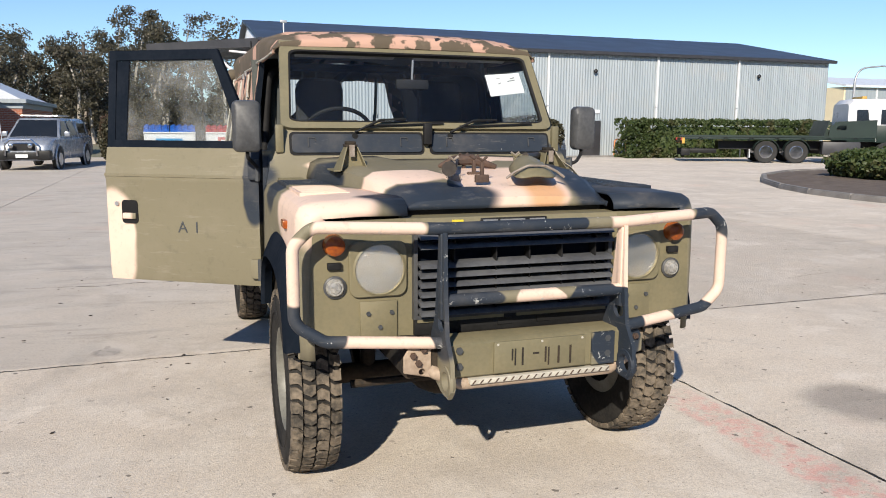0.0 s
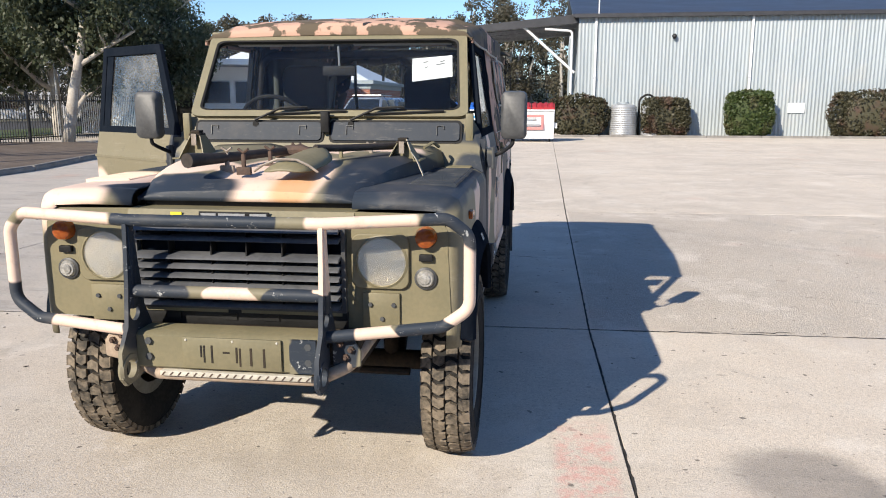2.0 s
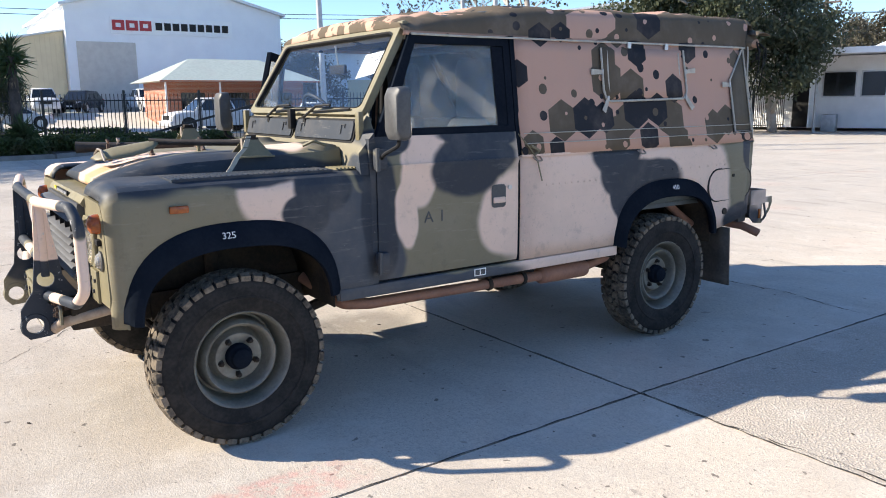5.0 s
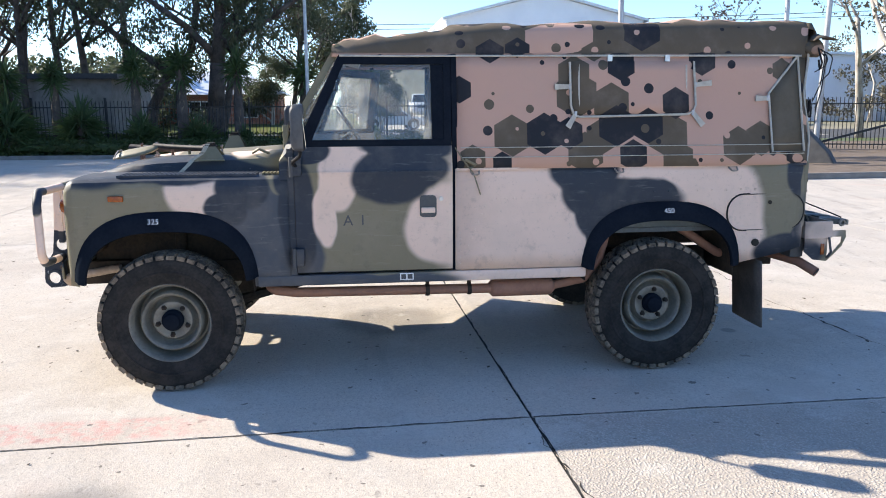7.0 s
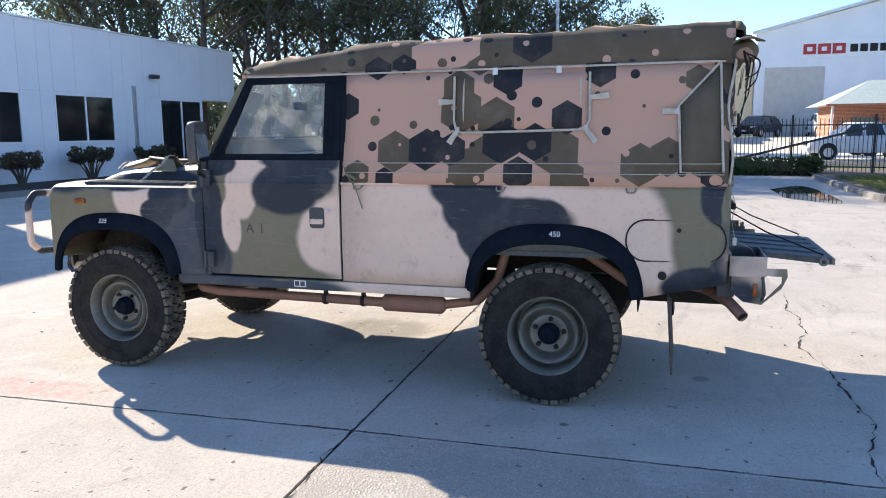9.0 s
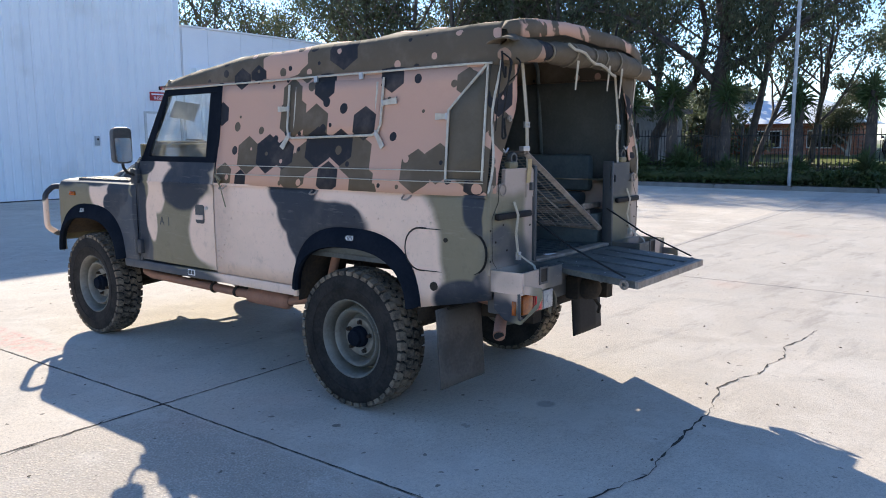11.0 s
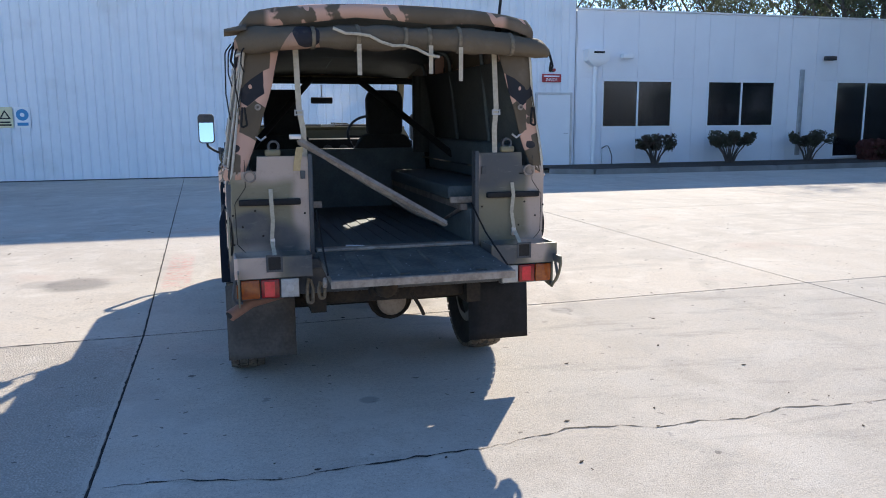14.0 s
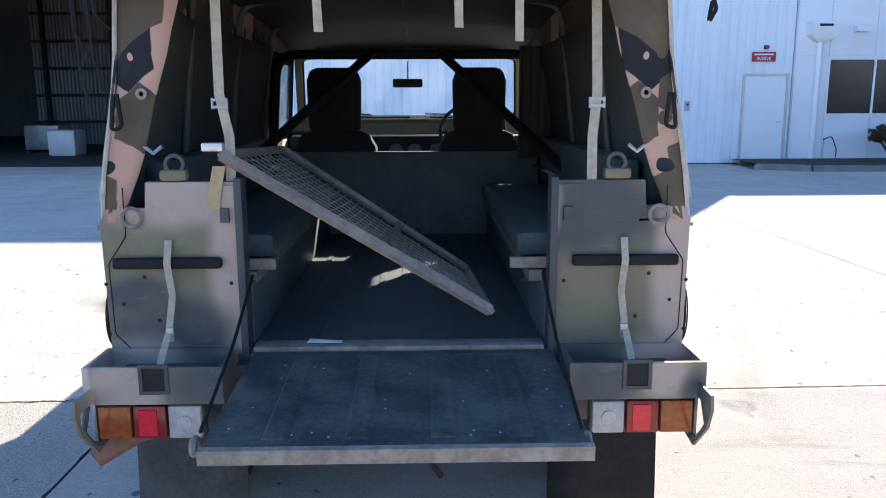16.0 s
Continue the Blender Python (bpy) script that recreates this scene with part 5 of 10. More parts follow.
def spreading_gum(x, y):
    """Thick dark trunk, a leaning second stem and long boughs hung with drooping leaves; boughs: points and radii."""
    rnd = random.Random(51)
    t = thing("gum_tree", "large dark-trunked gum tree spreading over the fence", "tree", (x, y, 0), group="trees round the yard")
    boughs = (
        ([(0, 0, -0.1), (0, 0.05, 1.6), (0, 0.2, 3.2), (0.05, 0.4, 5.0), (0.0, 0.3, 7.0), (0.2, 0.8, 10.0)], 0.36, 0.12),
        ([(-0.4, -2.45, -0.1), (-0.4, -2.3, 1.6), (-0.4, -1.7, 2.7), (-0.4, -0.8, 3.6), (-0.6, -0.5, 5.4), (-0.9, -1.3, 8.2)], 0.22, 0.08),
        ([(0, 0.2, 3.9), (0.2, 1.3, 4.35), (0.3, 2.2, 4.8), (0.2, 3.2, 5.5), (0.0, 4.8, 6.4), (0.1, 6.5, 7.0)], 0.15, 0.04),
        ([(0, 0.3, 4.3), (-0.3, 1.3, 5.4), (-0.4, 2.6, 6.9), (-0.2, 4.2, 8.3)], 0.14, 0.04),
        ([(0, 0.2, 3.4), (0.4, -0.7, 4.4), (0.6, -1.9, 5.3), (0.5, -3.4, 6.2), (0.6, -5.2, 6.6)], 0.15, 0.04),
        ([(-0.4, -1.6, 2.8), (-0.2, -2.9, 3.9), (0.0, -4.2, 4.9), (-0.1, -5.8, 5.8), (0.0, -7.6, 6.3)], 0.12, 0.04),
        ([(0, 0.3, 5.2), (1.0, 0.4, 6.2), (2.2, 0.9, 7.0), (3.2, 1.6, 7.5)], 0.12, 0.04),
        ([(0, 0.3, 5.6), (-1.2, 0.8, 6.8), (-2.4, 1.9, 7.8), (-3.4, 2.6, 8.4)], 0.12, 0.04),
        ([(0, 0.3, 6.4), (0.4, -1.0, 8.0), (0.5, -2.8, 9.2), (0.2, -4.6, 9.9)], 0.12, 0.04),
    )
    bm = bmesh.new()
    centres, radii = [], []
    for pts, r0, r1 in boughs:
        pts = [Vector(p) for p in pts]
        for k in range(len(pts) - 1):
            f0, f1 = k / (len(pts) - 1), (k + 1) / (len(pts) - 1)
            tube([pts[k], pts[k + 1]], [r0 + (r1 - r0) * f0, r0 + (r1 - r0) * f1], 9, bm)
            for j in range(9 if k else 1):
                if pts[k].z < 2.6:
                    continue
                p = pts[k].lerp(pts[k + 1], rnd.random())
                q = p + Vector((rnd.uniform(-1.1, 1.1), rnd.uniform(-1.1, 1.1), rnd.uniform(-0.5, 1.1)))
                tube([p, p.lerp(q, 0.55) + Vector((0, 0, 0.12)), q], [0.035, 0.022, 0.008], 5, bm)
                drop = rnd.choice((1, 1, 2, 2, 3))
                for i in range(drop):
                    e = q + Vector((rnd.uniform(-0.25, 0.25), rnd.uniform(-0.25, 0.25), -0.42 * i))
                    centres.append(e)
                    radii.append(rnd.uniform(0.28, 0.55))
    part("trunk", bm, M["bark"], t, smooth=180)
    crown = new("crown", leaves_mesh("crown", M["leaf_gum"], centres, radii, 62, 0.15, droop=1.1, seed=51, slim=0.2))
    crown.parent = t


spreading_gum(-23.0, -0.55)
dense = tree("gum_tree", "dense dark green tree beside the gate", 64, 9.5, 0.25, M["bark_pale"], M["leaf_gum"], per=250, forks=7, first=0.12, spread=0.7, size=0.17, clump=1.05)
plant(dense, [(-16.2, 28.5, 0, 1.0), (-19.5, 33.0, 120, 1.05), (-14.6, 33.5, 230, 0.85), (-47.5, 3.6, 60, 1.02), (-47.0, 6.6, 300, 0.52), (-50.0, -1.0, 170, 0.6)])
pale = tree("gum_tree", "white-barked gum tree leaning over the fence", 72, 11, 0.22, M["bark_pale"], M["leaf_grey"], per=40, forks=4, lean=-0.25, size=0.16, clump=0.8)
plant(pale, [(-18.5, 24.0, 0, 1.0), (-30.0, 30.0, 120, 1.0)])
bare = tree("bare_tree", "leafless branching tree with small dark seed balls", 83, 6.0, 0.13, M["bark"], None, forks=6, first=0.25, spread=0.62, depth=4)
bm, ends = limbs(83, 6.0, 0.13, forks=6, first=0.25, spread=0.62, depth=4)
bm.free()
balls = new("seed_mass", leaves_mesh("seed_mass", M["bark"], [e[0] for e in ends], [0.06] * len(ends), 3, 0.07, seed=5, slim=0.5))
balls.parent = bare
plant(bare, [(-15.7, 15.15, 20, 0.86), (-19.0, 16.8, 100, 0.7)])


def yucca(seed, h, heads):
    rnd = random.Random(seed)
    t = thing("yucca", "tall yucca with spiky green heads on shaggy trunks", "yucca", group="yuccas along the fence")
    for k in range(heads):
        x, y = (rnd.uniform(-0.5, 0.5), rnd.uniform(-0.5, 0.5)) if k else (0, 0)
        hh = h * (1 if k == 0 else rnd.uniform(0.35, 0.8))
        part("trunk", tube([(x, y, 0), (x * 1.1, y, hh * 0.3), (x * 1.2, y, hh * 0.6), (x * 1.3, y, hh)], [0.24, 0.17, 0.15, 0.12], 9), M["bark"], t)
        for mat, n, zlo, zhi, L, el0, el1, nm in ((M["leaf_yucca"], 190, -0.45, 0.25, 0.72, -0.95, 1.45, "leaf_head"), (M["leaf_dry"], 150, -min(1.7, hh * 0.75), -0.3, 0.5, -1.5, -1.1, "dead_leaves")):
            bm = bmesh.new()
            for i in range(n):
                az, el = rnd.uniform(0, 6.283), rnd.uniform(el0, el1)
                d = Vector((math.cos(az) * math.cos(el), math.sin(az) * math.cos(el), math.sin(el)))
                p = Vector((x * 1.3, y, hh + rnd.uniform(zlo, zhi)))
                sd = d.cross(Vector((0, 0, 1))).normalized() * 0.03
                ll = L * rnd.uniform(0.7, 1.1)
                tip = p + d * ll + Vector((0, 0, -0.12 * ll))
                mid = p + d * ll * 0.5
                vs = [bm.verts.new(q) for q in (p - sd * 0.5, p + sd * 0.5, mid + sd, tip, mid - sd)]
                bm.faces.new(vs)
            part(nm, bm, mat, t, smooth=None)
    return t


y1, y2, y3 = yucca(1, 2.85, 1), yucca(2, 2.6, 1), yucca(3, 0.75, 4)
plant(y1, [(-21.3, -2.87, 0, 1.05), (-21.2, 0.55, 90, 1.06), (-21.4, 4.87, 200, 1.04), (-21.3, -5.5, 30, 0.95)])
plant(y2, [(-21.3, -1.35, 30, 1.17), (-21.3, 2.8, 140, 1.06), (-21.2, -6.95, 260, 0.98)])
plant(y3, [(-20.9, -2.6, 0, 1.1), (-20.8, -0.9, 100, 1.0), (-20.8, 0.75, 50, 0.75), (-20.9, -6.9, 20, 1.6), (-20.9, -4.6, 200, 1.45), (-20.9, 2.9, 160, 0.75), (-20.9, 4.9, 20, 0.9)])


def hedge(name, label, x0, x1, y0, y1, z0, z1, mat, n, size, seed, cat="hedge", lump=0.25, legs=0.0):
    """A clipped mass of leaves with an uneven skin; boxy or round."""
    rg = np.random.default_rng(seed)
    cx, cy, cz = (x0 + x1) / 2, (y0 + y1) / 2, (z0 + z1) / 2
    hx, hy, hz = (x1 - x0) / 2, (y1 - y0) / 2, (z1 - z0) / 2
    p = rg.uniform(-1, 1, (n, 3))
    k = rg.integers(0, 3, n)
    sgn = np.sign(rg.uniform(-1, 1, n))
    for a in range(3):
        p[k == a, a] = sgn[k == a] * rg.uniform(0.75, 1.02, (k == a).sum())
    if cat == "shrub":
        q = p / np.maximum(1e-6, np.linalg.norm(p, axis=1))[:, None]
        p = p * 0.35 + q * 0.65
    wob = np.sin(p[:, 0] * hx * 3.1 + seed) * np.cos(p[:, 2] * hz * 4.3 + p[:, 1] * 3) * lump
    p *= (1 + wob * 0.25)[:, None]
    pts = p * np.array([hx, hy, hz])
    t = thing(name, label, cat, (cx, cy, z0))
    ob = new("leaves", leaves_mesh("leaves", mat, pts + np.array([0, 0, hz]), np.full(n, 0.08), 3, size, 0.0, seed, 1.0, 0.38))
    ob.parent = t
    core = B((-hx * 0.72, hx * 0.72, -hy * 0.72, hy * 0.72, 0.12, hz * 1.65), bevel=min(hx, hy, hz) * 0.35)
    part("inner_growth", core, M["leaf_shrub"] if mat is M["leaf_shrub"] else M["leaf_hedge"], t, smooth=180)
    rnd = random.Random(seed)
    bm = bmesh.new()
    for i in range(4):
        a, b = rnd.uniform(-0.3, 0.3) * hx, rnd.uniform(-0.3, 0.3) * hy
        tube([(a * 0.4, b * 0.4, -0.02), (a * 1.6, b * 1.6, hz * 0.9)], [0.04, 0.02], 6, bm)
    part("stem_cluster", bm, M["bark"], t)
    if legs:
        part("stem", tube([(0, 0, -legs), (0.05, 0, 0.2)], 0.05, 7), M["bark"], t)
        part("stem", tube([(0, 0, -legs), (-0.15, 0.05, 0.2)], 0.035, 7), M["bark"], t)
    return t


def vase_shrub(x, y, w, h, seed):
    """Bare stems fanning from one foot to a flat-topped head of leaves."""
    rnd = random.Random(seed)
    t = thing("shrub", "small vase-shaped shrub on bare stems by the office", "shrub", (x, y, 0.1))
    tips = []
    for k in range(16):
        a, r = rnd.uniform(0, 6.283), w * math.sqrt(rnd.uniform(0.02, 1))
        tip = Vector((r * math.cos(a), 0.7 * r * math.sin(a), h * rnd.uniform(0.72, 0.98)))
        part("stem", tube([(tip.x * 0.12, tip.y * 0.12, 0), (tip.x * 0.35, tip.y * 0.35, h * 0.32), tip], [0.035, 0.022, 0.008], 5), M["bark"], t)
        tips += [tip, tip * 0.82, tip * 0.9 + Vector((rnd.uniform(-0.1, 0.1), 0, rnd.uniform(-0.1, 0.0)))]
    ob = new("leaves", leaves_mesh("leaves", M["leaf_shrub"], tips, [0.14 * rnd.uniform(0.7, 1.3) for p in tips], 80, 0.07, 0.0, seed, 0.8, 0.35))
    ob.parent = t
    return t


hedge("hedge", "long clipped green hedge along the grey shed", 22.2, 34.6, 34.9, 36.4, 0.0, 2.0, M["leaf_hedge"], 9000, 0.13, 1)
for i, (x0, x1, h, m_) in enumerate(((6.95, 9.2, 1.85, "leaf_shrub"), (10.7, 12.9, 2.15, "leaf_hedge"), (15.2, 19.5, 2.15, "leaf_shrub"), (2.5, 5.5, 1.95, "leaf_shrub"))):
    hedge("shrub", "rounded clipped shrub against the grey shed", x0, x1, 36.8, 38.0, 0.0, h, M[m_], 2600, 0.11, 20 + i, "shrub")
hedge("shrub", "rounded brown-green shrub beside the bins", -3.3, -1.6, 36.0, 37.6, 0.0, 2.0, M["leaf_shrub"], 2600, 0.11, 31, "shrub")
hedge("shrub", "low dark bush in the kerbed island", 18.6, 24.0, 15.5, 19.5, 0.05, 0.95, M["leaf_hedge"], 5000, 0.12, 32, "shrub")
hedge("hedge", "low dark clipped hedge in front of the fence", -20.6, -19.9, -8.6, 5.6, 0.08, 0.55, M["leaf_hedge"], 5200, 0.08, 33)
hedge("hedge", "low dark clipped hedge along the fence", -23.0, -22.4, -9.0, 8.0, 0.08, 0.7, M["leaf_hedge"], 4500, 0.09, 36)
hedge("hedge", "low dark clipped hedge at the foot of the gate fence", -21.9, -21.1, 5.7, 11.4, 0.0, 0.56, M["leaf_hedge"], 3200, 0.08, 37)
for i, (x, w, h) in enumerate(((-10.9, 0.55, 0.95), (-13.65, 0.85, 1.05), (-16.7, 0.8, 1.05))):
    vase_shrub(x, -10.6, w, h, 40 + i)
hedge("shrub", "small dark red shrub by the glass doors", -19.9, -18.9, -11.0, -10.2, 0.1, 0.8, leaf_mat("red_leaf", (0.10, 0.03, 0.03), (0.16, 0.05, 0.04), (0.07, 0.03, 0.02)), 1500, 0.08, 50, "shrub")

# far woods to the north and west, one mass
rg = np.random.default_rng(7)
cs, rs, trunks = [], [], bmesh.new()
for i in range(360):
    az = radians(rg.uniform(84, 163) if i < 260 else rg.uniform(189, 238))
    D = rg.uniform(72, 100) if i < 260 else rg.uniform(48, 80)
    x, y = 3 + D * math.cos(az), D * math.sin(az)
    if -75 < x < -45 and 35 < y < 85 and rg.random() < 0.8:
        continue
    h = rg.uniform(6.5, 10.5) * (D / 85) * (0.75 if az > radians(125) else 1.0) * (1.3 if radians(89) < az < radians(96.5) else 1.0)
    tube([(x, y, -0.1), (x + rg.uniform(-0.5, 0.5), y, h * 0.55), (x + rg.uniform(-1, 1), y, h * 0.85)], [0.2, 0.14, 0.06], 5, trunks)
    for k in range(17):
        t = rg.uniform(0.15, 1.0)
        w = 2.3 * math.sin(math.pi * min(1, 0.25 + 0.75 * t) * 0.85 + 0.3) + 0.4
        cs.append((x + rg.normal() * w * 0.6, y + rg.normal() * w * 0.6, h * t))
        rs.append(rg.uniform(0.6, 1.25))
cut = [math.atan2(c[1], c[0] - 3) % (2 * math.pi) < radians(176) for c in cs]
woods = new("far_woods", leaves_mesh("far_woods", M["leaf_grey"], [c for c, k in zip(cs, cut) if k], [r for r, k in zip(rs, cut) if k], 112, 0.25, 0.2, 9))
tagged(woods, "grey-green eucalypt woodland behind the yard", "woodland", kind="stuff")
part("far_trunks", trunks, M["bark_pale"], woods)
west = new("far_trees", leaves_mesh("far_trees", M["leaf_gum"], [c for c, k in zip(cs, cut) if not k], [r for r, k in zip(rs, cut) if not k], 90, 0.30, 0.2, 10))
tagged(west, "hazy green trees far behind the fence", "woodland", kind="stuff")
bm = bmesh.new()
prev = None
for k in range(41):
    az = radians(70 + k * 2.6)
    row = [bm.verts.new((3 + D * math.cos(az), D * math.sin(az), z)) for D, z in ((95, -0.1), (112, 2.6 + noise.noise((k * 0.4, 0, 0)) * 1.2), (170, 6.0 + 1.6 * noise.noise((k * 0.3, 2, 0))), (240, 8.5))]
    if prev:
        for i in range(3):
            bm.faces.new((prev[i], prev[i + 1], row[i + 1], row[i]))
    prev = row
solid("backdrop_hill", bm, M["leaf_gum"], "low dark wooded rise behind the trees", "hill", smooth=180)

# thin grass in the north-west bed
rg = np.random.default_rng(17)
pts = np.column_stack([rg.uniform(-19, -9.8, 5000), rg.uniform(11.4, 13.2, 5000), np.full(5000, 0.14)])
gr = new("grass", leaves_mesh("grass", M["lawn"], pts, np.full(5000, 0.05), 2, 0.10, -0.8, 3, 0.4, 0.06))
tagged(gr, "thin patchy grass behind the kerb", "grass", kind="stuff")


# ---- parked vehicles ----
M["tyre_far"] = surf("tyre_rubber", (0.02, 0.02, 0.02), (0.035, 0.033, 0.03), 8, 0.85)
M["chrome"] = surf("chrome", (0.75, 0.75, 0.75), (0.6, 0.6, 0.6), 5, 0.15, 0.0, metal=1.0)
M["lens_clear"] = surf("clear_lens", (0.6, 0.6, 0.58), (0.5, 0.5, 0.5), 9, 0.12, 0.0)


def parked(name, label, x, y, rz, paint, L=4.9, W=1.8, H=1.75, kind="ute", bar=False, group="parked vehicles"):
    """A parked car, front towards -y: body, cabin, windows, wheels, lamps."""
    s = thing(name, label, "car", (x, y, 0), rz, group=group)
    f, h = -L / 2, W / 2
    if kind == "ute":
        low = [(f, 0.62, 0.74), (f + 0.03, 0.84, 0.82), (f + 0.10, 0.95, 0.89), (f + 0.25, 1.02, 0.95), (f + 0.6, 1.08, 0.985), (f + 1.35, 1.13, 1.0), (f + 2.4, 1.12, 1.0), (f + 3.45, 1.12, 1.0), (L / 2 - 0.05, 1.14, 1.0), (L / 2, 1.1, 0.97)]
        cab = [(f + 1.15, 1.08), (f + 1.85, H), (f + 3.25, H), (f + 3.5, 1.12)]
    else:
        low = [(f, 0.45, 0.86), (f + 0.06, 0.75, 0.9), (f + 0.3, 0.85, 0.96), (f + 1.1, 0.95, 1.0), (L / 2 - 0.4, 1.0, 1.0), (L / 2, 0.92, 0.94)]
        cab = [(f + 0.85, 0.92), (f + 1.75, H), (L / 2 - 0.9, H - 0.03), (L / 2 - 0.15, 0.98)]
    rings = []
    for yy, zt, wf in low:
        w = h * wf
        half = [(w * 0.93, 0.34), (w * 0.99, 0.46), (w, 0.62), (w * 0.985, zt - 0.2), (w * 0.965, zt - 0.08), (w * 0.91, zt - 0.015), (w * 0.5, zt + 0.02)]
        rings.append([(a, yy, z) for a, z in half] + [(-a, yy, z) for a, z in reversed(half)])
    body = part("body", loft(rings), paint, s, smooth=50)
    (y0, z0), (y1, z1), (y2, z2), (y3, z3) = cab
    a, b = h * 0.93, h * 0.74
    part("cabin", loft([[(-a, y0, z0), (a, y0, z0), (a, y3, z3), (-a, y3, z3)], [(-b, y1, z1 - 0.05), (b, y1, z1 - 0.05), (b, y2, z2 - 0.05), (-b, y2, z2 - 0.05)], [(-b * 0.9, y1 + 0.1, z1), (b * 0.9, y1 + 0.1, z1), (b * 0.9, y2 - 0.1, z2), (-b * 0.9, y2 - 0.1, z2)]]), paint, s, smooth=50)

    def pane(pts, k=0.012):
        bm = bmesh.new()
        vs = [Vector(p) for p in pts]
        nn = (vs[1] - vs[0]).cross(vs[2] - vs[0]).normalized()
        c = sum(vs, Vector()) / len(vs)
        loft([[c + (p - c) * 0.9 - nn * k for p in vs], [c + (p - c) * 0.9 + nn * k for p in vs]], bm)
        part("window", bm, M["dark_glass"], s)

    pane([(-a, y0, z0), (a, y0, z0), (b, y1, z1 - 0.05), (-b, y1, z1 - 0.05)])
    pane([(-a, y3, z3), (a, y3, z3), (b, y2, z2 - 0.05), (-b, y2, z2 - 0.05)])
    for sx in (-1, 1):
        ym = (y0 + y3) / 2 + 0.1
        pane([(sx * a, y0 + 0.15, z0 + 0.03), (sx * a, ym - 0.04, z0 + 0.05), (sx * b, ym - 0.04, z1 - 0.08), (sx * b, y1 + 0.05, z1 - 0.08)])
        pane([(sx * a, ym + 0.04, z0 + 0.05), (sx * a, y3 - 0.1, z3 + 0.05), (sx * b, y2 - 0.04, z2 - 0.08), (sx * b, ym + 0.04, z2 - 0.08)])
        for yy in (f + 0.85, L / 2 - 0.95):
            w_ = part("wheel", lathe([(0.2, 0.0), (0.33, 0.02), (0.36, 0.06), (0.36, 0.19), (0.33, 0.23), (0.22, 0.225)], (sx * (h - 0.2), yy, 0.36), "x", 20, sign=sx, caps=False), M["tyre_far"], s)
            part("rim", lathe([(0.03, 0.225), (0.08, 0.228), (0.11, 0.212), (0.19, 0.220), (0.215, 0.235), (0.225, 0.225)], (sx * (h - 0.2), yy, 0.36), "x", 16, sign=sx), M["alu"], w_)
            part("wheel_arch", lathe([(0.02, 0.196), (0.41, 0.198), (0.42, 0.206)], (sx * (h - 0.2), yy, 0.40), "x", 24, sign=sx), M["black"], s)
            part("arch_flare", lathe([(0.41, 0.16), (0.415, 0.225), (0.455, 0.215), (0.475, 0.19)], (sx * (h - 0.2), yy, 0.41), "x", 24, sign=sx, caps=False), paint, s)
        part("headlight", loft([[(sx * h * (0.50 + 0.36 * k), f + (0.02 if k < 0.5 else 0.06) + 0.16 * k * k - 0.03, 0.70 + 0.05 * k), (sx * h * (0.50 + 0.36 * k), f + 0.06 + 0.17 * k * k, 0.90 + 0.03 * k), (sx * h * (0.50 + 0.36 * k), f + 0.25, 0.80)] for k in (0.0, 0.35, 0.7, 1.0)]), M["lens_clear"], s)
        part("tail_lamp", B((sx * h * 0.85 - 0.08, sx * h * 0.85 + 0.08, L / 2 - 0.06, L / 2 + 0.015, 0.7, 0.98)), M["red"], s)
        part("mirror", B((sx * (h + 0.1) - 0.09, sx * (h + 0.1) + 0.09, y0 + 0.3, y0 + 0.42, z0 + 0.05, z0 + 0.22), bevel=0.02), paint, s)
    part("bumper", B((-h * 0.95, h * 0.95, f - 0.1, f + 0.1, 0.38, 0.62), bevel=0.03), M["black"] if bar else paint, s)
    part("grille", B((-h * 0.42, h * 0.42, f - 0.02, f + 0.05, 0.68, 0.9)), M["black"], s)
    part("number_plate", B((-0.19, 0.19, f - 0.115, f - 0.1, 0.44, 0.55)), M["white_metal"], s)
    if bar:
        part("bull_bar", tube(rounded([(-0.50, f - 0.14, 0.50), (-0.48, f - 0.16, 0.90), (-0.33, f - 0.15, 1.04), (0.33, f - 0.15, 1.04), (0.48, f - 0.16, 0.90), (0.50, f - 0.14, 0.50)], 0.12), 0.032, 8), M["chrome"], s)
        for sx in (-0.3, 0.3):
            part("spot_lamp", lathe([(0.05, 0.05), (0.075, 0.0), (0.08, -0.02), (0.07, -0.03), (0.02, -0.035)], (sx, f - 0.16, 0.84), "y", 16), M["chrome"], s)
        part("roof_rack", tube([(-0.6, y1 + 0.1, H + 0.08), (-0.6, y2, H + 0.08), (0.6, y2, H + 0.08), (0.6, y1 + 0.1, H + 0.08)], 0.025, 6, closed=True), M["alu"], s)
        part("canopy", loft([[(-a_, yy, z) if k else (a_, yy, z) for k, a_, z in ((0, h * 0.93, 1.1), (0, h * 0.80, zt - 0.08), (0, h * 0.70, zt), (1, h * 0.70, zt), (1, h * 0.80, zt - 0.08), (1, h * 0.93, 1.1))] for yy, zt in ((f + 3.38, H - 0.04), (f + 4.2, H + 0.0), (L / 2 - 0.35, H - 0.05), (L / 2 - 0.06, 1.2))]), paint, s, smooth=50)
        for sx in (-1, 1):
            part("side_bumper", B((sx * h * 0.74 - h * 0.24, sx * h * 0.74 + h * 0.24, f - 0.12, f + 0.14, 0.36, 0.68), bevel=0.04), M["black"], s)
        part("canopy_window", loft([[(-h * 0.905, yy, 1.24), (h * 0.905, yy, 1.24), (h * 0.825, yy, H - 0.18), (-h * 0.825, yy, H - 0.18)] for yy in (f + 3.62, L / 2 - 0.6)]), M["dark_glass"], s)
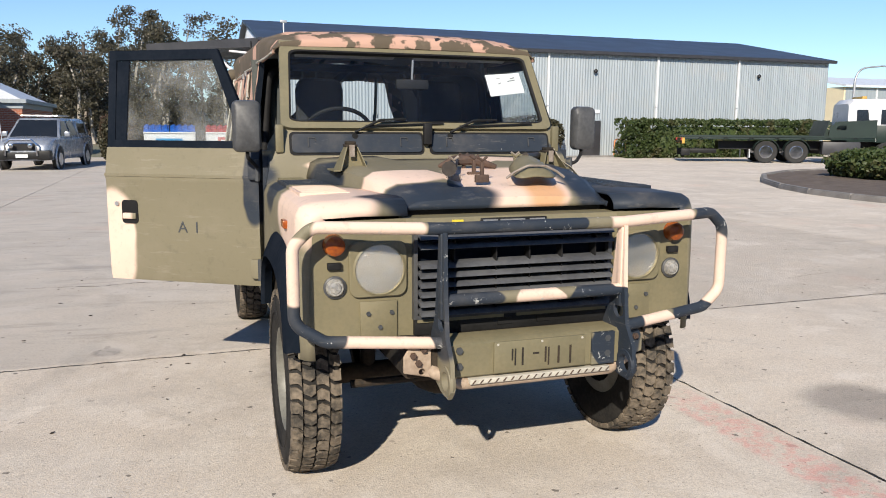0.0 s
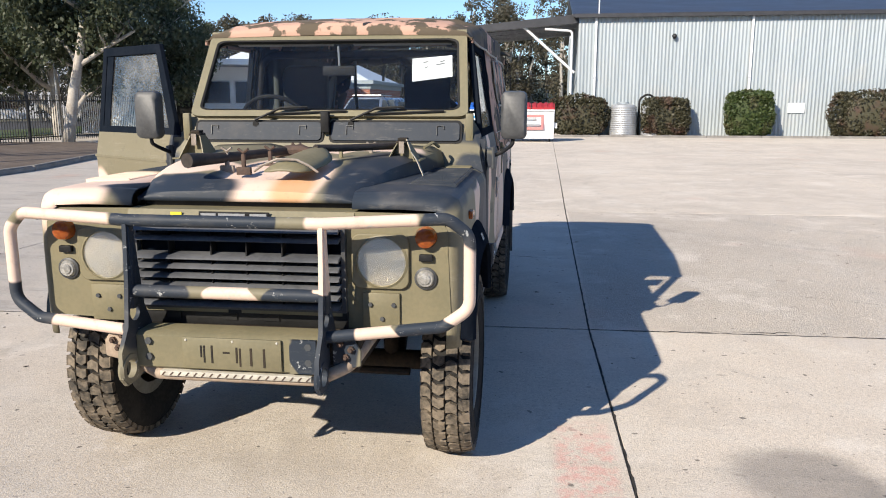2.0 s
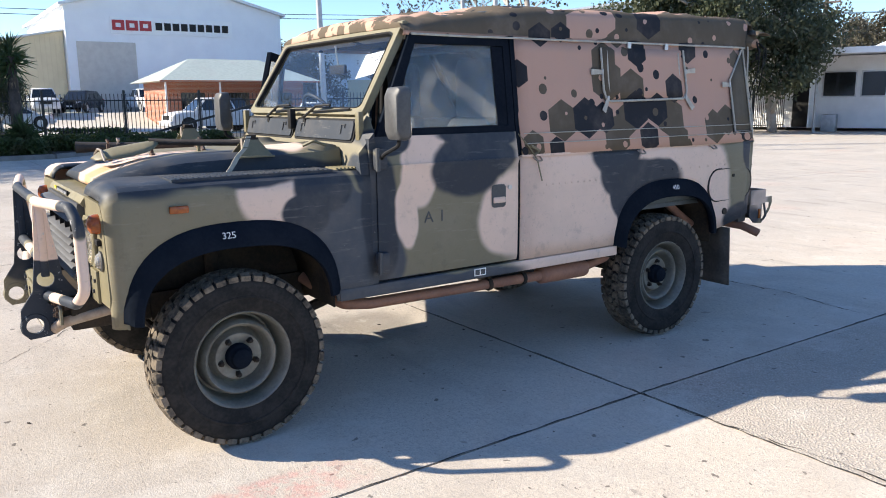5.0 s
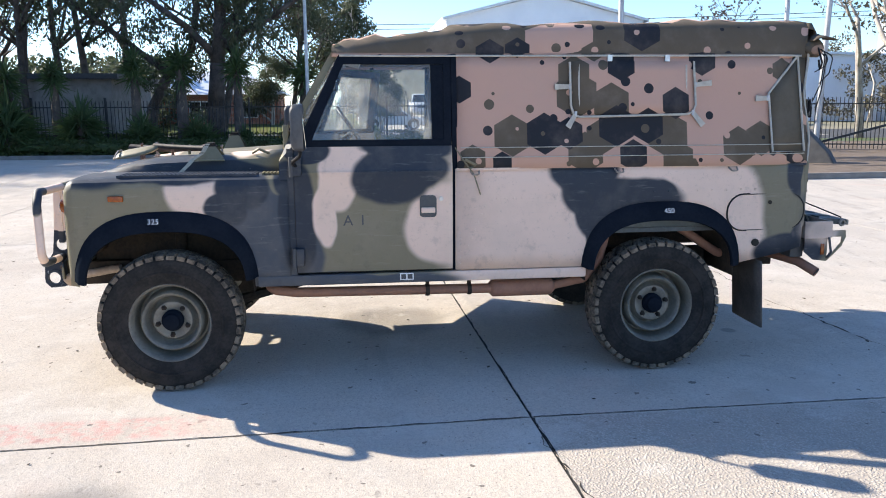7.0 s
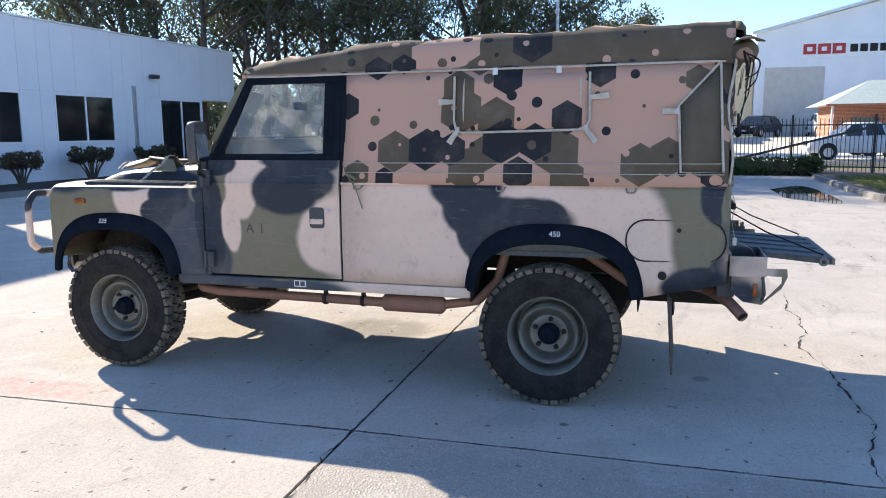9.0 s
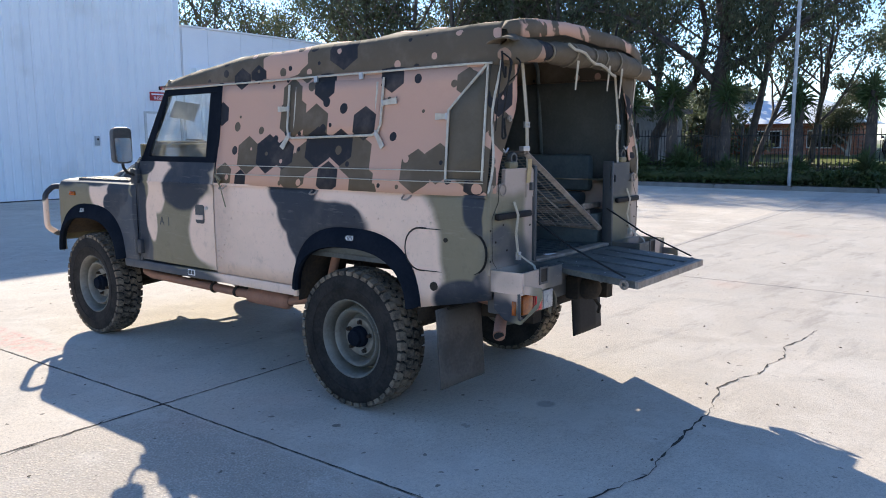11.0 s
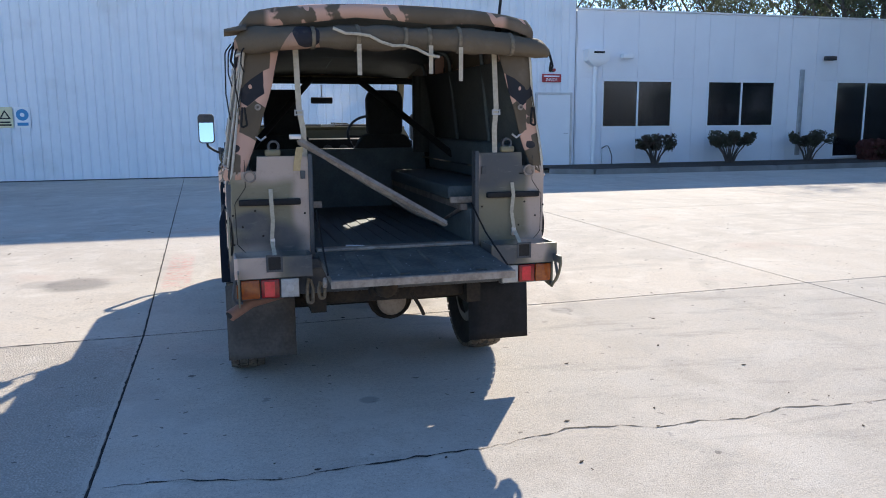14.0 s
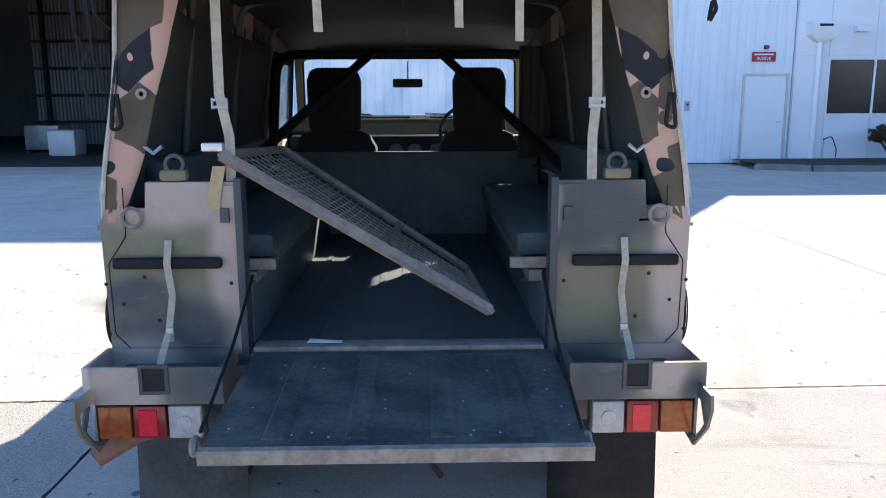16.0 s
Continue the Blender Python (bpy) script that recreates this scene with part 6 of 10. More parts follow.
        part("aerial", tube([(-0.65, f + 0.1, 1.0), (-0.65, f + 0.05, 1.6)], 0.012, 6), M["white_metal"], s)
    return s


silver = surf("silver_paint", (0.40, 0.425, 0.46), (0.35, 0.37, 0.41), 3, 0.27, 0.0, metal=0.5)
whitec = surf("car_white", (0.72, 0.72, 0.72), (0.64, 0.64, 0.65), 3, 0.3, 0.0)
darkc = surf("car_dark", (0.03, 0.035, 0.045), (0.02, 0.02, 0.025), 3, 0.25, 0.0)
parked("utility_vehicle", "silver-grey dual-cab utility with a chrome bull bar parked by the house", -4.6, 31.75, -8.5, silver, 5.2, 1.85, 1.78, bar=True)
parked("van", "white pickup parked beyond the fence", -36.0, 15.7, 4, whitec, 5.2, 1.85, 1.8)
parked("car", "white estate car parked beyond the fence", -50.0, 7.4, 184, whitec, 4.7, 1.8, 1.5, "car")
for name, label, x, y, rz, paint, kind, z in (("utility_vehicle", "white four-wheel drive parked before the warehouse", -57.5, 7.6, 92, whitec, "car", 0.86), ("utility_vehicle", "white utility parked before the warehouse", -57.0, 10.2, 88, whitec, "ute", 0.86), ("car", "dark car parked before the factory", -59.5, 13.2, 60, darkc, "car", 0.88), ("utility_vehicle", "white utility parked by the roller door", -60.0, 18.0, 95, whitec, "ute", 0.88), ("car", "silver car parked at the lot's edge", -58.0, 4.4, 95, silver, "car", 0.86), ("car", "dark car parked on the lawn's edge", -52.0, 1.6, 100, darkc, "car", 0.57), ("utility_vehicle", "white four-wheel drive parked by the lawn", -56.5, -2.6, 95, whitec, "car", 0.86), ("car", "white car parked before the brick house", -57.5, -5.4, 88, whitec, "car", 0.86), ("utility_vehicle", "dark utility parked before the brick house", -42.5, 18.6, 10, darkc, "ute", 0.0)):
    parked(name, label, x, y, rz, paint, 4.8, 1.85, 1.8 if kind == "ute" else 1.65, kind).location.z = z
parked("car", "white car parked down the road", -37.0, 22.0, 60, whitec, 4.5, 1.8, 1.5, "car")

# tow truck
tr = thing("tow_truck", "white and dark green flat-bed tow truck parked by the hedge", "truck", (26.4, 29.5, 0), -119.0)
green = surf("dark_green_paint", (0.004, 0.016, 0.012), (0.007, 0.022, 0.016), 3, 0.5)
part("deck", B((-1.2, 1.2, -4.2, 3.9, 1.05, 1.16), bevel=0.01), green, tr)
for sx in (-1, 1):
    part("deck_rail", B((sx * 1.21 - 0.03, sx * 1.21 + 0.03, -4.2, 3.9, 1.16, 1.24)), green, tr)
    for k in range(7):
        part("tie_loop", tube([(sx * 1.25, -3.6 + 1.1 * k, 1.10), (sx * 1.25, -3.5 + 1.1 * k, 1.16), (sx * 1.25, -3.4 + 1.1 * k, 1.10)], 0.012, 5), M["black"], tr)
part("chassis", B((-0.5, 0.5, -2.6, 5.6, 0.6, 0.98)), M["black"], tr)
part("tail_bar", B((-1.2, 1.2, -4.32, -4.2, 0.86, 1.12)), M["yellow"], tr, "yellow and black tail board")
for k in range(6):
    part("stripe", B((-1.05 + 0.4 * k, -0.87 + 0.4 * k, -4.335, -4.32, 0.88, 1.10)), M["black"], tr)
part("lift_arm", B((-0.75, 0.75, -4.1, -2.7, 0.42, 0.62), (-0.9, -0.7, -4.3, -3.9, 0.3, 0.62), (0.7, 0.9, -4.3, -3.9, 0.3, 0.62), bevel=0.02), M["black"], tr)
for sx in (-1, 1):
    part("tail_lamp", B((sx * 1.0 - 0.16, sx * 1.0 + 0.16, -4.36, -4.32, 1.0, 1.12)), M["red"], tr)
    for yy in (-0.62, 0.68, 4.45):
        w_ = part("wheel", lathe([(0.26, 0), (0.45, 0.03), (0.5, 0.08), (0.5, 0.27), (0.46, 0.3), (0.28, 0.27)], (sx * 0.9, yy, 0.5), "x", 24, sign=sx, caps=False), M["tyre_far"], tr)
        part("rim", lathe([(0.03, 0.17), (0.09, 0.19), (0.11, 0.10), (0.22, 0.12), (0.27, 0.28), (0.29, 0.27)], (sx * 0.9, yy, 0.5), "x", 20, sign=sx), M["chrome"], w_)
    for yy in (-0.62, 0.68):
        arc = [(yy + 0.57 * math.cos(a), 0.5 + 0.57 * math.sin(a)) for a in frange(0.15, math.pi - 0.15, 10)]
        part("mudguard", loft([[(sx * 0.9, p, z), (sx * 1.22, p, z), (sx * 1.22, p, z + 0.03), (sx * 0.9, p, z + 0.03)] for p, z in arc]), green, tr)
    part("mud_flap", B((sx * 1.05 - 0.16, sx * 1.05 + 0.16, -1.34, -1.31, 0.22, 0.62)), M["white_metal"], tr, "white rubber mud flap")
    part("tool_box", B((sx * 1.0 - 0.22, sx * 1.0 + 0.22, 1.75, 3.35, 0.40, 0.98), bevel=0.06), M["gutter_dark"], tr)
    part("side_panel", sheet([[(2.0, 1.16), (3.95, 1.16), (3.95, 1.95), (2.25, 1.86), (2.0, 1.6)], [(2.3, 1.5), (2.7, 1.5), (2.7, 1.7), (2.4, 1.7), (2.3, 1.6)]], "x", sx * 1.17 - 0.02, 0.04), green, tr)
part("winch", lathe([(0.16, -0.5), (0.16, 0.5)], (0, 2.6, 1.38), "x", 16), M["black"], tr)
cabm = loft([[(-1.17, yy, 1.0), (1.17, yy, 1.0), (1.17, yy, 1.6), (1.1, yy, zz), (0.95, yy, zz + 0.12), (-0.95, yy, zz + 0.12), (-1.1, yy, zz), (-1.17, yy, 1.6)] for yy, zz in ((2.75, 2.55), (2.95, 2.75), (4.9, 2.75), (5.35, 1.75), (5.5, 1.5))])
cab = part("cab", cabm, whitec, tr, smooth=30)
part("cab_skirt", B((-1.185, 1.185, 2.74, 3.95, 0.98, 1.72), (-1.185, 1.185, 3.95, 5.52, 0.95, 1.72), (-1.18, 1.18, 4.95, 5.55, 0.45, 1.0), bevel=0.03), green, tr)
part("head_board", loft([[(-1.2, 1.75, 1.16), (1.2, 1.75, 1.16), (1.2, 1.80, 1.16), (-1.2, 1.80, 1.16)], [(-1.2, 1.95, 1.92), (1.2, 1.95, 1.92), (1.2, 2.0, 1.92), (-1.2, 2.0, 1.92)]]), green, tr)
for sx in (-1, 1):
    for a, b in ((3.1, 3.65), (4.1, 5.0)):
        w_ = loft([[(sx * (1.17 - 0.07 * (z - 1.6) / 1.15 + k), y, z) for y, z in ((a, 1.75), (b, 1.75), (b - 0.1, 2.4), (a, 2.4))] for k in (0.0, 0.015)])
        part("side_window", w_, M["dark_glass"], cab)
    part("door_line", B((sx * 1.185 - 0.004, sx * 1.185 + 0.004, 3.78, 3.80, 1.0, 1.6)), M["black"], cab)
part("beacon", B((-0.7, 0.7, 3.4, 3.6, 2.88, 3.0), bevel=0.02), M["yellow"], cab)
part("grab_rail", tube([(-1.22, 5.1, 0.7), (-1.22, 5.2, 1.3), (-1.22, 5.6, 1.35)], 0.03, 6), M["yellow"], tr)

# warehouse behind the truck
wh = thing("warehouse", "pale beige warehouse with a white roof far behind the truck", "warehouse", (64.5, 63.0, 0))
part("wall", B((0, 30, 0, 12, 0, 5.9)), M["cream"], wh)
part("roof", loft([[(-0.3, -0.5, 5.9), (30.3, -0.5, 5.9), (30.3, -0.5, 6.1), (-0.3, -0.5, 6.1)], [(-0.3, 6, 7.1), (30.3, 6, 7.1), (30.3, 6, 7.3), (-0.3, 6, 7.3)]]), M["house_roof"], wh)
part("clerestory", B((0.2, 30, -0.06, 0.0, 3.9, 5.8)), M["shed_grey"], wh, "grey ribbed upper cladding")
for x in (4.2, 11.0):
    part("downpipe", B((x, x + 0.15, -0.15, -0.06, 0, 5.9)), M["white_metal"], wh)

# ---- the army four-wheel drive: paint ----
YC = 4.7
OLIVE, TAN, DARK = (0.205, 0.183, 0.122), (0.78, 0.59, 0.475), (0.025, 0.034, 0.049)


def camo_paint(name, blobs, soft=0.10, rough=0.47, chips=0.715):
    """Sprayed three-colour paint: soft-edged patches as ellipsoids in the vehicle's own space."""
    n = Nodes(name)
    v = n.coord()
    warp = n.add("VectorMath", operation="MULTIPLY_ADD")
    nz = n.add("TexNoise")
    n.put(nz.inputs["Vector"], v)
    nz.inputs["Scale"].default_value = 3.2
    n.put(warp.inputs[0], nz.outputs["Color"])
    warp.inputs[1].default_value = (0.10, 0.10, 0.10)
    off = n.add("VectorMath", operation="ADD")
    n.put(off.inputs[0], v)
    off.inputs[1].default_value = (-0.05, -0.05, -0.05)
    n.put(warp.inputs[2], off.outputs[0])
    col = OLIVE
    for c, x, y, z, rx, ry, rz in blobs:
        s = n.add("VectorMath", operation="SUBTRACT")
        n.put(s.inputs[0], warp.outputs[0])
        s.inputs[1].default_value = (x, y - YC, z)
        d = n.add("VectorMath", operation="DIVIDE")
        n.put(d.inputs[0], s.outputs[0])
        d.inputs[1].default_value = (rx, ry, rz)
        ln = n.add("VectorMath", operation="LENGTH")
        n.put(ln.inputs[0], d.outputs[0])
        col = n.mix(n.step(ln.outputs["Value"], 1 + soft * (3.5 if c in "rTD" else 1.5 if c == "m" else 1), 1 - soft * (3.5 if c in "rTD" else 1.5 if c == "m" else 1)), col, {"t": TAN, "d": DARK, "o": OLIVE, "r": (0.66, 0.38, 0.21), "T": (0.44, 0.35, 0.29), "D": (0.075, 0.08, 0.085), "m": (0.060, 0.071, 0.088)}[c])
    big, fine = n.noise(v, 4.0, 5, 0.6), n.noise(v, 45, 4, 0.7)
    col = n.mix(n.math("MULTIPLY", n.step(big, 0.45, 0.75), 0.15), col, (0.36, 0.31, 0.25))
    col = n.mix(n.math("MULTIPLY", n.step(fine, 0.56, 0.72), 0.18), col, (0.10, 0.09, 0.07))
    drag = n.noise(n.join(n.math("MULTIPLY", n.xyz(v)[0], 6.0), n.math("MULTIPLY", n.xyz(v)[1], 3.0), n.math("MULTIPLY", n.xyz(v)[2], 26.0)), 1.6, 6, 0.7)
    col = n.mix(n.math("MULTIPLY", n.step(drag, 0.56, 0.70), 0.14), col, (0.46, 0.42, 0.36))
    col = n.mix(n.math("MULTIPLY", n.step(n.noise(v, 11, 5, 0.7), 0.56, 0.68), 0.16), col, (0.055, 0.05, 0.045))
    chip = n.step(n.noise(v, 26, 6, 0.75), chips, chips + 0.02)
    col = n.mix(n.math("MULTIPLY", chip, 0.7), col, (0.55, 0.55, 0.53))
    n.bump(fine, 0.06, 0.002)
    return n.done(col, n.math("MULTIPLY_ADD", big, 0.22, rough - 0.02), 0.0, 0.3)


def side(c, *rows):
    return [(c, 0.85, y, z, 0.3, ry, rz) for y, z, ry, rz in rows]


SIDE = side("t", (5.72, 0.95, 0.86, 1.2), (6.55, 0.85, 0.26, 0.42), (3.46, 1.16, 0.16, 0.17), (4.26, 1.22, 0.12, 0.20), (4.18, 1.0, 0.07, 0.19), (4.32, 1.35, 0.09, 0.09), (4.87, 0.93, 0.24, 0.23))
SIDE += side("m", (3.84, 0.86, 0.22, 0.31), (4.40, 0.61, 0.56, 0.05), (4.05, 0.74, 0.11, 0.2))
SIDE += side("d", (3.73, 1.16, 0.15, 0.13), (3.63, 1.04, 0.12, 0.09), (4.03, 0.98, 0.10, 0.34), (4.55, 1.20, 0.22, 0.16), (4.71, 1.25, 0.17, 0.11), (4.64, 1.37, 0.27, 0.07), (4.08, 1.36, 0.14, 0.06))
SIDE += side("d", (5.68, 1.22, 0.21, 0.13), (5.70, 1.10, 0.165, 0.14), (5.74, 0.97, 0.13, 0.15), (5.80, 0.83, 0.105, 0.18), (5.95, 1.05, 0.34, 0.14), (6.15, 1.07, 0.11, 0.085))
SIDE += side("o", (3.94, 1.20, 0.06, 0.09)) + side("d", (7.06, 1.22, 0.13, 0.16), (6.98, 0.70, 0.25, 0.12), (7.08, 0.78, 0.09, 0.11))
SIDE += [("t", 0.87, 7.2, 0.84, 0.06, 0.2, 0.16), ("d", 0.88, 7.2, 0.86, 0.03, 0.06, 0.05)]
TOP = [("t", -0.70, 3.05, 1.15, 0.22, 0.36, 0.2), ("d", -0.62, 3.65, 1.2, 0.3, 0.24, 0.14), ("d", 0.66, 3.30, 1.24, 0.27, 0.62, 0.07), ("t", -0.36, 3.12, 1.25, 0.26, 0.13, 0.14), ("t", 0.06, 3.05, 1.24, 0.24, 0.46, 0.16), ("d", -0.32, 2.87, 1.2, 0.29, 0.15, 0.13), ("d", 0.49, 3.2, 1.22, 0.22, 0.62, 0.13), ("d", 0.60, 2.92, 1.2, 0.26, 0.3, 0.11), ("r", 0.17, 2.90, 1.22, 0.09, 0.12, 0.1), ("o", -0.35, 3.45, 1.3, 0.22, 0.18, 0.1), ("t", 0.3, 3.72, 1.33, 0.26, 0.12, 0.1), ("t", -0.5, 4.0, 1.3, 0.4, 0.08, 0.04), ("d", 0.8, 4.0, 1.2, 0.12, 0.1, 0.12), ("d", -0.84, 4.0, 1.25, 0.1, 0.1, 0.1)]
RIGHT = [("d", -0.85, 4.03, 1.2, 0.3, 0.07, 0.22), ("t", -0.85, 4.86, 0.86, 0.3, 0.13, 0.28), ("t", -0.85, 5.5, 0.9, 0.3, 0.35, 0.5), ("d", -0.85, 6.0, 1.1, 0.3, 0.3, 0.3), ("t", -0.85, 6.7, 1.0, 0.3, 0.2, 0.3)]
REAR = [("o", 0.65, 7.08, 1.1, 0.3, 0.04, 0.3), ("T", 0.46, 7.07, 1.12, 0.07, 0.06, 0.34), ("T", 0.64, 7.07, 1.34, 0.2, 0.06, 0.09), ("D", 0.64, 7.07, 0.95, 0.17, 0.06, 0.10), ("D", 0.74, 7.07, 1.06, 0.09, 0.06, 0.05), ("o", -0.6, 7.07, 1.0, 0.3, 0.05, 0.2), ("D", -0.60, 7.07, 1.28, 0.22, 0.06, 0.13), ("T", -0.84, 7.07, 1.1, 0.07, 0.1, 0.36), ("T", -0.45, 7.07, 1.27, 0.04, 0.06, 0.12), ("T", 0.72, 7.2, 0.83, 0.12, 0.2, 0.12), ("D", 0.5, 7.2, 0.83, 0.13, 0.12, 0.12), ("D", -0.56, 7.2, 0.83, 0.14, 0.12, 0.12), ("T", -0.76, 7.2, 0.85, 0.07, 0.2, 0.07), ("D", -0.85, 7.2, 0.81, 0.05, 0.12, 0.06)]
M["camo"] = camo_paint("camouflage_paint", SIDE + TOP + RIGHT + REAR)
bars = [("t", -0.62, 2.62, 1.13, 0.2, 0.3, 0.09), ("d", -0.15, 2.6, 1.13, 0.22, 0.3, 0.09), ("d", 0.12, 2.6, 1.13, 0.09, 0.3, 0.09), ("t", 0.52, 2.6, 1.14, 0.2, 0.3, 0.12), ("d", 0.85, 2.66, 1.12, 0.13, 0.3, 0.1), ("t", 0.88, 2.66, 0.9, 0.1, 0.3, 0.17), ("d", 0.75, 2.66, 0.75, 0.12, 0.3, 0.06), ("t", 0.55, 2.66, 0.72, 0.1, 0.3, 0.06), ("d", 0.37, 2.6, 0.72, 0.12, 0.3, 0.3), ("t", 0.375, 2.6, 1.0, 0.05, 0.3, 0.13), ("t", -0.55, 2.66, 0.72, 0.2, 0.3, 0.06), ("d", -0.82, 2.66, 0.78, 0.13, 0.3, 0.14), ("t", -0.88, 2.66, 1.0, 0.1, 0.3, 0.12), ("d", -0.36, 2.6, 0.95, 0.07, 0.3, 0.3), ("d", -0.25, 2.6, 0.86, 0.12, 0.3, 0.05), ("t", 0.02, 2.6, 0.86, 0.11, 0.3, 0.05), ("d", 0.28, 2.6, 0.86, 0.14, 0.3, 0.05), ("d", 0.32, 2.6, 0.65, 0.09, 0.2, 0.1)]
M["camo_bar"] = camo_paint("camouflage_bar_paint", bars, 0.05, 0.5, 0.625)


def canvas_mat():
    """Printed canvas: pinkish base, brown-green and near-black hexagons, scattered dots."""
    n = Nodes("camouflage_canvas")
    x, y, z = n.xyz(n.coord())
    ax = n.math("ABSOLUTE", x)
    u = n.math("ADD", n.math("ADD", y, YC), n.math("MULTIPLY", n.math("SUBTRACT", 0.82, ax), n.step(y, 2.29, 2.33)))
    w = n.math("ADD", z, n.math("MULTIPLY", n.math("SUBTRACT", 0.80, x), n.step(z, 1.893, 1.903)))
    BROWN, BLACK, PINK = (0.118, 0.095, 0.068), (0.025, 0.027, 0.033), (0.55, 0.345, 0.262)
    col = PINK
    col = n.mix(n.math("MAXIMUM", n.step(n.noise(n.coord(), 4.6, 4), 0.49, 0.52), n.step(ax, 0.60, 0.64)), col, n.mix(n.step(w, 1.88, 1.90), PINK, BROWN))
    hexes = [("b", 5.25, 1.43, 0.115), ("b", 5.635, 1.66, 0.13), ("b", 5.84, 1.61, 0.115), ("b", 5.62, 1.78, 0.1), ("b", 5.68, 1.33, 0.115), ("b", 6.18, 1.43, 0.13), ("b", 6.24, 1.29, 0.10), ("b", 5.78, 1.42, 0.10), ("b", 6.62, 1.36, 0.11), ("b", 6.76, 1.40, 0.1), ("b", 6.93, 1.60, 0.13), ("b", 6.97, 1.40, 0.13), ("b", 6.9, 1.8, 0.07), ("b", 5.02, 1.30, 0.08),
             ("k", 4.95, 1.69, 0.075), ("k", 5.44, 1.44, 0.115), ("k", 5.585, 1.44, 0.09), ("k", 5.90, 1.83, 0.09), ("k", 6.23, 1.61, 0.09), ("k", 5.87, 1.48, 0.115), ("k", 6.06, 1.48, 0.10), ("k", 5.97, 1.31, 0.09), ("k", 5.19, 1.28, 0.06), ("k", 6.40, 1.86, 0.09), ("k", 6.98, 1.30, 0.06), ("k", 7.35, 1.45, 0.13), ("k", 7.15, 1.75, 0.12), ("b", 7.2, 1.55, 0.10), ("b", 7.13, 1.90, 0.17), ("b", 7.05, 1.34, 0.08), ("b", 7.05, 1.62, 0.07), ("p", 5.48, 2.0, 0.16), ("p", 5.60, 2.08, 0.15), ("k", 5.13, 1.93, 0.09), ("k", 5.29, 1.95, 0.08), ("k", 6.03, 2.08, 0.12), ("b", 5.74, 1.93, 0.08)]
    hexes += [("p" if k % 2 else "b", 4.9 + 0.47 * (k % 5), 2.35 + 0.43 * (k // 5) + 0.13 * ((k * 7) % 5), 0.14) for k in range(12)] + [("k", 5.05 + 0.5 * (k % 4), 2.3 + 0.5 * (k // 4) + 0.17 * ((k * 3) % 4), 0.10) for k in range(10)]
    for c, hu, hw, r in hexes:
        du = n.math("ABSOLUTE", n.math("SUBTRACT", u, hu))
        dw = n.math("ABSOLUTE", n.math("SUBTRACT", w, hw))
        d = n.math("MAXIMUM", du, n.math("MULTIPLY_ADD", du, 0.5, n.math("MULTIPLY", dw, 0.866)))
        r *= 0.9
        col = n.mix(n.step(d, r + 0.002, r - 0.002), col, {"b": BROWN, "k": BLACK, "p": PINK}[c])
    vo = n.add("TexVoronoi", voronoi_dimensions="2D")
    n.put(vo.inputs["Vector"], n.join(u, w))
    vo.inputs["Scale"].default_value, vo.inputs["Randomness"].default_value = 7.4, 0.9
    sep = n.add("SeparateColor")
    r_, g_, b_ = sep.outputs
    n.put(sep.inputs[0], vo.outputs["Color"])
    rad = n.math("MULTIPLY_ADD", r_, 0.16, 0.06)
    inside = n.math("MULTIPLY", n.math("LESS_THAN", vo.outputs["Distance"], rad), n.math("GREATER_THAN", g_, 0.30))
    dot = n.mix(n.math("GREATER_THAN", b_, 0.45), PINK, n.mix(n.math("GREATER_THAN", b_, 0.68), BROWN, BLACK))
    col = n.mix(inside, col, dot)
    fade = n.noise(n.coord(), 5, 5, 0.6)
    col = n.mix(n.math("MULTIPLY", n.step(fade, 0.45, 0.8), 0.2), col, (0.42, 0.33, 0.27))
    weave = n.noise(n.coord(), 400, 2)
    wrinkle = n.noise(n.coord(), 7, 3)
    n.bump(n.math("ADD", n.math("MULTIPLY", weave, 0.04), wrinkle), 0.35, 0.02)
    return n.done(col, 0.85, 0.0, 0.2)


M["canvas"] = canvas_mat()
n = Nodes("rolled_canvas")
v = n.coord()
x, y, z = n.xyz(v)
patch = n.math("GREATER_THAN", n.noise(n.join(n.math("MULTIPLY", x, 2.6), 0.0, n.math("MULTIPLY", z, 1.4)), 1.0, 1.0, 0.3), 0.66)
col = n.mix(patch, (0.125, 0.103, 0.075), (0.36, 0.235, 0.17))
col = n.mix(n.math("GREATER_THAN", n.noise(v, 3.1, 1.0, 0.2), 0.64), col, (0.03, 0.03, 0.036))
col = n.mix(n.math("MULTIPLY", n.step(n.noise(v, 9, 5, 0.65), 0.5, 0.75), 0.35), col, (0.20, 0.165, 0.13))
n.bump(n.noise(v, 14, 4), 0.5, 0.02)
M["canvas_roll"] = n.done(col, 0.9, 0.0, 0.2)
M["canvas_in"] = surf("canvas_lining", (0.066, 0.074, 0.070), (0.095, 0.102, 0.096), 5, 0.9)
M["piping"] = surf("pale_piping", (0.55, 0.52, 0.44), (0.42, 0.39, 0.33), 20, 0.8)
M["webbing"] = surf("webbing", (0.48, 0.43, 0.33), (0.38, 0.34, 0.26), 30, 0.85, 0.3)
M["rubber"] = surf("tyre_rubber_dusty", (0.020, 0.020, 0.020), (0.042, 0.039, 0.036), 9, 0.85, 0.3)
M["tread"] = surf("tyre_tread_dusty", (0.055, 0.050, 0.043), (0.24, 0.195, 0.145), 9, 0.9, 0.3)
M["black_trim"] = surf("black_rubber_trim", (0.014, 0.014, 0.015), (0.024, 0.024, 0.025), 8, 0.6, 0.1)
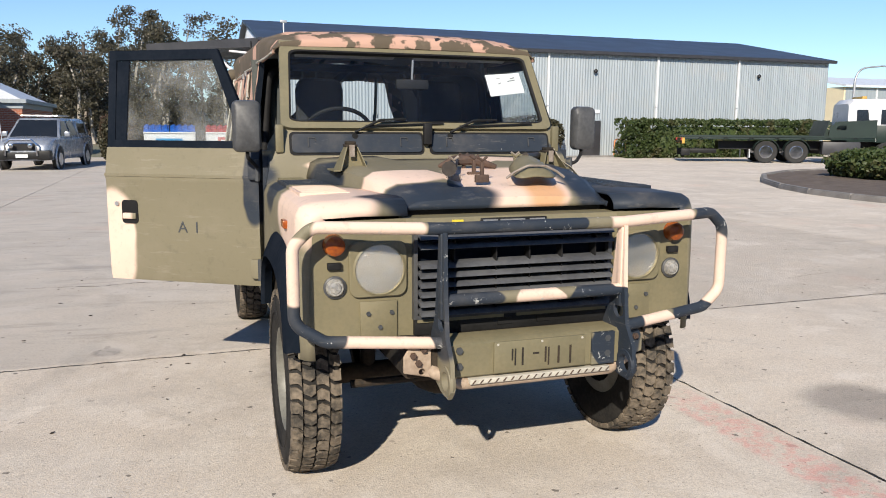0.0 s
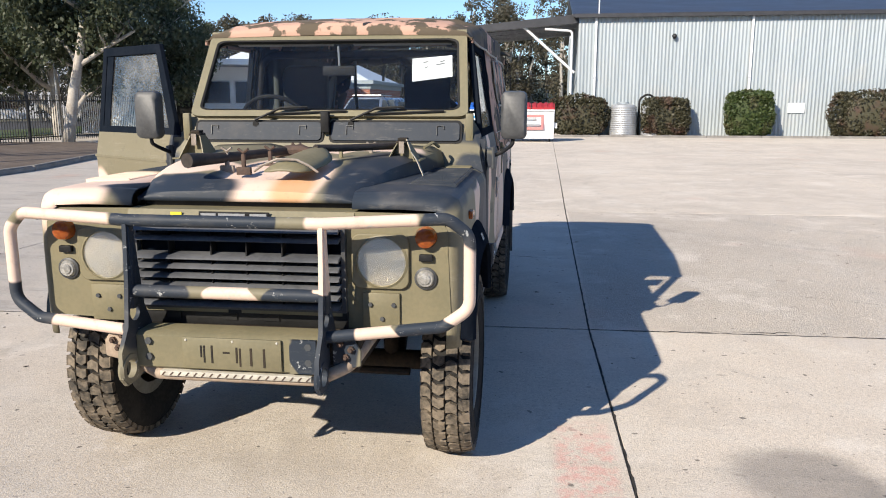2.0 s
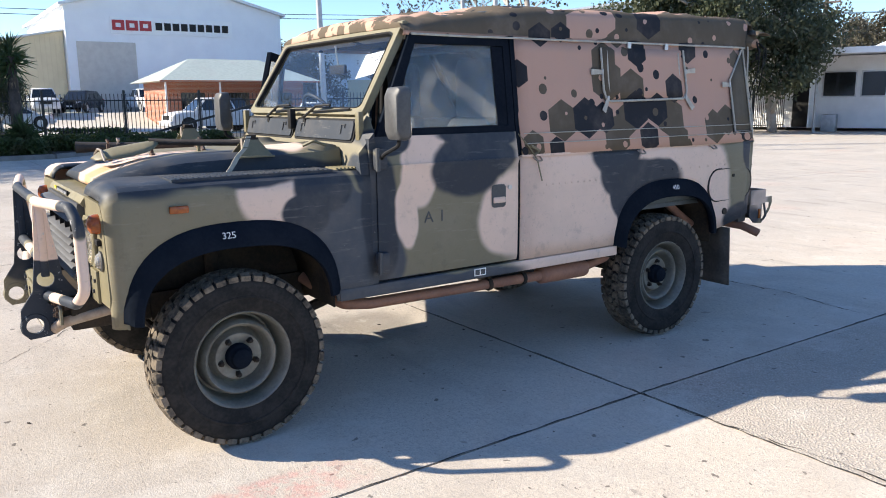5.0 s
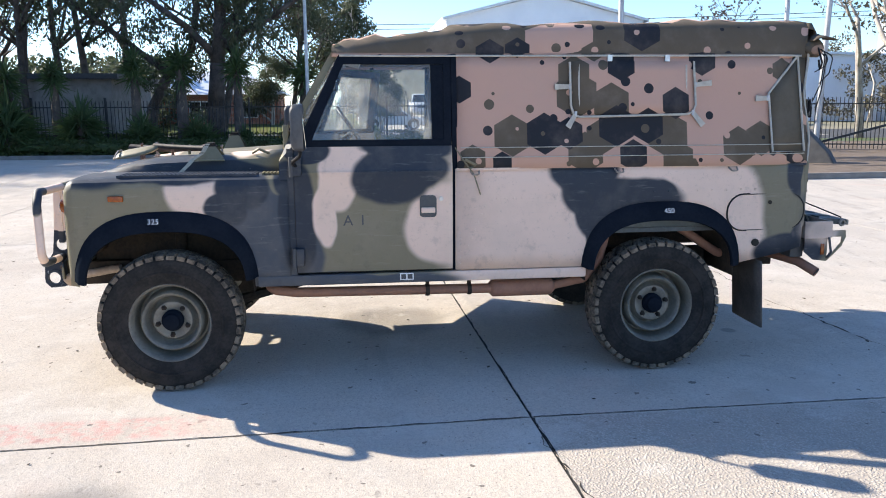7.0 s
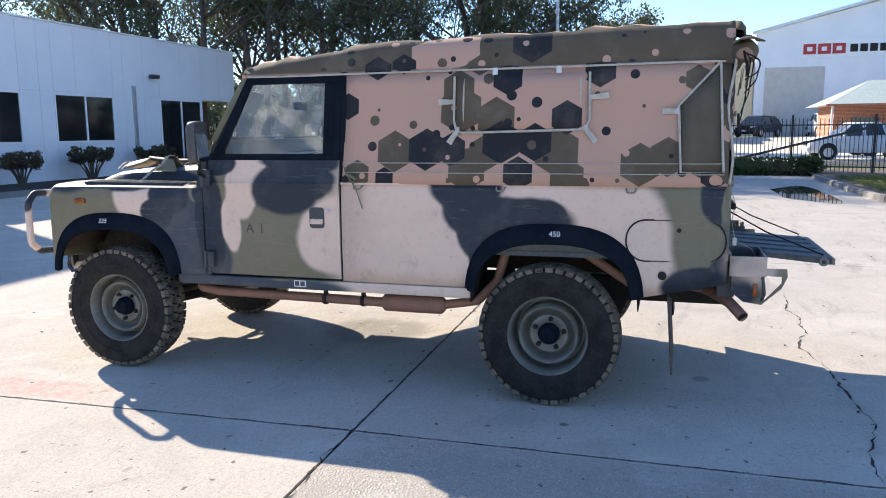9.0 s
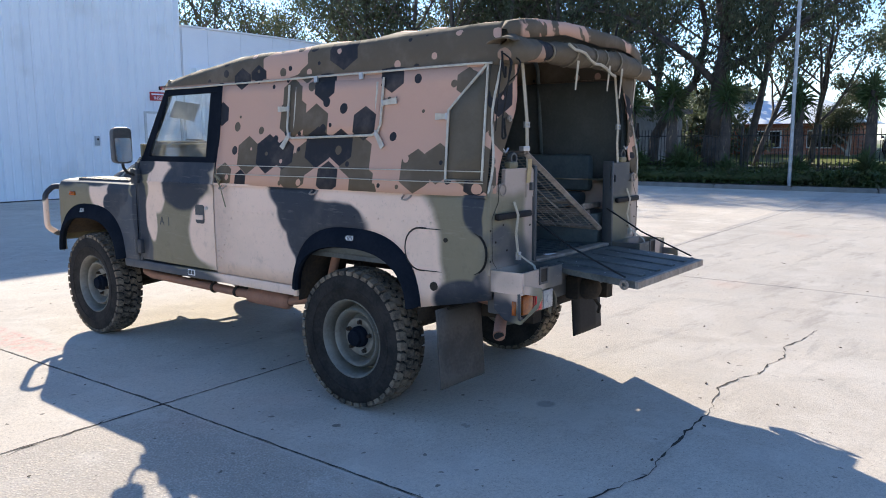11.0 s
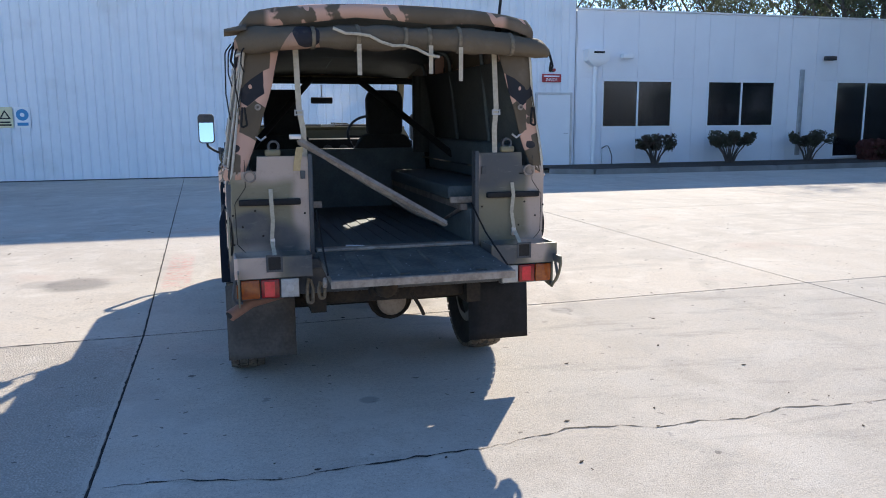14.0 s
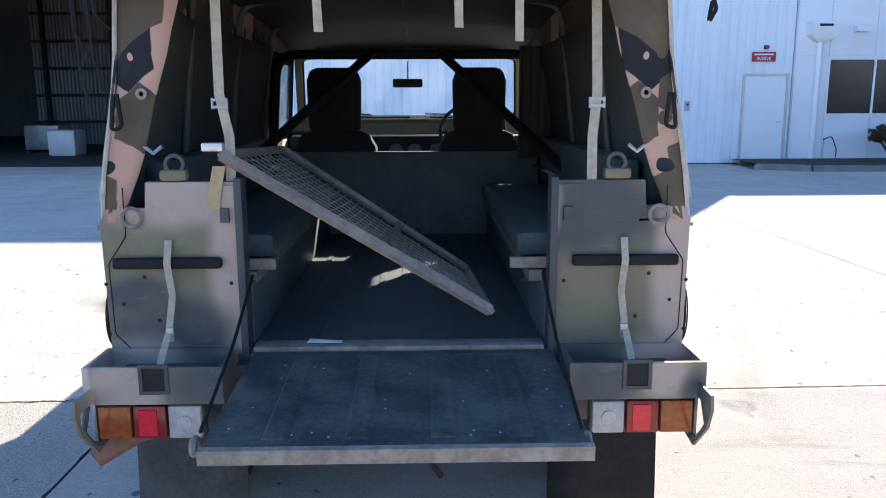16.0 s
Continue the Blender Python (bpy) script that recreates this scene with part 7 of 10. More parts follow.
M["blackpaint"] = surf("satin_black_paint", (0.009, 0.013, 0.020), (0.015, 0.019, 0.027), 6, 0.7, 0.1)
M["olive"] = surf("olive_paint", (0.21, 0.182, 0.107), (0.165, 0.148, 0.088), 6, 0.55, 0.1, dirt=0.15)
M["greypaint"] = surf("dark_grey_paint", (0.05, 0.055, 0.062), (0.075, 0.078, 0.08), 6, 0.55, 0.1, dirt=0.1)
M["rim"] = surf("olive_grey_rim", (0.20, 0.195, 0.165), (0.13, 0.125, 0.105), 7, 0.45, 0.1, dirt=0.5)
M["rustpipe"] = surf("rust_tan_pipe", (0.32, 0.16, 0.10), (0.24, 0.12, 0.08), 6, 0.7, 0.2, dirt=0.2)
M["under"] = surf("underbody", (0.025, 0.023, 0.021), (0.06, 0.045, 0.032), 5, 0.9, 0.3)
M["well"] = surf("dusty_wheel_well", (0.40, 0.26, 0.14), (0.25, 0.16, 0.09), 4, 0.9, 0.2)
M["amber"] = surf("amber_lens", (0.34, 0.085, 0.012), (0.24, 0.055, 0.012), 60, 0.15, 0.2)
M["redlens"] = surf("red_lens", (0.26, 0.018, 0.016), (0.20, 0.016, 0.014), 60, 0.2, 0.2)
M["red_bright"] = surf("bright_red_reflector", (0.72, 0.02, 0.04), (0.6, 0.02, 0.03), 60, 0.15, 0.2)
M["clear"] = surf("ribbed_clear_lens", (0.55, 0.53, 0.48), (0.30, 0.29, 0.27), 70, 0.08, 0.5, metal=0.3)
M["reflector"] = surf("lamp_reflector", (0.95, 0.93, 0.86), (0.93, 0.85, 0.70), 14, 0.22, 0.12, metal=0.9)
# near-white lens film brightens the lamp, in place of real highlights
M["headlamp"] = glass_mat("headlamp_glass", (0.97, 0.96, 0.92), 0.11, (1.0, 0.98, 0.94), 0.3)
n = M["headlamp"].node_tree
hx, hm, hs, hb = (n.nodes.new("ShaderNode" + k) for k in ("SeparateXYZ", "Math", "Math", "Bump"))
n.links.new(n.nodes.new("ShaderNodeTexCoord").outputs["Object"], hx.inputs[0])
hm.operation, hs.operation, hm.inputs[1].default_value = "MULTIPLY", "SINE", 620.0
n.links.new(hx.outputs[0], hm.inputs[0]), n.links.new(hm.outputs[0], hs.inputs[0]), n.links.new(hs.outputs[0], hb.inputs["Height"])
hb.inputs["Strength"].default_value, hb.inputs["Distance"].default_value = 0.5, 0.004
for k in n.nodes:
    if k.bl_idname in ("ShaderNodeBsdfGlossy", "ShaderNodeBsdfDiffuse"):
        n.links.new(hb.outputs[0], k.inputs["Normal"])
M["flap_dark"] = camo_paint("scuffed_dark_paint", [("d", 0, YC, 1, 9, 9, 9)], 0.1, 0.5, 0.67)
M["visor"] = surf("grey_vinyl_visor", (0.50, 0.48, 0.43), (0.42, 0.40, 0.36), 9, 0.7, 0.1)
M["wood"] = surf("dark_handle_wood", (0.045, 0.034, 0.027), (0.022, 0.017, 0.014), 12, 0.65, 0.3)
M["rust"] = surf("rusty_iron", (0.10, 0.06, 0.042), (0.06, 0.042, 0.034), 12, 0.8, 0.4)
M["paper"] = surf("white_paper", (0.82, 0.82, 0.80), (0.76, 0.76, 0.74), 6, 0.7, 0.05)
M["vinyl"] = surf("dark_green_vinyl", (0.073, 0.095, 0.099), (0.113, 0.136, 0.141), 7, 0.6, 0.15)
M["seat"] = surf("black_seat_cloth", (0.020, 0.022, 0.023), (0.034, 0.036, 0.037), 12, 0.9, 0.3)
M["deck"] = surf("worn_deck_paint", (0.042, 0.052, 0.054), (0.135, 0.135, 0.12), 7, 0.6, 0.3, dirt=0.55)
M["bare_edge"] = surf("worn_bare_edge", (0.34, 0.29, 0.24), (0.20, 0.16, 0.13), 14, 0.6, 0.3, dirt=0.4)
M["glass"] = glass_mat("vehicle_glass", (0.86, 0.92, 0.95), 0.05, (0.8, 0.84, 0.88), 0.92)
# side panes: dust streaks, with haze added to brighten the dark view through
M["side_glass"] = glass_mat("dusty_hazed_side_glass", (0.90, 0.93, 0.93), 0.14)
M["mirror"] = surf("mirror_glass", (0.8, 0.82, 0.84), (0.78, 0.8, 0.82), 3, 0.02, 0.0, metal=1.0)
M["plastic"] = surf("grey_black_plastic", (0.05, 0.052, 0.055), (0.085, 0.086, 0.088), 8, 0.5, 0.1)
M["slat"] = surf("sunbleached_grille_plastic", (0.06, 0.063, 0.07), (0.11, 0.113, 0.12), 5, 0.5, 0.1)

for k, s in (("blackpaint", 0.0), ("black_trim", 0.15), ("rubber", 0.12), ("black", 0.25), ("under", 0.2), ("tread", 0.2)):
    M[k].node_tree.nodes["Principled BSDF"].inputs["Specular IOR Level"].default_value = s
OFF = Vector((0, YC, 0))
car = thing("army_four_wheel_drive", "camouflage army four-wheel drive with canvas canopy, door and tailgate open", "four-wheel drive", (1.356, YC, 0))
car["carries_offset"] = 1

WC_F, WC_R, ARC = (3.30, 0.60), (6.165, 0.60), (0.475, 0.422)
SQ = 2.6


def arch_z(y, c, ry, rz, low):
    t = (y - c[0]) / ry
    return max(low, c[1] + rz * (1 - abs(t) ** SQ) ** (1 / SQ)) if abs(t) < 1 else low


def mir(pts, sx):
    return [(sx * p[0], p[1], p[2]) for p in pts]


# ---- wings, tub sides ----
def wing(sx):
    ys = [2.765, 2.772, 2.785, 2.805, 2.825] + [3.3 - 0.475 * math.cos(math.pi * k / 26) for k in range(27)] + [3.80, 3.90, 3.975]
    rings = []
    for y in ys:
        k = max(0.0, 1 - (y - 2.765) / 0.075)
        d = 0.055 * (1 - math.sqrt(max(0, 1 - k * k)))
        X, zt = 0.852 - d, 1.225 - 1.1 * d - 0.015 * max(0, (3.2 - y))
        zb = arch_z(y, WC_F, *ARC, 0.63 if y < 3.3 else 0.60)
        p = [(0.44, y, zt + 0.004), (0.62, y, zt + 0.006), (0.76, y, zt), (X - 0.045, y, zt - 0.006), (X - 0.016, y, zt - 0.022), (X - 0.003, y, zt - 0.05)]
        for i in range(7):
            z = (zt - 0.06) + (zb - zt + 0.06) * i / 6
            p.append((X + 0.004 * math.sin(math.pi * i / 6), y, z))
        rings.append(mir(p, sx))
    return part("wing", loft(rings, closed=False), M["camo"], car, thick=0.008, smooth=35)


def tub(sx):
    ys = [4.918, 5.2, 5.5] + [6.165 - 0.475 * math.cos(math.pi * k / 26) for k in range(27)] + [6.8, 6.95, 7.03, 7.06, 7.075, 7.08]
    rings = []
    for y in ys:
        k = max(0.0, (y - 7.03) / 0.05)
        X = 0.852 - 0.03 * (1 - math.sqrt(max(0, 1 - k * k)))
        low = 0.66 if y < 6.0 else 0.65 + 0.09 * min(1, max(0, (y - 6.64) / 0.45))
        zb = arch_z(y, WC_R, *ARC, low)
        p = [(0.70, y, 1.262), (X - 0.05, y, 1.262), (X - 0.02, y, 1.255), (X - 0.004, y, 1.235)]
        for i in range(7):
            p.append((X + 0.004 * math.sin(math.pi * i / 6), y, 1.22 + (zb - 1.22) * i / 6))
        rings.append(mir(p, sx))
    return part("tub_side", loft(rings, closed=False), M["camo"], car, thick=0.008, smooth=35)


def flare(c, sx, rear):
    """Black-painted arch lip round a wheel opening."""
    bm = bmesh.new()
    a0, a1 = (radians(4), radians(176))
    rings = []
    for k in range(29):
        a = a0 + (a1 - a0) * k / 28
        cs, sn = math.copysign(abs(math.cos(a)) ** (2 / SQ), math.cos(a)), math.sin(a) ** (2 / SQ)
        ro, ri = (0.50, 0.442), (0.432, 0.330)
        rings.append(mir([(0.848, c[0] - ro[0] * cs, c[1] + ro[1] * sn), (0.866, c[0] - (ro[0] - 0.015) * cs, c[1] + (ro[1] - 0.015) * sn), (0.893, c[0] - (ri[0] + 0.035) * cs, c[1] + (ri[1] + 0.035) * sn), (0.902, c[0] - ri[0] * cs, c[1] + ri[1] * sn), (0.885, c[0] - (ri[0] - 0.006) * cs, c[1] + (ri[1] - 0.004) * sn), (0.848, c[0] - (ri[0] + 0.01) * cs, c[1] + (ri[1] + 0.01) * sn)], sx))
    loft(rings, bm)
    ob = part("arch_lip", bm, M["blackpaint"], car, "black-painted wheel arch lip")
    if sx > 0:
        t = text_mesh("450" if rear else "325", 0.042)
        t.transform(Matrix.Translation((0.8945, c[0] + (0.02 if rear else -0.05), c[1] + 0.385)) @ pose(0, 0, 0, 68, 0, 90))
        part("pressure_mark", t, M["paper"], ob, smooth=None)
    return ob


for sx in (1, -1):
    wing(sx), tub(sx)
    flare(WC_F, sx, False), flare(WC_R, sx, True)
    # inner wheel wells
    for c, inner in ((WC_F, 0.42), (WC_R, 0.46)):
        rings = []
        for k in range(17):
            a = (0.4 if c is WC_F else 0.0) + (math.pi - (0.4 if c is WC_F else 0.0)) * k / 16
            ca, sa = math.copysign(abs(math.cos(a)) ** (2 / SQ), math.cos(a)), abs(math.sin(a)) ** (2 / SQ)
            rings.append(mir([(0.84, c[0] - 0.47 * ca, c[1] - 0.03 + 0.425 * sa), (inner, c[0] - 0.47 * ca, c[1] - 0.03 + 0.425 * sa)], sx))
        part("wheel_well", loft(rings, closed=False), M["under"], car, thick=0.006, smooth=180)
    part("well_inner_panel", sheet([[(2.80, 0.66), (3.8, 0.60), (3.8, 1.1), (2.80, 1.1)]], "x", sx * 0.425, 0.008), M["well"], car)
    part("sill", B((min(sx * 0.80, sx * 0.858), max(sx * 0.80, sx * 0.858), 3.79, 5.70, 0.595, 0.655), bevel=0.008), M["camo"], car)
    part("rub_rail", B((min(sx * 0.848, sx * 0.862), max(sx * 0.848, sx * 0.862), 4.92, 7.07, 1.238, 1.25)), M["camo"], car)
    # rivets along the tub
    bm = bmesh.new()
    rows = [(5.11 + 0.035 * k * 1.4, 1.075) for k in range(9)] + [(5.09 - 0.02 * k, 1.03 - 0.045 * k) for k in range(7)] + [(4.945 + 0.0 * k, 0.70 + 0.035 * k) for k in range(6)] + [(6.1 + 0.09 * k, 1.10) for k in range(8)]
    for y, z in rows:
        lathe([(0.0065, 0.85), (0.0065, 0.857), (0.003, 0.860)], (0, y, z), "x", 6, bm, sx)
    ob = part("rivets", bm, M["camo"], car)
    ob["kind"] = "stuff"
    # oval filler panel and lamp hole
    part("filler_panel", sheet([rrect(6.565, 7.06, 0.855, 1.068, 0.10, 6)], "x", sx * 0.857 - 0.003, 0.006), M["camo"], car, bevel=0.002)
    part("filler_seam", tube([(sx * 0.8625, a, b) for a, b in rrect(6.563, 7.062, 0.853, 1.070, 0.10, 8)], 0.0024, 4, closed=True), M["black"], car)
    part("filler_seam", sheet([rrect(6.557, 7.068, 0.847, 1.076, 0.105, 6), rrect(6.565, 7.06, 0.855, 1.068, 0.10, 6)], "x", sx * 0.8555 - 0.002, 0.004), M["black_trim"], car)
    part("drain_hole", lathe([(0.023, 0.85), (0.023, 0.8625), (0.002, 0.8625)], (0, 6.752, 0.776), "x", 14, None, sx), M["black"], car)
    part("lock", lathe([(0.012, 0.85), (0.012, 0.862)], (0, 6.83, 1.02), "x", 10, None, sx), M["black"], car)
    # rope hooks under the canvas
    for y in (5.03, 5.88, 6.58):
        part("rope_hook", tube(rounded([(sx * 0.855, y - 0.025, 1.235), (sx * 0.885, y - 0.02, 1.215), (sx * 0.885, y + 0.02, 1.215), (sx * 0.855, y + 0.025, 1.235)], 0.015), 0.005, 6), M["bare_edge"], car)
    # side repeater
    part("side_repeater", B((min(sx * 0.85, sx * 0.872), max(sx * 0.85, sx * 0.872), 3.015, 3.095, 1.095, 1.127), bevel=0.006), M["amber"], car, "small amber side lamp")
    # wing top tread plate
    part("wing_tread_plate", B((min(sx * 0.60, sx * 0.80), max(sx * 0.60, sx * 0.80), 3.05, 3.80, 1.205, 1.2325)), M["camo"], car)
    bm = bmesh.new()
    for j in range(30):
        y = 3.07 + 0.0245 * j
        B((min(sx * 0.612, sx * 0.788), max(sx * 0.612, sx * 0.788), y - 0.004, y + 0.004, 1.2325, 1.2355), bm=bm)
    ob = part("tread_pattern", bm, M["camo"], car, smooth=None)
    ob["kind"] = "stuff"
    part("vent_grille", B(*[(min(sx * 0.66, sx * 0.78), max(sx * 0.66, sx * 0.78), 3.83 + 0.02 * k, 3.84 + 0.02 * k, 1.226, 1.236) for k in range(6)]), M["olive"], car)

# ---- front ----
for sx in (1, -1):
    hole = ring2(sx * 0.553, 0.966, 0.094, 24)
    part("lamp_panel", sheet([[(sx * 0.412, 0.70), (sx * 0.80, 0.715), (sx * 0.815, 0.76), (sx * 0.80, 1.09), (sx * 0.775, 1.135), (sx * 0.74, 1.148), (sx * 0.412, 1.152)], hole], "y", 2.764, 0.012), M["olive"], car)
    part("lamp_surround", sheet([rrect(sx * 0.553 - 0.115, sx * 0.553 + 0.105, 0.862, 1.072, 0.035), hole], "y", 2.748, 0.016), M["olive"], car, bevel=0.004)
    hl = part("headlight", lathe([(0.094, 0.0), (0.080, 0.03), (0.055, 0.055), (0.02, 0.066), (0.004, 0.066)], (sx * 0.553, 2.752, 0.966), "y", 32), M["reflector"], car, "round ribbed headlight with a whitened lens")
    part("bulb", lathe([(0.016, 0.066), (0.018, 0.02), (0.014, 0.012), (0.003, 0.010)], (sx * 0.553, 2.752, 0.966), "y", 14), M["under"], hl)
    part("lens", lathe([(0.094, 0.004), (0.090, -0.006), (0.070, -0.014), (0.035, -0.019), (0.003, -0.020)], (sx * 0.553, 2.752, 0.966), "y", 32), M["headlamp"], hl, smooth=180).visible_shadow = False
    part("trim_ring", lathe([(0.100, 0.006), (0.102, -0.008), (0.094, -0.012), (0.092, 0.0)], (sx * 0.553, 2.755, 0.966), "y", 32), M["olive"], hl)
    part("turn_signal", lathe([(0.042, 0.0), (0.042, -0.012), (0.036, -0.035), (0.018, -0.045), (0.003, -0.047)], (sx * 0.722, 2.764, 1.062), "y", 22), M["amber"], car, "round amber turn signal")
    part("side_lamp", lathe([(0.036, 0.0), (0.035, -0.012), (0.028, -0.022), (0.022, -0.022), (0.018, -0.027), (0.010, -0.027), (0.002, -0.030)], (sx * 0.72, 2.764, 0.905), "y", 22), M["clear"], car, "round clear side lamp")
    part("lamp_rim", lathe([(0.043, 0.0), (0.043, -0.008), (0.036, -0.012), (0.034, -0.002)], (sx * 0.72, 2.764, 0.905), "y", 22), M["plastic"], car)
    part("marker_lamp", B((sx * 0.722 - 0.026, sx * 0.722 + 0.026, 2.745, 2.765, 0.972, 0.998), bevel=0.004), M["black_trim"], car)
    part("patch_plate", B((sx * 0.553 - 0.075, sx * 0.553 + 0.068, 2.752, 2.765, 0.70, 0.845), bevel=0.003), M["olive"], car)
    for bx, bz in ((-0.045, 0.80), (0.045, 0.80), (0.0, 0.745)):
        part("bolt", lathe([(0.009, 0), (0.009, -0.008)], (sx * 0.553 + bx, 2.752, bz), "y", 6), M["greypaint"], car)
    part("wing_top_vent", B((sx * 0.62 - 0.055, sx * 0.62 + 0.055, 2.83, 2.90, 1.196, 1.216), bevel=0.008), M["camo"], car)
# grille
# black sheet added behind the slats as the deep shade in their gaps
part("grille_gap_shade", B((-0.41, 0.41, 2.775, 2.785, 0.73, 1.12)), M["blackpaint"], car)
for k in (0, 1, 2, 3, 4, 5, 7, 8):
    z = 0.785 + 0.0365 * k
    bm = loft([[(x, 2.700, z - 0.002), (x, 2.690, z + 0.001), (x, 2.700, z + 0.013), (x, 2.750, z + 0.022), (x, 2.755, z + 0.016)] for x in (-0.41, 0.402)])
    part("grille_slat", bm, M["slat"], car)
for x in (-0.27, -0.10, 0.04, 0.18, 0.33):
    part("grille_rib", B((x - 0.0025, x + 0.0025, 2.712, 2.762, 0.78, 1.09)), M["black_trim"], car)
part("grille_frame", sheet([[(-0.425, 0.765), (0.418, 0.765), (0.418, 1.115), (-0.425, 1.115)], [(-0.41, 0.78), (0.402, 0.78), (0.402, 1.10), (-0.41, 1.10)]], "y", 2.735, 0.03), M["plastic"], car)
sp = part("slam_panel", loft([[(x, 2.755, 1.105), (x, 2.745, 1.12), (x, 2.765, 1.150), (x, 2.86, 1.152), (x, 2.86, 1.11)] for x in (-0.45, 0.45)]), M["olive"], car)
bd = part("badge", B((-0.155, 0.125, 2.742, 2.75, 1.122, 1.146), bevel=0.003), M["black_trim"], sp, "black maker's badge, drawn as plain bars")
part("badge_bar", B((-0.145, -0.085, 2.739, 2.742, 1.128, 1.140), (-0.075, 0.03, 2.739, 2.742, 1.128, 1.140), (0.05, 0.115, 2.739, 2.742, 1.128, 1.140)), M["alu"], bd)
part("yellow_tag", B((-0.27, -0.225, 2.745, 2.751, 1.128, 1.142)), M["signyellow"], sp)
part("radiator_core", B((-0.4, 0.4, 2.79, 2.83, 0.70, 1.15)), M["black"], car)
part("front_valance", B((-0.42, 0.42, 2.745, 2.77, 0.70, 0.765), bevel=0.004), M["black"], car)
part("valance_strip", B((-0.41, -0.055, 2.737, 2.745, 0.752, 0.768), (0.0, 0.40, 2.737, 2.745, 0.752, 0.768)), M["olive"], car)
for x in (-0.28, -0.05, 0.12):
    part("valance_slot", B((x - 0.03, x + 0.03, 2.74, 2.746, 0.722, 0.748)), M["black"], car)


def bonnet_section(y):
    t = max(0.0, (y - 2.84) / (3.95 - 2.84))
    w = 0.445 + 0.195 * t ** 0.9
    zt = 1.205 + 0.075 * min(1, t * 4) ** 0.7 + 0.055 * t
    zb = 1.168 + 0.054 * t
    top = []
    for k in range(13):
        s = -1 + 2 * k / 12
        dip = -0.02 if abs(s) < 0.45 and 0.12 < t else 0.0
        top.append((s * (w - 0.06), y, zt + dip + 0.012 * (1 - s * s)))
    return [(-w, y, zb), (-w - 0.004, y, zb + 0.02), (-w + 0.015, y, zt - 0.022)] + top + [(w - 0.015, y, zt - 0.022), (w + 0.004, y, zb + 0.02), (w, y, zb)]


part("bonnet", loft([[(x * 0.985, 2.829, min(z, 1.174)) for x, y, z in bonnet_section(2.835)], [(x * 0.995, 2.829, min(z, 1.19)) for x, y, z in bonnet_section(2.835)]] + [bonnet_section(y) for y in (2.835, 2.842, 2.87, 2.92, 2.98, 3.06, 3.2, 3.4, 3.6, 3.8, 3.93)], closed=False), M["camo"], car, thick=0.01, smooth=45)
part("bonnet_stop", B((-0.43, 0.43, 2.86, 2.88, 1.15, 1.20)), M["black"], car)
part("scuttle", loft([[(-0.84, 3.93, 1.20), (0.84, 3.93, 1.20), (0.82, 3.93, 1.30), (0.72, 3.95, 1.345), (-0.72, 3.95, 1.345), (-0.82, 3.93, 1.30)], [(-0.84, 4.02, 1.20), (0.84, 4.02, 1.20), (0.82, 4.02, 1.40), (0.76, 4.02, 1.50), (-0.76, 4.02, 1.50), (-0.82, 4.02, 1.40)]]), M["camo"], car)
for a, b in ((-0.705, -0.02), (0.035, 0.715)):
    vent = part("vent_flap", sheet([rrect(a, b, 1.355, 1.452, 0.02)], "y", 3.955, 0.012), M["flap_dark"], car, "dark grey bulkhead vent flap", bevel=0.003)
    vent.matrix_basis = Matrix.Translation((0, 3.97 - YC, 1.40)) @ pose(0, 0, 0, -14) @ Matrix.Translation((0, -(3.97 - YC), -1.40))
    part("vent_seal", sheet([rrect(a - 0.012, b + 0.012, 1.343, 1.464, 0.025), rrect(a, b, 1.355, 1.452, 0.02)], "y", 3.962, 0.006), M["black_trim"], vent)
    for x in (a + 0.10, b - 0.10):
        part("flap_clip", tube([(x - 0.018, 3.951, 1.385), (x - 0.018, 3.951, 1.432), (x + 0.018, 3.951, 1.432), (x + 0.018, 3.951, 1.415)], 0.003, 5), M["plastic"], vent)
part("bonnet_catch", B((-0.015, 0.03, 3.93, 3.965, 1.40, 1.51), bevel=0.006), M["black_trim"], car)

# ---- windscreen ----


def ws(x, s):
    """Point on the windscreen plane: s 0 at the foot, 1 at the head."""
    return (x, 4.0 + 0.265 * s, 1.475 + 0.44 * s)


outer = rrect(-0.755, 0.755, 0.0, 1.0, 0.06)
for k in range(len(outer)):
    x, s = outer[k]
    outer[k] = (x * (1 - 0.045 * s), s)
inner = [(x * 0.94, 0.5 + (s - 0.5) * 0.86) for x, s in outer]
bm = bmesh.new()
nrm = Vector((0, -0.43, 0.265)).normalized()
A = [[Vector(ws(*p)) + nrm * h for p in lp] for lp, h in ((outer, -0.02), (outer, 0.018), (inner, 0.018), (inner, -0.02))]
loft(A + [A[0]], bm, True, False)
wsf = part("windscreen_frame", bm, M["olive"], car)
seal = [(x * 0.985, 0.5 + (s - 0.5) * 0.965) for x, s in inner]
A = [[Vector(ws(*p)) + nrm * h for p in lp] for lp, h in ((inner, -0.005), (inner, 0.022), (seal, 0.018), (seal, -0.005))]
part("seal", loft(A + [A[0]], None, True, False), M["black_trim"], wsf)
bm = bmesh.new()
bm.faces.new([bm.verts.new(Vector(ws(*p))) for p in inner])
wg = part("windscreen", bm, M["glass"], car, smooth=None)
wg.visible_shadow = False
bm = bmesh.new()
pp = [Vector(ws(x, s)) + Vector((0, 0.012, -0.004)) for x, s in ((0.43, 0.72), (0.645, 0.76), (0.655, 0.50), (0.44, 0.44))]
loft([pp, [p + Vector((0, 0.002, 0)) for p in pp]], bm)
sheet_paper = part("paper_notice", bm, M["paper"], wg, "white sheet of paper inside the windscreen")
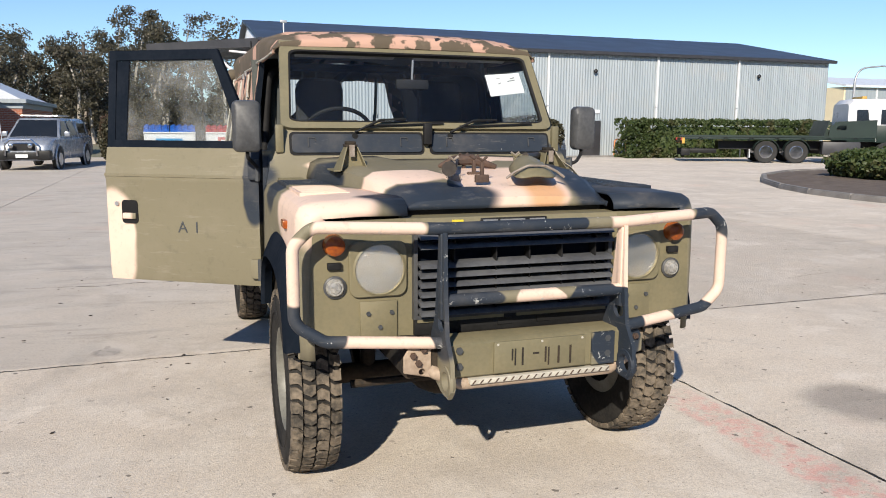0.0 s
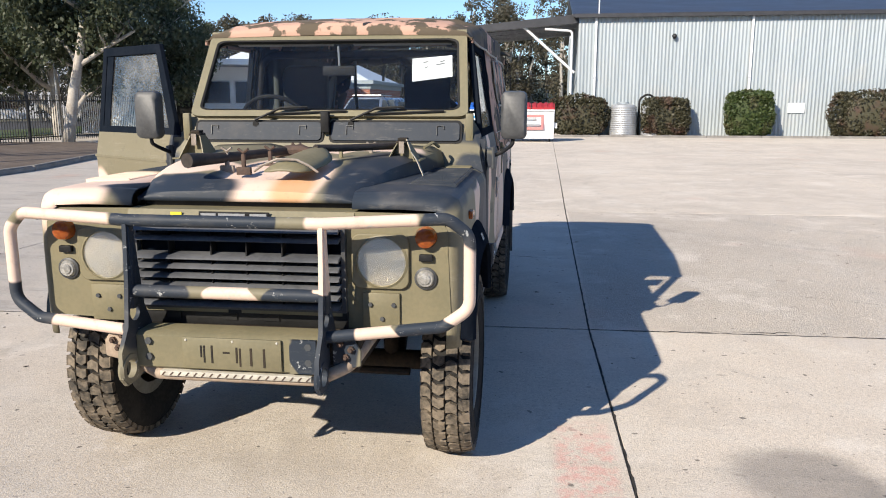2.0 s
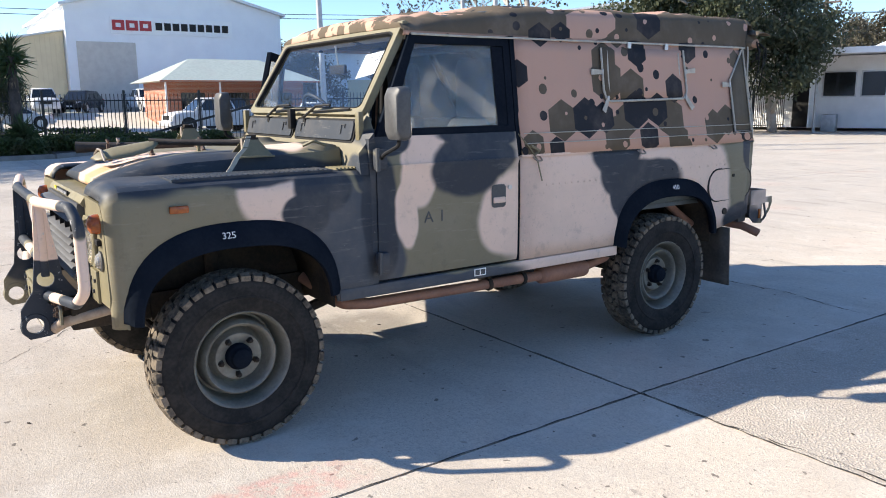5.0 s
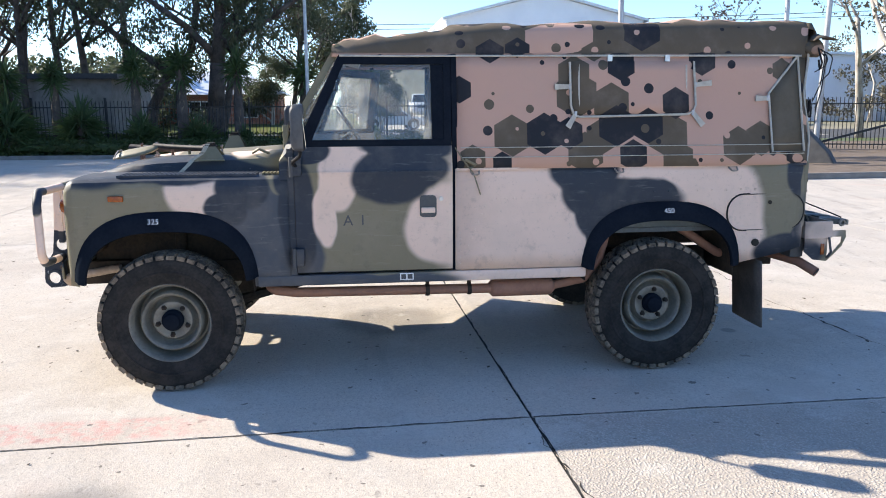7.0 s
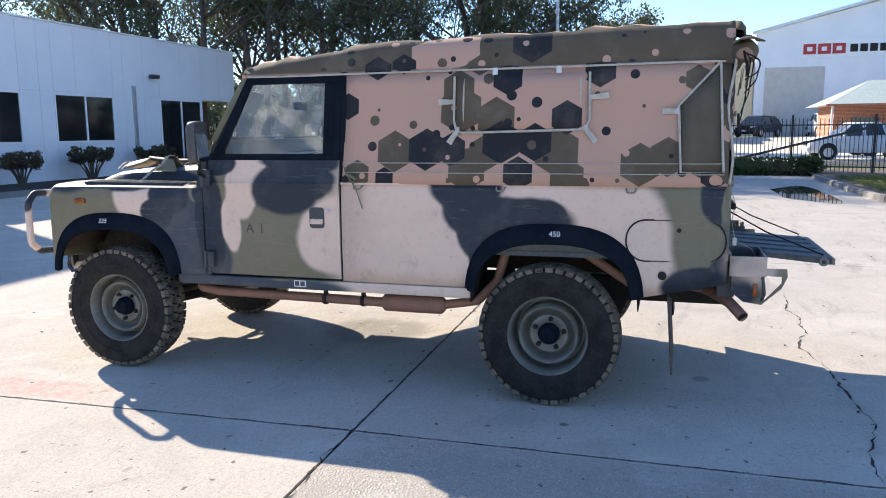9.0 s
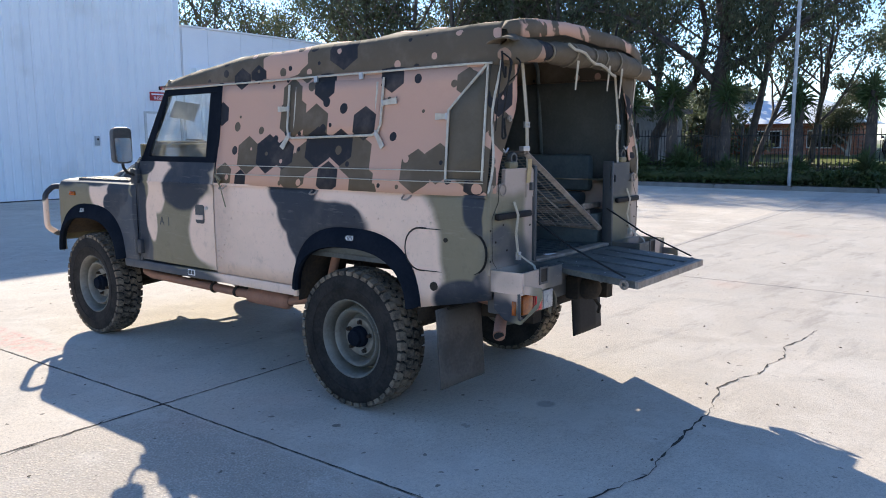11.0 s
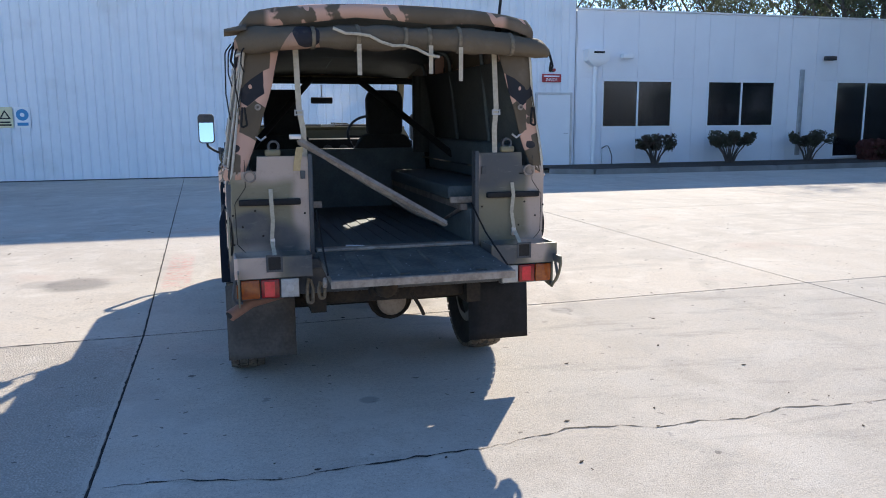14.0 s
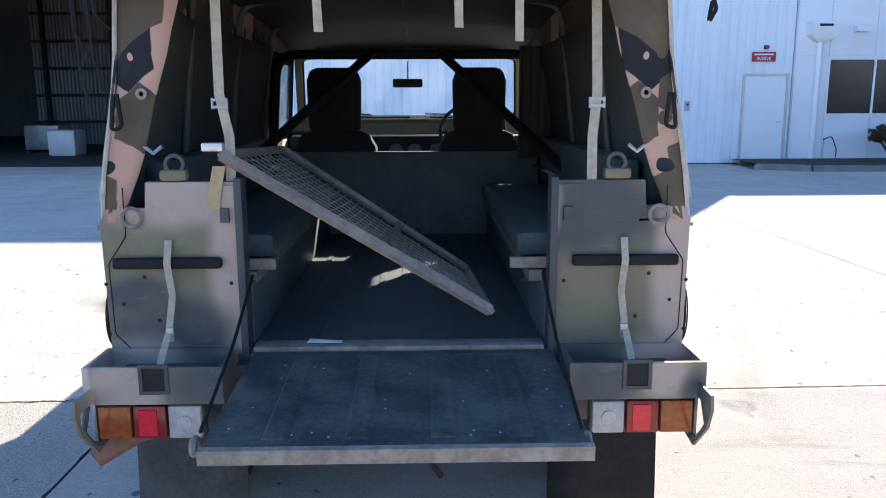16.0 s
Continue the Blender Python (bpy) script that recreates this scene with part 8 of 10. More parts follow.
pp = [Vector(ws(x, s)) + Vector((0, 0.012, -0.004)) for x, s in ((-0.13, 0.11), (0.0, 0.11), (0.0, 0.06), (-0.13, 0.06))]
part("paper_slip", loft([pp, [p + Vector((0, 0.002, 0)) for p in pp]]), M["paper"], wg)
for k, (x, s, w) in enumerate(((0.49, 0.665, 0.03), (0.50, 0.60, 0.02), (0.56, 0.64, 0.05), (0.58, 0.675, 0.03))):
    a = [Vector(ws(x + dx, s + ds)) + Vector((0, 0.0085, -0.004)) for dx, ds in ((0, 0), (w, 0.02), (w, 0.028), (0, 0.008))]
    part("unreadable_line", loft([a, [p + Vector((0, 0.002, 0)) for p in a]]), M["plastic"], sheet_paper)
part("head_rail", tube([ws(-0.72, 1.02), ws(0.72, 1.02)], 0.022, 8), M["olive"], wsf)
for sx in (1, -1):
    part("pillar_bracket", B((sx * 0.765 - 0.02, sx * 0.765 + 0.02, 3.955, 3.985, 1.36, 1.50), bevel=0.006), M["olive"], wsf)
# wipers
for px, tx in ((-0.22, 0.02), (0.30, 0.55)):
    wip = part("wiper", tube([Vector(ws(px - 0.16, -0.06)) + nrm * 0.03, Vector(ws(px - 0.02, 0.06)) + nrm * 0.05, Vector(ws(px + 0.12, 0.08)) + nrm * 0.04], 0.007, 6), M["black"], car)
    part("blade", tube([Vector(ws(px - 0.10, 0.01)) + nrm * 0.032, Vector(ws(px + 0.33, 0.05)) + nrm * 0.028], 0.006, 6), M["black"], wip)
    part("spindle", lathe([(0.016, -0.02), (0.016, 0.02)], Vector(ws(px - 0.16, -0.07)), "y", 10), M["black"], wip)

# ---- tools on the bonnet ----
Z0 = 1.285
tl = thing("shovel", "olive army shovel strapped on the bonnet", "shovel", (1.356 + 0.14, 3.02, Z0 + 0.03))
tl.parent = None
bm = bmesh.new()
rings = []
for y, w, zc, ze in ((-0.155, 0.045, -0.022, -0.026), (-0.15, 0.075, -0.014, -0.026), (-0.12, 0.092, 0.012, -0.024), (-0.07, 0.098, 0.028, -0.018), (0.0, 0.097, 0.040, -0.008), (0.06, 0.090, 0.050, 0.006), (0.10, 0.068, 0.056, 0.022), (0.13, 0.035, 0.058, 0.040)):
    rings.append([(w * s + 0.25 * (y + 0.15), y, ze + (zc - ze) * (1 - abs(s) ** 2.2)) for s in (-1, -0.75, -0.4, 0, 0.4, 0.75, 1)])
loft(rings, bm, closed=False)
ob = part("blade", bm, M["olive"], tl, smooth=180)
ob.modifiers.new("thickness", "SOLIDIFY").thickness = 0.004
part("handle", tube([(0.06, 0.10, 0.052), (0.14, 0.24, 0.045), (0.32, 0.52, 0.040)], 0.016, 10), M["wood"], tl)
part("bracket_bow", tube(rounded([(-0.125, -0.125, -0.028), (-0.09, -0.125, -0.004), (-0.03, -0.122, 0.021), (0.05, -0.122, 0.019), (0.10, -0.125, -0.004), (0.135, -0.125, -0.028)], 0.04), 0.0055, 6), M["bare_edge"], tl)
tl = thing("pick_axe", "pick axe with a dark wooden handle clamped on the bonnet", "pick axe", (1.356 - 0.25, 2.82, Z0 + 0.022))
part("handle", tube([(0.005, 0.04, 0.022), (0.02, 0.09, 0.022), (0.09, 0.25, 0.022), (0.22, 0.58, 0.03)], [0.030, 0.027, 0.021, 0.018], 12), M["wood"], tl)
part("pick_head", tube([(0.16, 0.64, 0.0), (0.22, 0.60, 0.03), (0.30, 0.58, 0.035), (0.42, 0.57, 0.0)], [0.010, 0.024, 0.026, 0.012], 8), M["rust"], tl)
for i, (x, y, m_) in enumerate(((-0.16, 3.05, "bare_edge"), (-0.02, 3.18, "rust"), (0.02, 3.42, "rust"), (0.25, 3.34, "olive"), (0.34, 3.55, "bare_edge"), (-0.06, 2.98, "rust"))):
    cl = part("tool_clamp", B((x - 0.03, x + 0.03, y - 0.010, y + 0.010, Z0 - 0.02, Z0 + 0.012), (x - 0.008, x + 0.008, y - 0.008, y + 0.008, Z0, Z0 + 0.065), bevel=0.003), M[m_], car)
    part("wing_nut", tube([(x - 0.022, y, Z0 + 0.085), (x, y, Z0 + 0.07), (x + 0.022, y, Z0 + 0.085)], 0.006, 6), M[m_], cl)
for sx in (1, -1):
    x0, top = sx * 0.50, (1.375 if sx > 0 else 1.405)
    fo = part("windscreen_rest", B((x0 - 0.028, x0 + 0.028, 3.478, 3.548, top - 0.006, top + 0.006), (x0 - 0.022, x0 + 0.022, 3.488, 3.538, top + 0.006, top + 0.020), bevel=0.004), M["under"], car, "olive pressed windscreen rest with a dark rubber pad")
    for side in (-1, 1):
        foot, head = x0 + side * 0.062, x0 + side * 0.022
        part("rest_leg", loft([[(foot, 3.43, 1.296), (foot + 0.005, 3.43, 1.296), (foot + 0.005, 3.60, 1.296), (foot, 3.60, 1.296)], [(head, 3.483, top), (head + 0.005, 3.483, top), (head + 0.005, 3.543, top), (head, 3.543, top)]]), M["olive"], fo)
        part("rest_foot", B((min(foot, foot + side * 0.03), max(foot, foot + side * 0.03), 3.43, 3.60, 1.292, 1.299)), M["olive"], fo)
    part("rest_web", loft([[(x0 - w, 3.50, z), (x0 + w, 3.50, z), (x0 + w, 3.505, z), (x0 - w, 3.505, z)] for w, z in ((0.060, 1.30), (0.022, top))]), M["olive"], fo)
    part("rest_tab", B((x0 - 0.012, x0 + 0.012, 3.470, 3.478, top - 0.05, top + 0.004)), M["bare_edge"], fo)
part("tie_strap", loft([[(x - 0.002, y - 0.013, z), (x + 0.002, y - 0.013, z), (x + 0.002, y + 0.013, z), (x - 0.002, y + 0.013, z)] for x, y, z in ((0.52, 3.50, 1.39), (0.545, 3.47, 1.335), (0.58, 3.42, 1.30), (0.60, 3.39, 1.265), (0.625, 3.35, 1.225))]), M["webbing"], car)
part("hand_loop", tube(rounded([(0.56, 3.76, 1.335), (0.60, 3.80, 1.36), (0.62, 3.86, 1.335)], 0.02), 0.008, 6), M["olive"], car)

# ---- bull bar and bumper ----
bb = part("bull_bar", tube(rounded([(-0.36, 2.585, 0.712), (-0.78, 2.64, 0.735), (-0.885, 2.66, 0.80), (-0.885, 2.66, 1.08), (-0.82, 2.645, 1.145), (-0.36, 2.585, 1.132), (0.375, 2.585, 1.132), (0.82, 2.645, 1.150), (0.895, 2.66, 1.09), (0.895, 2.66, 0.82), (0.80, 2.64, 0.755), (0.375, 2.585, 0.715)], 0.07, 6), 0.0225, 14), M["camo_bar"], car, "bent-tube bull bar in camouflage paint")
part("cross_bar", tube([(-0.36, 2.585, 0.868), (0.375, 2.585, 0.868)], 0.0235, 14), M["camo_bar"], bb)
for x in (-0.36, 0.375):
    part("upright", B((x - 0.014, x + 0.014, 2.570, 2.604, 0.80, 1.135), bevel=0.006), M["camo_bar"], bb)
    out = [(2.47, 0.56), (2.50, 0.525), (2.58, 0.53), (2.70, 0.575), (2.70, 0.72), (2.655, 0.80), (2.628, 0.98), (2.612, 1.12), (2.563, 1.12), (2.55, 0.90), (2.53, 0.74), (2.475, 0.66)]
    part("side_plate", sheet([out, ring2(2.525, 0.585, 0.036, 16), ring2(2.585, 0.79, 0.036, 16), ring2(2.60, 0.69, 0.018, 12)], "x", x - 0.008, 0.016), M["camo_bar"], bb)
    part("tow_eye", lathe([(0.055, -0.012), (0.06, 0.0), (0.055, 0.012), (0.036, 0.012), (0.036, -0.012), (0.055, -0.0121)], (x, 2.525, 0.585), "x", 18), M["camo_bar"], bb)
    for z in (0.62, 0.68):
        part("bolt", lathe([(0.014, 0.0), (0.014, -0.02)], (x + (0.06 if x < 0 else -0.06), 2.585, z), "y", 6), M["greypaint"], bb)
bp = part("bumper", loft([[(x, 2.585, 0.572), (x, 2.575, 0.58), (x, 2.575, 0.70), (x, 2.59, 0.712), (x, 2.70, 0.712), (x, 2.70, 0.572)] for x in (-0.35, 0.37)]), M["olive"], car, "olive pressed-steel bumper")
part("bumper_end", B((0.245, 0.345, 2.566, 2.58, 0.578, 0.705)), M["camo_bar"], bp)
npl = part("number_plate", B((-0.165, 0.215, 2.563, 2.574, 0.582, 0.702), bevel=0.003), M["olive"], bp, "olive plate with hand-painted marks")
for x, z, w, h in ((-0.092, 0.650, 0.006, 0.045), (-0.080, 0.640, 0.006, 0.065), (-0.050, 0.640, 0.007, 0.068), (0.005, 0.648, 0.026, 0.007), (0.045, 0.640, 0.007, 0.060), (0.058, 0.632, 0.006, 0.070), (0.100, 0.635, 0.008, 0.068), (0.150, 0.632, 0.008, 0.072)):
    part("plate_mark", B((x - w / 2, x + w / 2, 2.561, 2.563, z - h / 2, z + h / 2)), M["under"], npl)
for x in (-0.15, 0.03, 0.20):
    part("plate_rivet", lathe([(0.005, 0), (0.004, -0.003)], (x, 2.563, 0.692), "y", 8), M["piping"], npl)
part("bumper_channel", B((-0.42, 0.44, 2.62, 2.75, 0.60, 0.70)), M["under"], car)
M["tan_tube"] = surf("dusty_tan_tube", (0.46, 0.36, 0.27), (0.30, 0.225, 0.165), 7, 0.7, 0.2, dirt=0.4)
for sx in (1, -1):
    pb = part("bumper_bracket", sheet([[(sx * 0.395, 0.575), (sx * 0.50, 0.60), (sx * 0.50, 0.66), (sx * 0.475, 0.70), (sx * 0.395, 0.715)], ring2(sx * 0.43, 0.60, 0.012, 10)], "y", 2.612, 0.012), M["tan_tube"] if sx < 0 else M["camo_bar"], car, "dusty bumper bracket with bolts", bevel=0.003)
    for bx, bz in ((0.425, 0.685), (0.465, 0.665), (0.445, 0.635)):
        part("bolt", lathe([(0.013, 0), (0.013, -0.012), (0.007, -0.013), (0.007, -0.02)], (sx * bx, 2.612, bz), "y", 6), M["rust"], pb)
st = part("step_bar", tube(rounded([(-0.44, 2.95, 0.66), (-0.40, 2.62, 0.60), (-0.28, 2.60, 0.545), (0.34, 2.60, 0.545), (0.46, 2.62, 0.60), (0.50, 2.95, 0.66)], 0.06), 0.024, 12), M["tan_tube"], car, "dusty tan tube step with a pale tread under the bumper")
part("step_tread", B((-0.26, 0.325, 2.562, 2.62, 0.548, 0.568), bevel=0.003), M["piping"], st)
bm = bmesh.new()
for k in range(19):
    x = -0.245 + 0.031 * k
    loft([[(x - 0.008, 2.5605, 0.551), (x + 0.004, 2.5605, 0.565), (x + 0.010, 2.5605, 0.565), (x - 0.002, 2.5605, 0.551)], [(x - 0.008, 2.563, 0.551), (x + 0.004, 2.563, 0.565), (x + 0.010, 2.563, 0.565), (x - 0.002, 2.563, 0.551)]], bm)
part("tread_bars", bm, M["rust"], st)
for sx in (1, -1):
    part("chassis_horn", B((sx * 0.43 - 0.05, sx * 0.43 + 0.05, 2.66, 3.0, 0.56, 0.70), bevel=0.01), M["under"], car)
    for z in (0.60, 0.66):
        part("bolt", lathe([(0.016, 0), (0.016, -0.02)], (sx * 0.43, 2.66, z), "y", 6), M["rust"], car)

# ---- doors ----


def door(sx):
    """A door in its closed place; the driver's door is then swung open."""
    d = part("door", bmesh.new(), M["camo"], car)
    ys = [4.012, 4.03, 4.2, 4.45, 4.7, 4.88, 4.902]
    rings = []
    for y in ys:
        k = 0.004 if y in (4.012, 4.902) else 0
        p = [(0.845 - k, y, 0.668), (0.853 - k, y, 0.70), (0.857 - k, y, 0.95), (0.855 - k, y, 1.20), (0.862 - k, y, 1.232), (0.856 - k, y, 1.245), (0.848 - k, y, 1.285), (0.830 - k, y, 1.378)]
        q = [(0.795, y, 1.378), (0.80, y, 1.0), (0.80, y, 0.668)]
        rings.append(mir(p + q, sx))
    part("door_skin", loft(rings), M["camo"], d)
    out = [(4.022, 1.372), (4.90, 1.372), (4.908, 1.885), (4.275, 1.885)]
    glz = [(4.115, 1.415), (4.855, 1.415), (4.862, 1.832), (4.30, 1.832)]
    bm = sheet([out, glz], "x", -0.014, 0.03)
    shear = lambda b: [setattr(v, "co", Vector((sx * (0.812 + v.co.x - 0.075 * (v.co.z - 1.372) / 0.51), v.co.y, v.co.z))) for v in b.verts]
    shear(bm)
    wf = part("window_frame", bm, M["blackpaint"], d, "black-painted window frame", bevel=0.004)
    bm = sheet([glz], "x", -0.001, 0.003)
    shear(bm)
    gl = part("window", bm, M["side_glass"], d, smooth=None)
    gl.visible_shadow = False
    bm = B((-0.008, 0.008, 4.79, 4.86, 1.415, 1.83))
    shear(bm)
    part("window_rail", bm, M["blackpaint"], wf)
    bm = B((0.002, 0.012, 4.15, 4.175, 1.55, 1.585))
    shear(bm)
    part("window_knob", bm, M["black"], wf)
    part("handle_recess", sheet([rrect(4.712, 4.808, 0.975, 1.10, 0.02)], "x", sx * 0.8595 - 0.0015, 0.003), M["greypaint"] if sx > 0 else M["black"], d)
    hd = part("door_handle", B((min(sx * 0.858, sx * 0.872), max(sx * 0.858, sx * 0.872), 4.72, 4.80, 1.0, 1.032), bevel=0.005), M["camo"], d)
    part("lock", lathe([(0.012, 0.855), (0.012, 0.866)], (0, 4.835, 1.08), "x", 10, None, sx), M["alu"], d)
    for z in (0.763, 1.272):
        hg = part("hinge", B((min(sx * 0.85, sx * 0.885), max(sx * 0.85, sx * 0.885), 3.99, 4.055, z - 0.05, z + 0.05), bevel=0.006), M["camo"], d)
        part("hinge_pin", tube([(sx * 0.885, 4.0, z - 0.055), (sx * 0.885, 4.0, z + 0.055)], 0.012, 8), M["greypaint"], hg)
    for txt, dy, sz in (("A", -0.02, 0.085), ("1", 0.062, 0.085)):
        t = text_mesh(txt, sz)
        yy = (4.325 + dy) if sx > 0 else (4.43 - dy)
        t.transform(Matrix.Translation((sx * 0.8585, yy, 0.962)) @ pose(0, 0, 0, 90, 0, 90 * sx))
        part("stencil_letter", t, M["greypaint"], d, smooth=None)
    part("waist_bead", B((min(sx * 0.856, sx * 0.864), max(sx * 0.856, sx * 0.864), 4.015, 4.90, 1.226, 1.24)), M["camo"], d)
    # mirror
    if sx > 0:
        arm = tube(rounded([(0.86, 4.03, 1.27), (0.93, 4.01, 1.30), (0.985, 4.06, 1.34), (0.985, 4.06, 1.39)], 0.03), 0.010, 8)
        mc = (0.988, 4.06)
    else:
        arm = tube(rounded([(-0.86, 4.03, 1.27), (-0.90, 3.93, 1.31), (-0.93, 3.88, 1.34), (-0.93, 3.88, 1.39)], 0.03), 0.010, 8)
        mc = (-0.93, 3.88)
    mr = part("mirror_arm", arm, M["black_trim"], car)
    bm = loft([[(mc[0] + a, mc[1] + dy, 1.49 + b) for a, b in rrect(-0.068 * k, 0.068 * k, -0.125 * k, 0.125 * k, 0.03)] for dy, k in ((-0.045, 0.8), (-0.03, 0.96), (0.01, 1.0), (0.022, 0.98))])
    hsg = part("mirror_housing", bm, M["plastic"] , mr, "large black truck mirror")
    part("mirror_glass", sheet([rrect(mc[0] - 0.058, mc[0] + 0.058, 1.375, 1.605, 0.025)], "y", mc[1] + 0.0225, 0.002), M["mirror"], mr).matrix_basis = Matrix.Translation((mc[0], mc[1] - YC + 0.0245, 1.49)) @ pose(0, 0, 0, 5, 0, 0) @ Matrix.Translation((-mc[0], -(mc[1] - YC + 0.0225), -1.49))
    return d


def hinge_turn(ob, px, py, deg):
    """Swings a part about an upright axis through (px, py)."""
    ob.matrix_basis = Matrix.Translation((px, py - YC, 0)) @ pose(0, 0, 0, 0, 0, deg) @ Matrix.Translation((-px, -(py - YC), 0))


dl, dr = door(1), door(-1)
dl["label"], dr["label"] = "closed passenger door with stencilled letters", "driver's door swung wide open, stencilled letters"
hinge_turn(dr, -0.87, 4.0, 58)
tac = part("unit_tag", B((0.858, 0.861, 4.593, 4.672, 0.612, 0.652)), M["paper"], car, "small white unit marking")
part("unit_tag_mark", B((0.861, 0.863, 4.60, 4.628, 0.618, 0.646), (0.861, 0.863, 4.637, 4.665, 0.618, 0.646)), M["greypaint"], tac)
for sx in (1, -1):
    part("pillar_post", B((sx * 0.825 - 0.025, sx * 0.825 + 0.02, 3.975, 4.01, 0.62, 1.37)), M["camo"], car)
    part("rear_post", loft([[(sx * (a - 0.03), 4.905, z), (sx * a, 4.905, z), (sx * a, 4.935, z), (sx * (a - 0.03), 4.935, z)] for a, z in ((0.84, 0.66), (0.84, 1.26), (0.76, 1.89))]), M["blackpaint"], car)
part("floor_cab", B((-0.80, 0.80, 3.95, 4.95, 0.62, 0.66)), M["black_trim"], car)

# ---- canopy ----


def roof_z(y):
    t = (y - 4.25) / 2.85
    return 1.925 + 0.10 * min(1, max(0, t) * 3.2) ** 0.8 + 0.055 * max(0, t)


def canopy_section(y, cab):
    """Half-section points from the lower edge over the roof to the other side."""
    e = roof_z(y)
    sag = 0.010 * math.sin(9.0 * y) + 0.006 * math.sin(23 * y) + (0.008 * math.sin(41 * y) if y < 5 else 0)
    half = [(0.752, 1.872), (0.752, 1.895), (0.748, e - 0.035), (0.715, e + 0.004), (0.60, e + 0.028 + sag + 0.006 * math.sin(31 * y)), (0.42, e + 0.044 + sag), (0.2, e + 0.056 + sag * 0.5), (0.0, e + 0.060)]
    pts = [(x, y, z) for x, z in half]
    return pts + [(-x, y, z) for x, z in reversed(half[:-1])]


ys = [4.255, 4.275] + frange(4.31, 4.93, 14) + frange(5.05, 7.0, 18) + [7.05, 7.07]
front = [[(x, yy, min(z, zz + 0.012 * (1 - (x / 0.75) ** 2))) for x, y, z in canopy_section(4.255, True)] for yy, zz in ((4.262, 1.903), (4.240, 1.908), (4.238, 1.925), (4.244, 1.945))]
roof = part("canopy_roof", loft(front + [canopy_section(y, y < 4.93) for y in ys], closed=False), [M["canvas"]], car, "camouflage canvas roof, sagging a little between its hoops", thick=0.008, smooth=50)
for sx in (1, -1):
    rings = []
    for y in frange(4.93, 7.06, 22):
        p = []
        for i in range(9):
            t = i / 8
            z = 1.245 + (1.885 - 1.245) * t
            p.append((sx * (0.862 - 0.108 * t ** 1.15 - 0.012 * math.sin(math.pi * t) + 0.005 * math.sin(7 * y + 5 * t)), y, z))
        rings.append(p)
    part("canopy_side", loft(rings, closed=False), M["canvas"], car, "camouflage canvas side curtain", thick=0.006, smooth=180)

    def on_side(y, z, out=0.008):
        t = (z - 1.245) / 0.64
        return (sx * (0.862 - 0.108 * max(0, t) ** 1.15 - 0.012 * math.sin(math.pi * min(1, max(0, t))) + 0.005 * math.sin(7 * y + 5 * t) + out), y, z)

    seam = [on_side(y, 1.875 + 0.010 * (y - 4.3) / 2.7, 0.012) for y in frange(4.93, 7.03, 24)]
    part("seam_piping", tube([(sx * 0.758, 4.28, 1.878), (sx * 0.758, 4.6, 1.876)] + seam, 0.006, 6), M["piping"], car)
    wn_ = part("window_flap", bmesh.new(), M["canvas"], car, "rolled-down canvas window flap")
    edge = [(5.595, 1.845), (5.598, 1.60), (5.615, 1.545), (5.65, 1.533), (6.30, 1.545), (6.335, 1.56), (6.352, 1.60), (6.345, 1.85)]
    part("flap_piping", tube([on_side(y, z, 0.012) for y, z in edge], 0.007, 6), M["piping"], wn_)
    rows = []
    for y in frange(5.60, 6.345, 10):
        rows.append([on_side(y, z, 0.009) for z in frange(1.548, 1.85, 5)])
    part("flap_cloth", loft(rows, closed=False), M["canvas"], wn_, thick=0.004, smooth=180)
    for y, z, dy, dz in ((5.595, 1.705, -0.09, 0.0), (6.352, 1.715, 0.10, 0.01), (5.625, 1.55, -0.05, -0.075), (6.33, 1.555, 0.06, -0.075), (6.80, 1.635, -0.075, 0.0)):
        a, b = Vector(on_side(y, z, 0.014)), Vector(on_side(y + dy, z + dz, 0.012))
        w = Vector((0, -dz, dy)).normalized() * 0.012
        tb = part("strap_tab", loft([[a - w, a + w, a + w + Vector((sx * 0.004, 0, 0)), a - w + Vector((sx * 0.004, 0, 0))], [b - w * 1.4, b + w * 1.4, b + w * 1.4 + Vector((sx * 0.006, 0, 0)), b - w * 1.4 + Vector((sx * 0.006, 0, 0))]]), M["piping"], wn_)
        part("buckle", B((a.x - 0.006, a.x + 0.006, a.y - 0.007, a.y + 0.007, a.z - 0.016, a.z + 0.016)), M["steel_pole"], tb)
    for y in (5.83, 6.18):
        c = on_side(y, 1.865, 0.014)
        part("roof_buckle", B((c[0] - 0.006, c[0] + 0.006, y - 0.014, y + 0.014, c[2] - 0.016, c[2] + 0.02)), M["alu"], wn_)
    pk = part("corner_pocket", tube([on_side(y, z, 0.012) for y, z in ((7.005, 1.885), (6.806, 1.664), (6.826, 1.322), (7.035, 1.322), (7.005, 1.885))], 0.007, 6), M["piping"], car, "pale-piped canvas corner panel")
    rows = [[on_side(6.815 + (7.02 - 6.815) * t, 1.325 + (1.325 + (0.34 + 0.22 * t) - 1.325) * s, 0.007) for s in (0, 0.25, 0.5, 0.75, 1)] for t in (0, 0.33, 0.66, 1)]
    part("panel_cloth", loft(rows, closed=False), surf("brown_canvas", (0.118, 0.098, 0.070), (0.10, 0.085, 0.06), 8, 0.85), pk, thick=0.003)
    for z in (1.31, 1.365):
        part("stitch_line", tube([on_side(y, z, 0.007) for y in frange(4.95, 7.04, 20)], 0.0025, 4), M["piping"], car)
